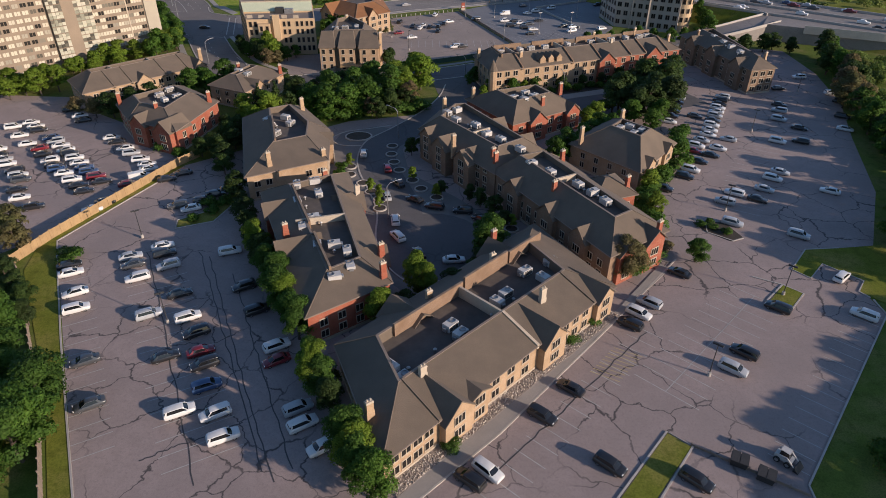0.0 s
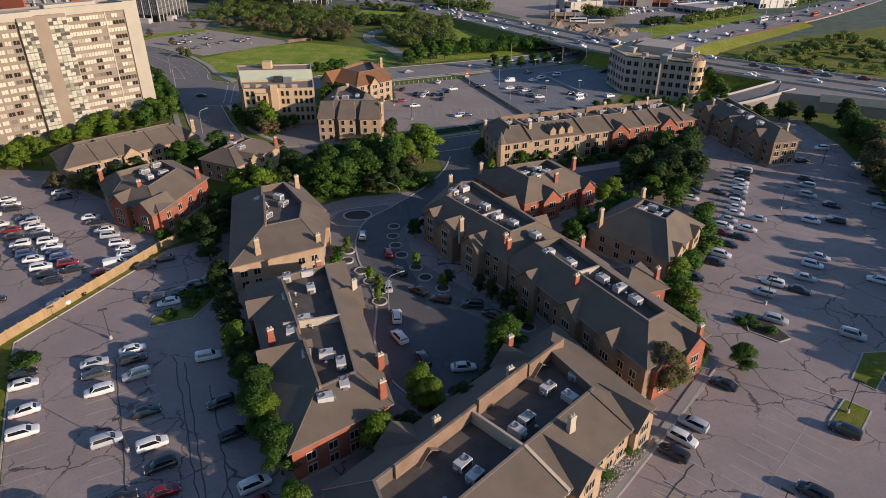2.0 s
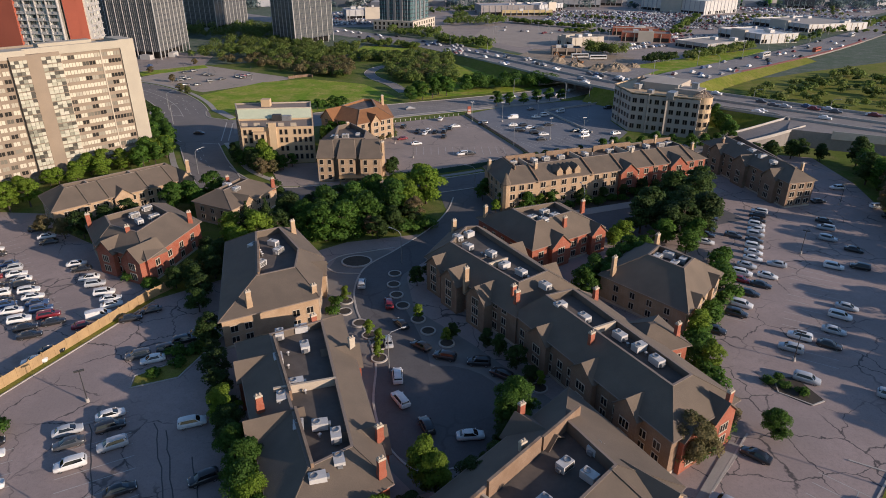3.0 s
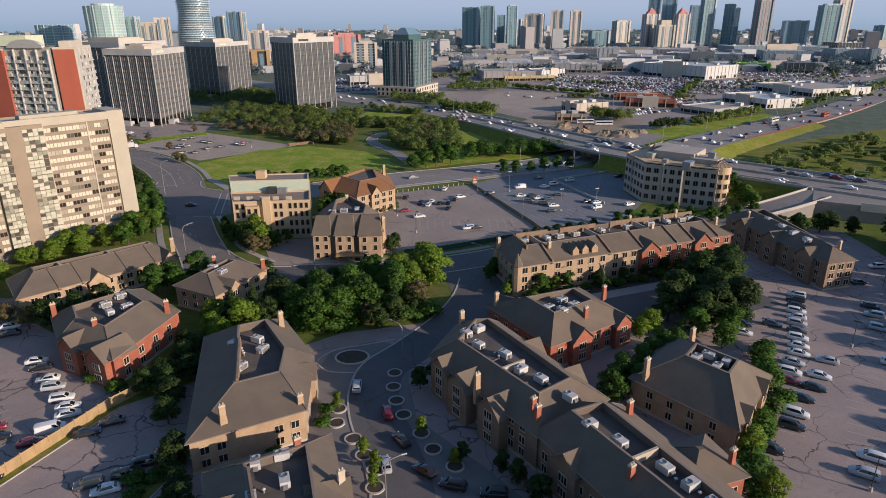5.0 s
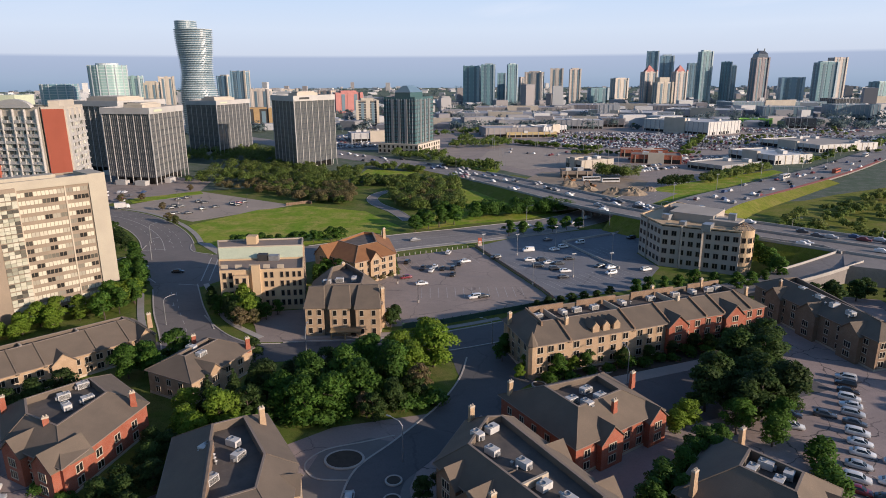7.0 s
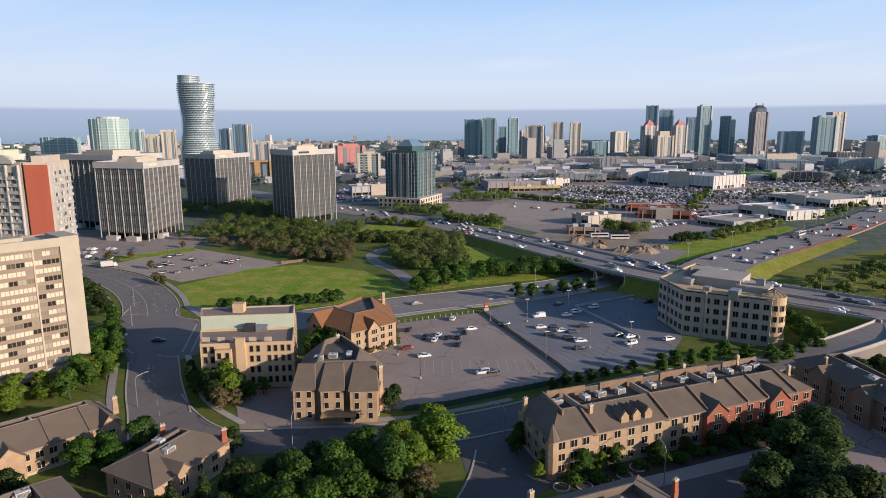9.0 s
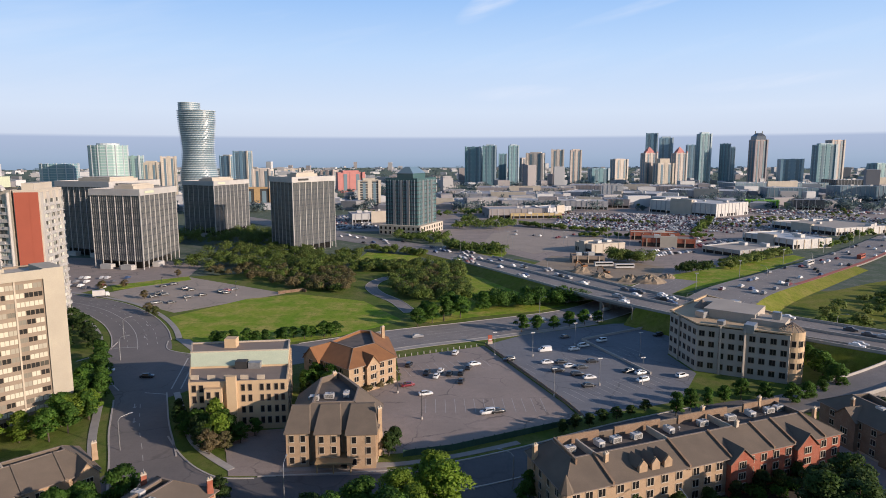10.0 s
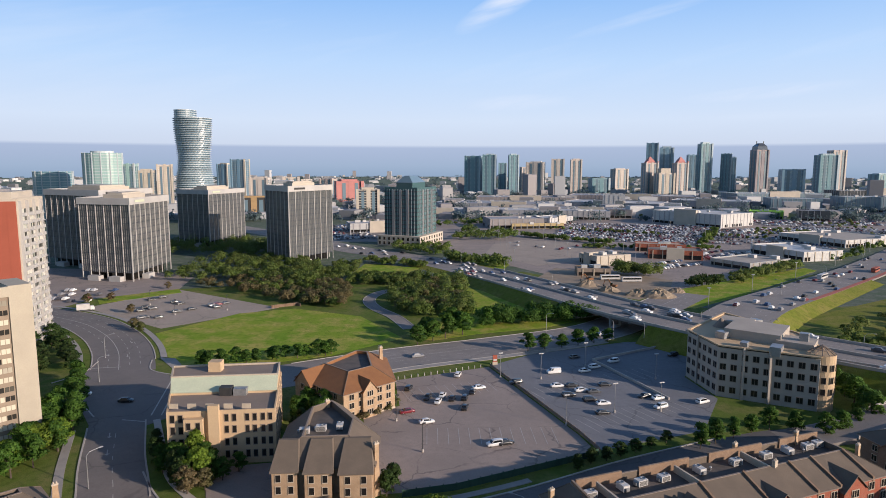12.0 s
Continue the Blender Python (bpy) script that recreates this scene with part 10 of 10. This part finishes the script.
def digger(x, y, turn):
    ob = base("excavator", x, y, 0.04, "orange tracked excavator on bare earth", "excavator", "", turn)
    for sy in (-1, 1):
        bm = bmesh.new()
        rings(bm, [[(1.9 * math.cos(a) * (1 if abs(math.cos(a)) < 0.9 else 1), sy * 1.1 + dy, 0.5 + 0.5 * math.sin(a)) for a in [k * math.pi / 6 for k in range(12)]] for dy in (-0.3, 0.3)])
        part("track", bm, M["dark"], ob)
    bm = bmesh.new()
    rings(bm, [[(-2.2, -1.3, z), (1.2, -1.3, z), (1.2, 1.3, z), (-2.2, 1.3, z)] for z in (1.0, 2.0)])
    part("house", bm, M["orange_roof"], ob)
    bm = bmesh.new()
    rings(bm, [[(0, 0.2, 2.0), (1.3, 0.2, 2.0), (1.3, 1.3, 2.0), (0, 1.3, 2.0)], [(0, 0.3, 3.1), (1.0, 0.3, 3.1), (1.0, 1.2, 3.1), (0, 1.2, 3.1)]])
    part("cab", bm, M["car_glass"], ob)
    bm = bmesh.new()
    pipe(bm, [(1.0, -0.4, 1.6), (3.0, -0.4, 4.6), (5.2, -0.4, 4.0)], [0.35, 0.3, 0.22], 5)
    part("boom", bm, M["orange_roof"], ob)
    bm = bmesh.new()
    pipe(bm, [(5.2, -0.4, 4.0), (5.9, -0.4, 1.4)], [0.24, 0.16], 5)
    part("stick", bm, M["orange_roof"], ob)
    bm = bmesh.new()
    rings(bm, [[(5.5, -0.9, 1.4), (6.4, -0.9, 1.2), (6.4, 0.1, 1.2), (5.5, 0.1, 1.4)], [(5.3, -0.9, 0.5), (5.9, -0.9, 0.4), (5.9, 0.1, 0.4), (5.3, 0.1, 0.5)]])
    part("bucket", bm, M["dark"], ob)


digger(95, 484, 200)
digger(103, 462, 140)

# loose stones in the bed along the brick front
rs = np.random.default_rng(9)
vs, fs = [], []
for k in range(2600):
    u, v = rs.random(), rs.random()
    c = np.array((-3.6, 57.2)) * (1 - u) + np.array((33.0, 91.8)) * u + np.array((1.45, -1.55)) * (0.04 + 0.94 * v)
    r = 0.10 + 0.14 * rs.random() ** 2
    b0 = len(vs)
    for dx, dy, dz in ((1, 0, 0), (0, 1, 0), (-1, 0, 0), (0, -1, 0), (0, 0, 0.7)):
        j = 0.75 + 0.5 * rs.random()
        vs.append((c[0] + dx * r * j, c[1] + dy * r * j, 0.18 + dz * r))
    fs += [(b0, b0 + 1, b0 + 4), (b0 + 1, b0 + 2, b0 + 4), (b0 + 2, b0 + 3, b0 + 4), (b0 + 3, b0, b0 + 4)]
stuff_mesh("bed_stones", vs, fs, M["pebbles"], "loose grey and tan stones along the brick wall", "stones")

# far lamp posts of the lots and roads, too small to pick apart
vs, fs = [], []
lr = random.Random(41)
posts = [(60 + 22 * (k % 6) + lr.uniform(-3, 3), 560 + 34 * (k // 6) + lr.uniform(-4, 4)) for k in range(0, 36, 2)] + [(180 + 40 * (k % 8) + lr.uniform(-5, 5), 600 + 48 * (k // 8) + lr.uniform(-6, 6)) for k in range(0, 48, 2)]
for x_, y_ in posts + [(p.x - 16, p.y + 14) for p in art[6:34:4]]:
    b0 = len(vs)
    for z_ in (0.0, 10.5):
        vs += [(x_ - 0.1, y_ - 0.1, z_), (x_ + 0.1, y_ - 0.1, z_), (x_ + 0.1, y_ + 0.1, z_), (x_ - 0.1, y_ + 0.1, z_)]
    fs += [[b0 + v for v in f] for f in ((0, 1, 5, 4), (1, 2, 6, 5), (2, 3, 7, 6), (3, 0, 4, 7), (4, 5, 6, 7))]
    b0 = len(vs)
    for z_ in (10.4, 10.75):
        vs += [(x_ - 0.9, y_ - 0.3, z_), (x_ + 0.9, y_ - 0.3, z_), (x_ + 0.9, y_ + 0.3, z_), (x_ - 0.9, y_ + 0.3, z_)]
    fs += [[b0 + v for v in f] for f in ((0, 1, 5, 4), (1, 2, 6, 5), (2, 3, 7, 6), (3, 0, 4, 7), (4, 5, 6, 7), (3, 2, 1, 0))]
stuff_mesh("far_lamps", vs, fs, M["steel"], "tall pale lamp posts over the far lots", "lamp posts")


# pale walls round the office lot's ramp, and bollards along the worn lot
bm = bmesh.new()
for run in (((69, 286.3), (56, 325.0)), ((56, 325.0), (99.9, 349.0))):
    ribbon(bm, [Vector((*q, 0.85)) for q in run], 0.2, -0.2, 0.9)
tagged(setting("lot_wall", bm, M["kerb"], "low pale concrete wall of the lot ramp"), category="wall")
bollard = base("bollard", -12.6, 306.0, 0.03, "short white bollard at the edge of the worn lot", "bollard", "white bollards")
bm = bmesh.new()
tube(bm, 0, 0, 0, 0.85, 0.16, 0.15, 8)
part("post", bm, M["kerb"], bollard)
bm = bmesh.new()
tube(bm, 0, 0, 0.85, 1.0, 0.15, 0.06, 8)
part("cap", bm, M["white"], bollard)
for k in range(1, 14):
    copy_thing(bollard, pose(-12.6 + 2.15 * k, 306.0 + 0.92 * k, 0.03))


# white box truck by the north lot and a low brown wall at the field's edge
bt = base("box_truck", -167.2, 406.7, 0.06, "white box truck parked beside the avenue", "truck", "", 28)
bm = bmesh.new()
box(bm, -3.4, -1.2, 0.9, 2.2, 1.2, 3.6)
bmesh.ops.bevel(bm, geom=bm.edges[:], offset=0.06, segments=1)
part("box", bm, M["white"], bt)
bm = bmesh.new()
rings(bm, [[(2.4, -1.05, z), (4.2 - c, -1.05, z), (4.2 - c, 1.05, z), (2.4, 1.05, z)] for z, c in ((0.6, 0), (1.6, 0), (2.5, 0.5))])
part("cab", bm, M["carw"], bt)
for sx in (-2.2, 3.2):
    for sy in (-1, 1):
        w_ = part("wheel", TYRE, None, bt)
        w_.matrix_basis = Matrix.Translation((sx, sy * 0.98, 0.45)) @ Matrix.Diagonal((1.35, 1.35, 1.35, 1)) @ Matrix.Rotation(0 if sy < 0 else math.pi, 4, "Z")
fence("field_wall", "low brown wall at the corner of the lot", [(-79.6, 411.8), (-68.6, 418.4), (-66.0, 415.6)], 1.5, 3.0, "brick_mix", thick=0.4)
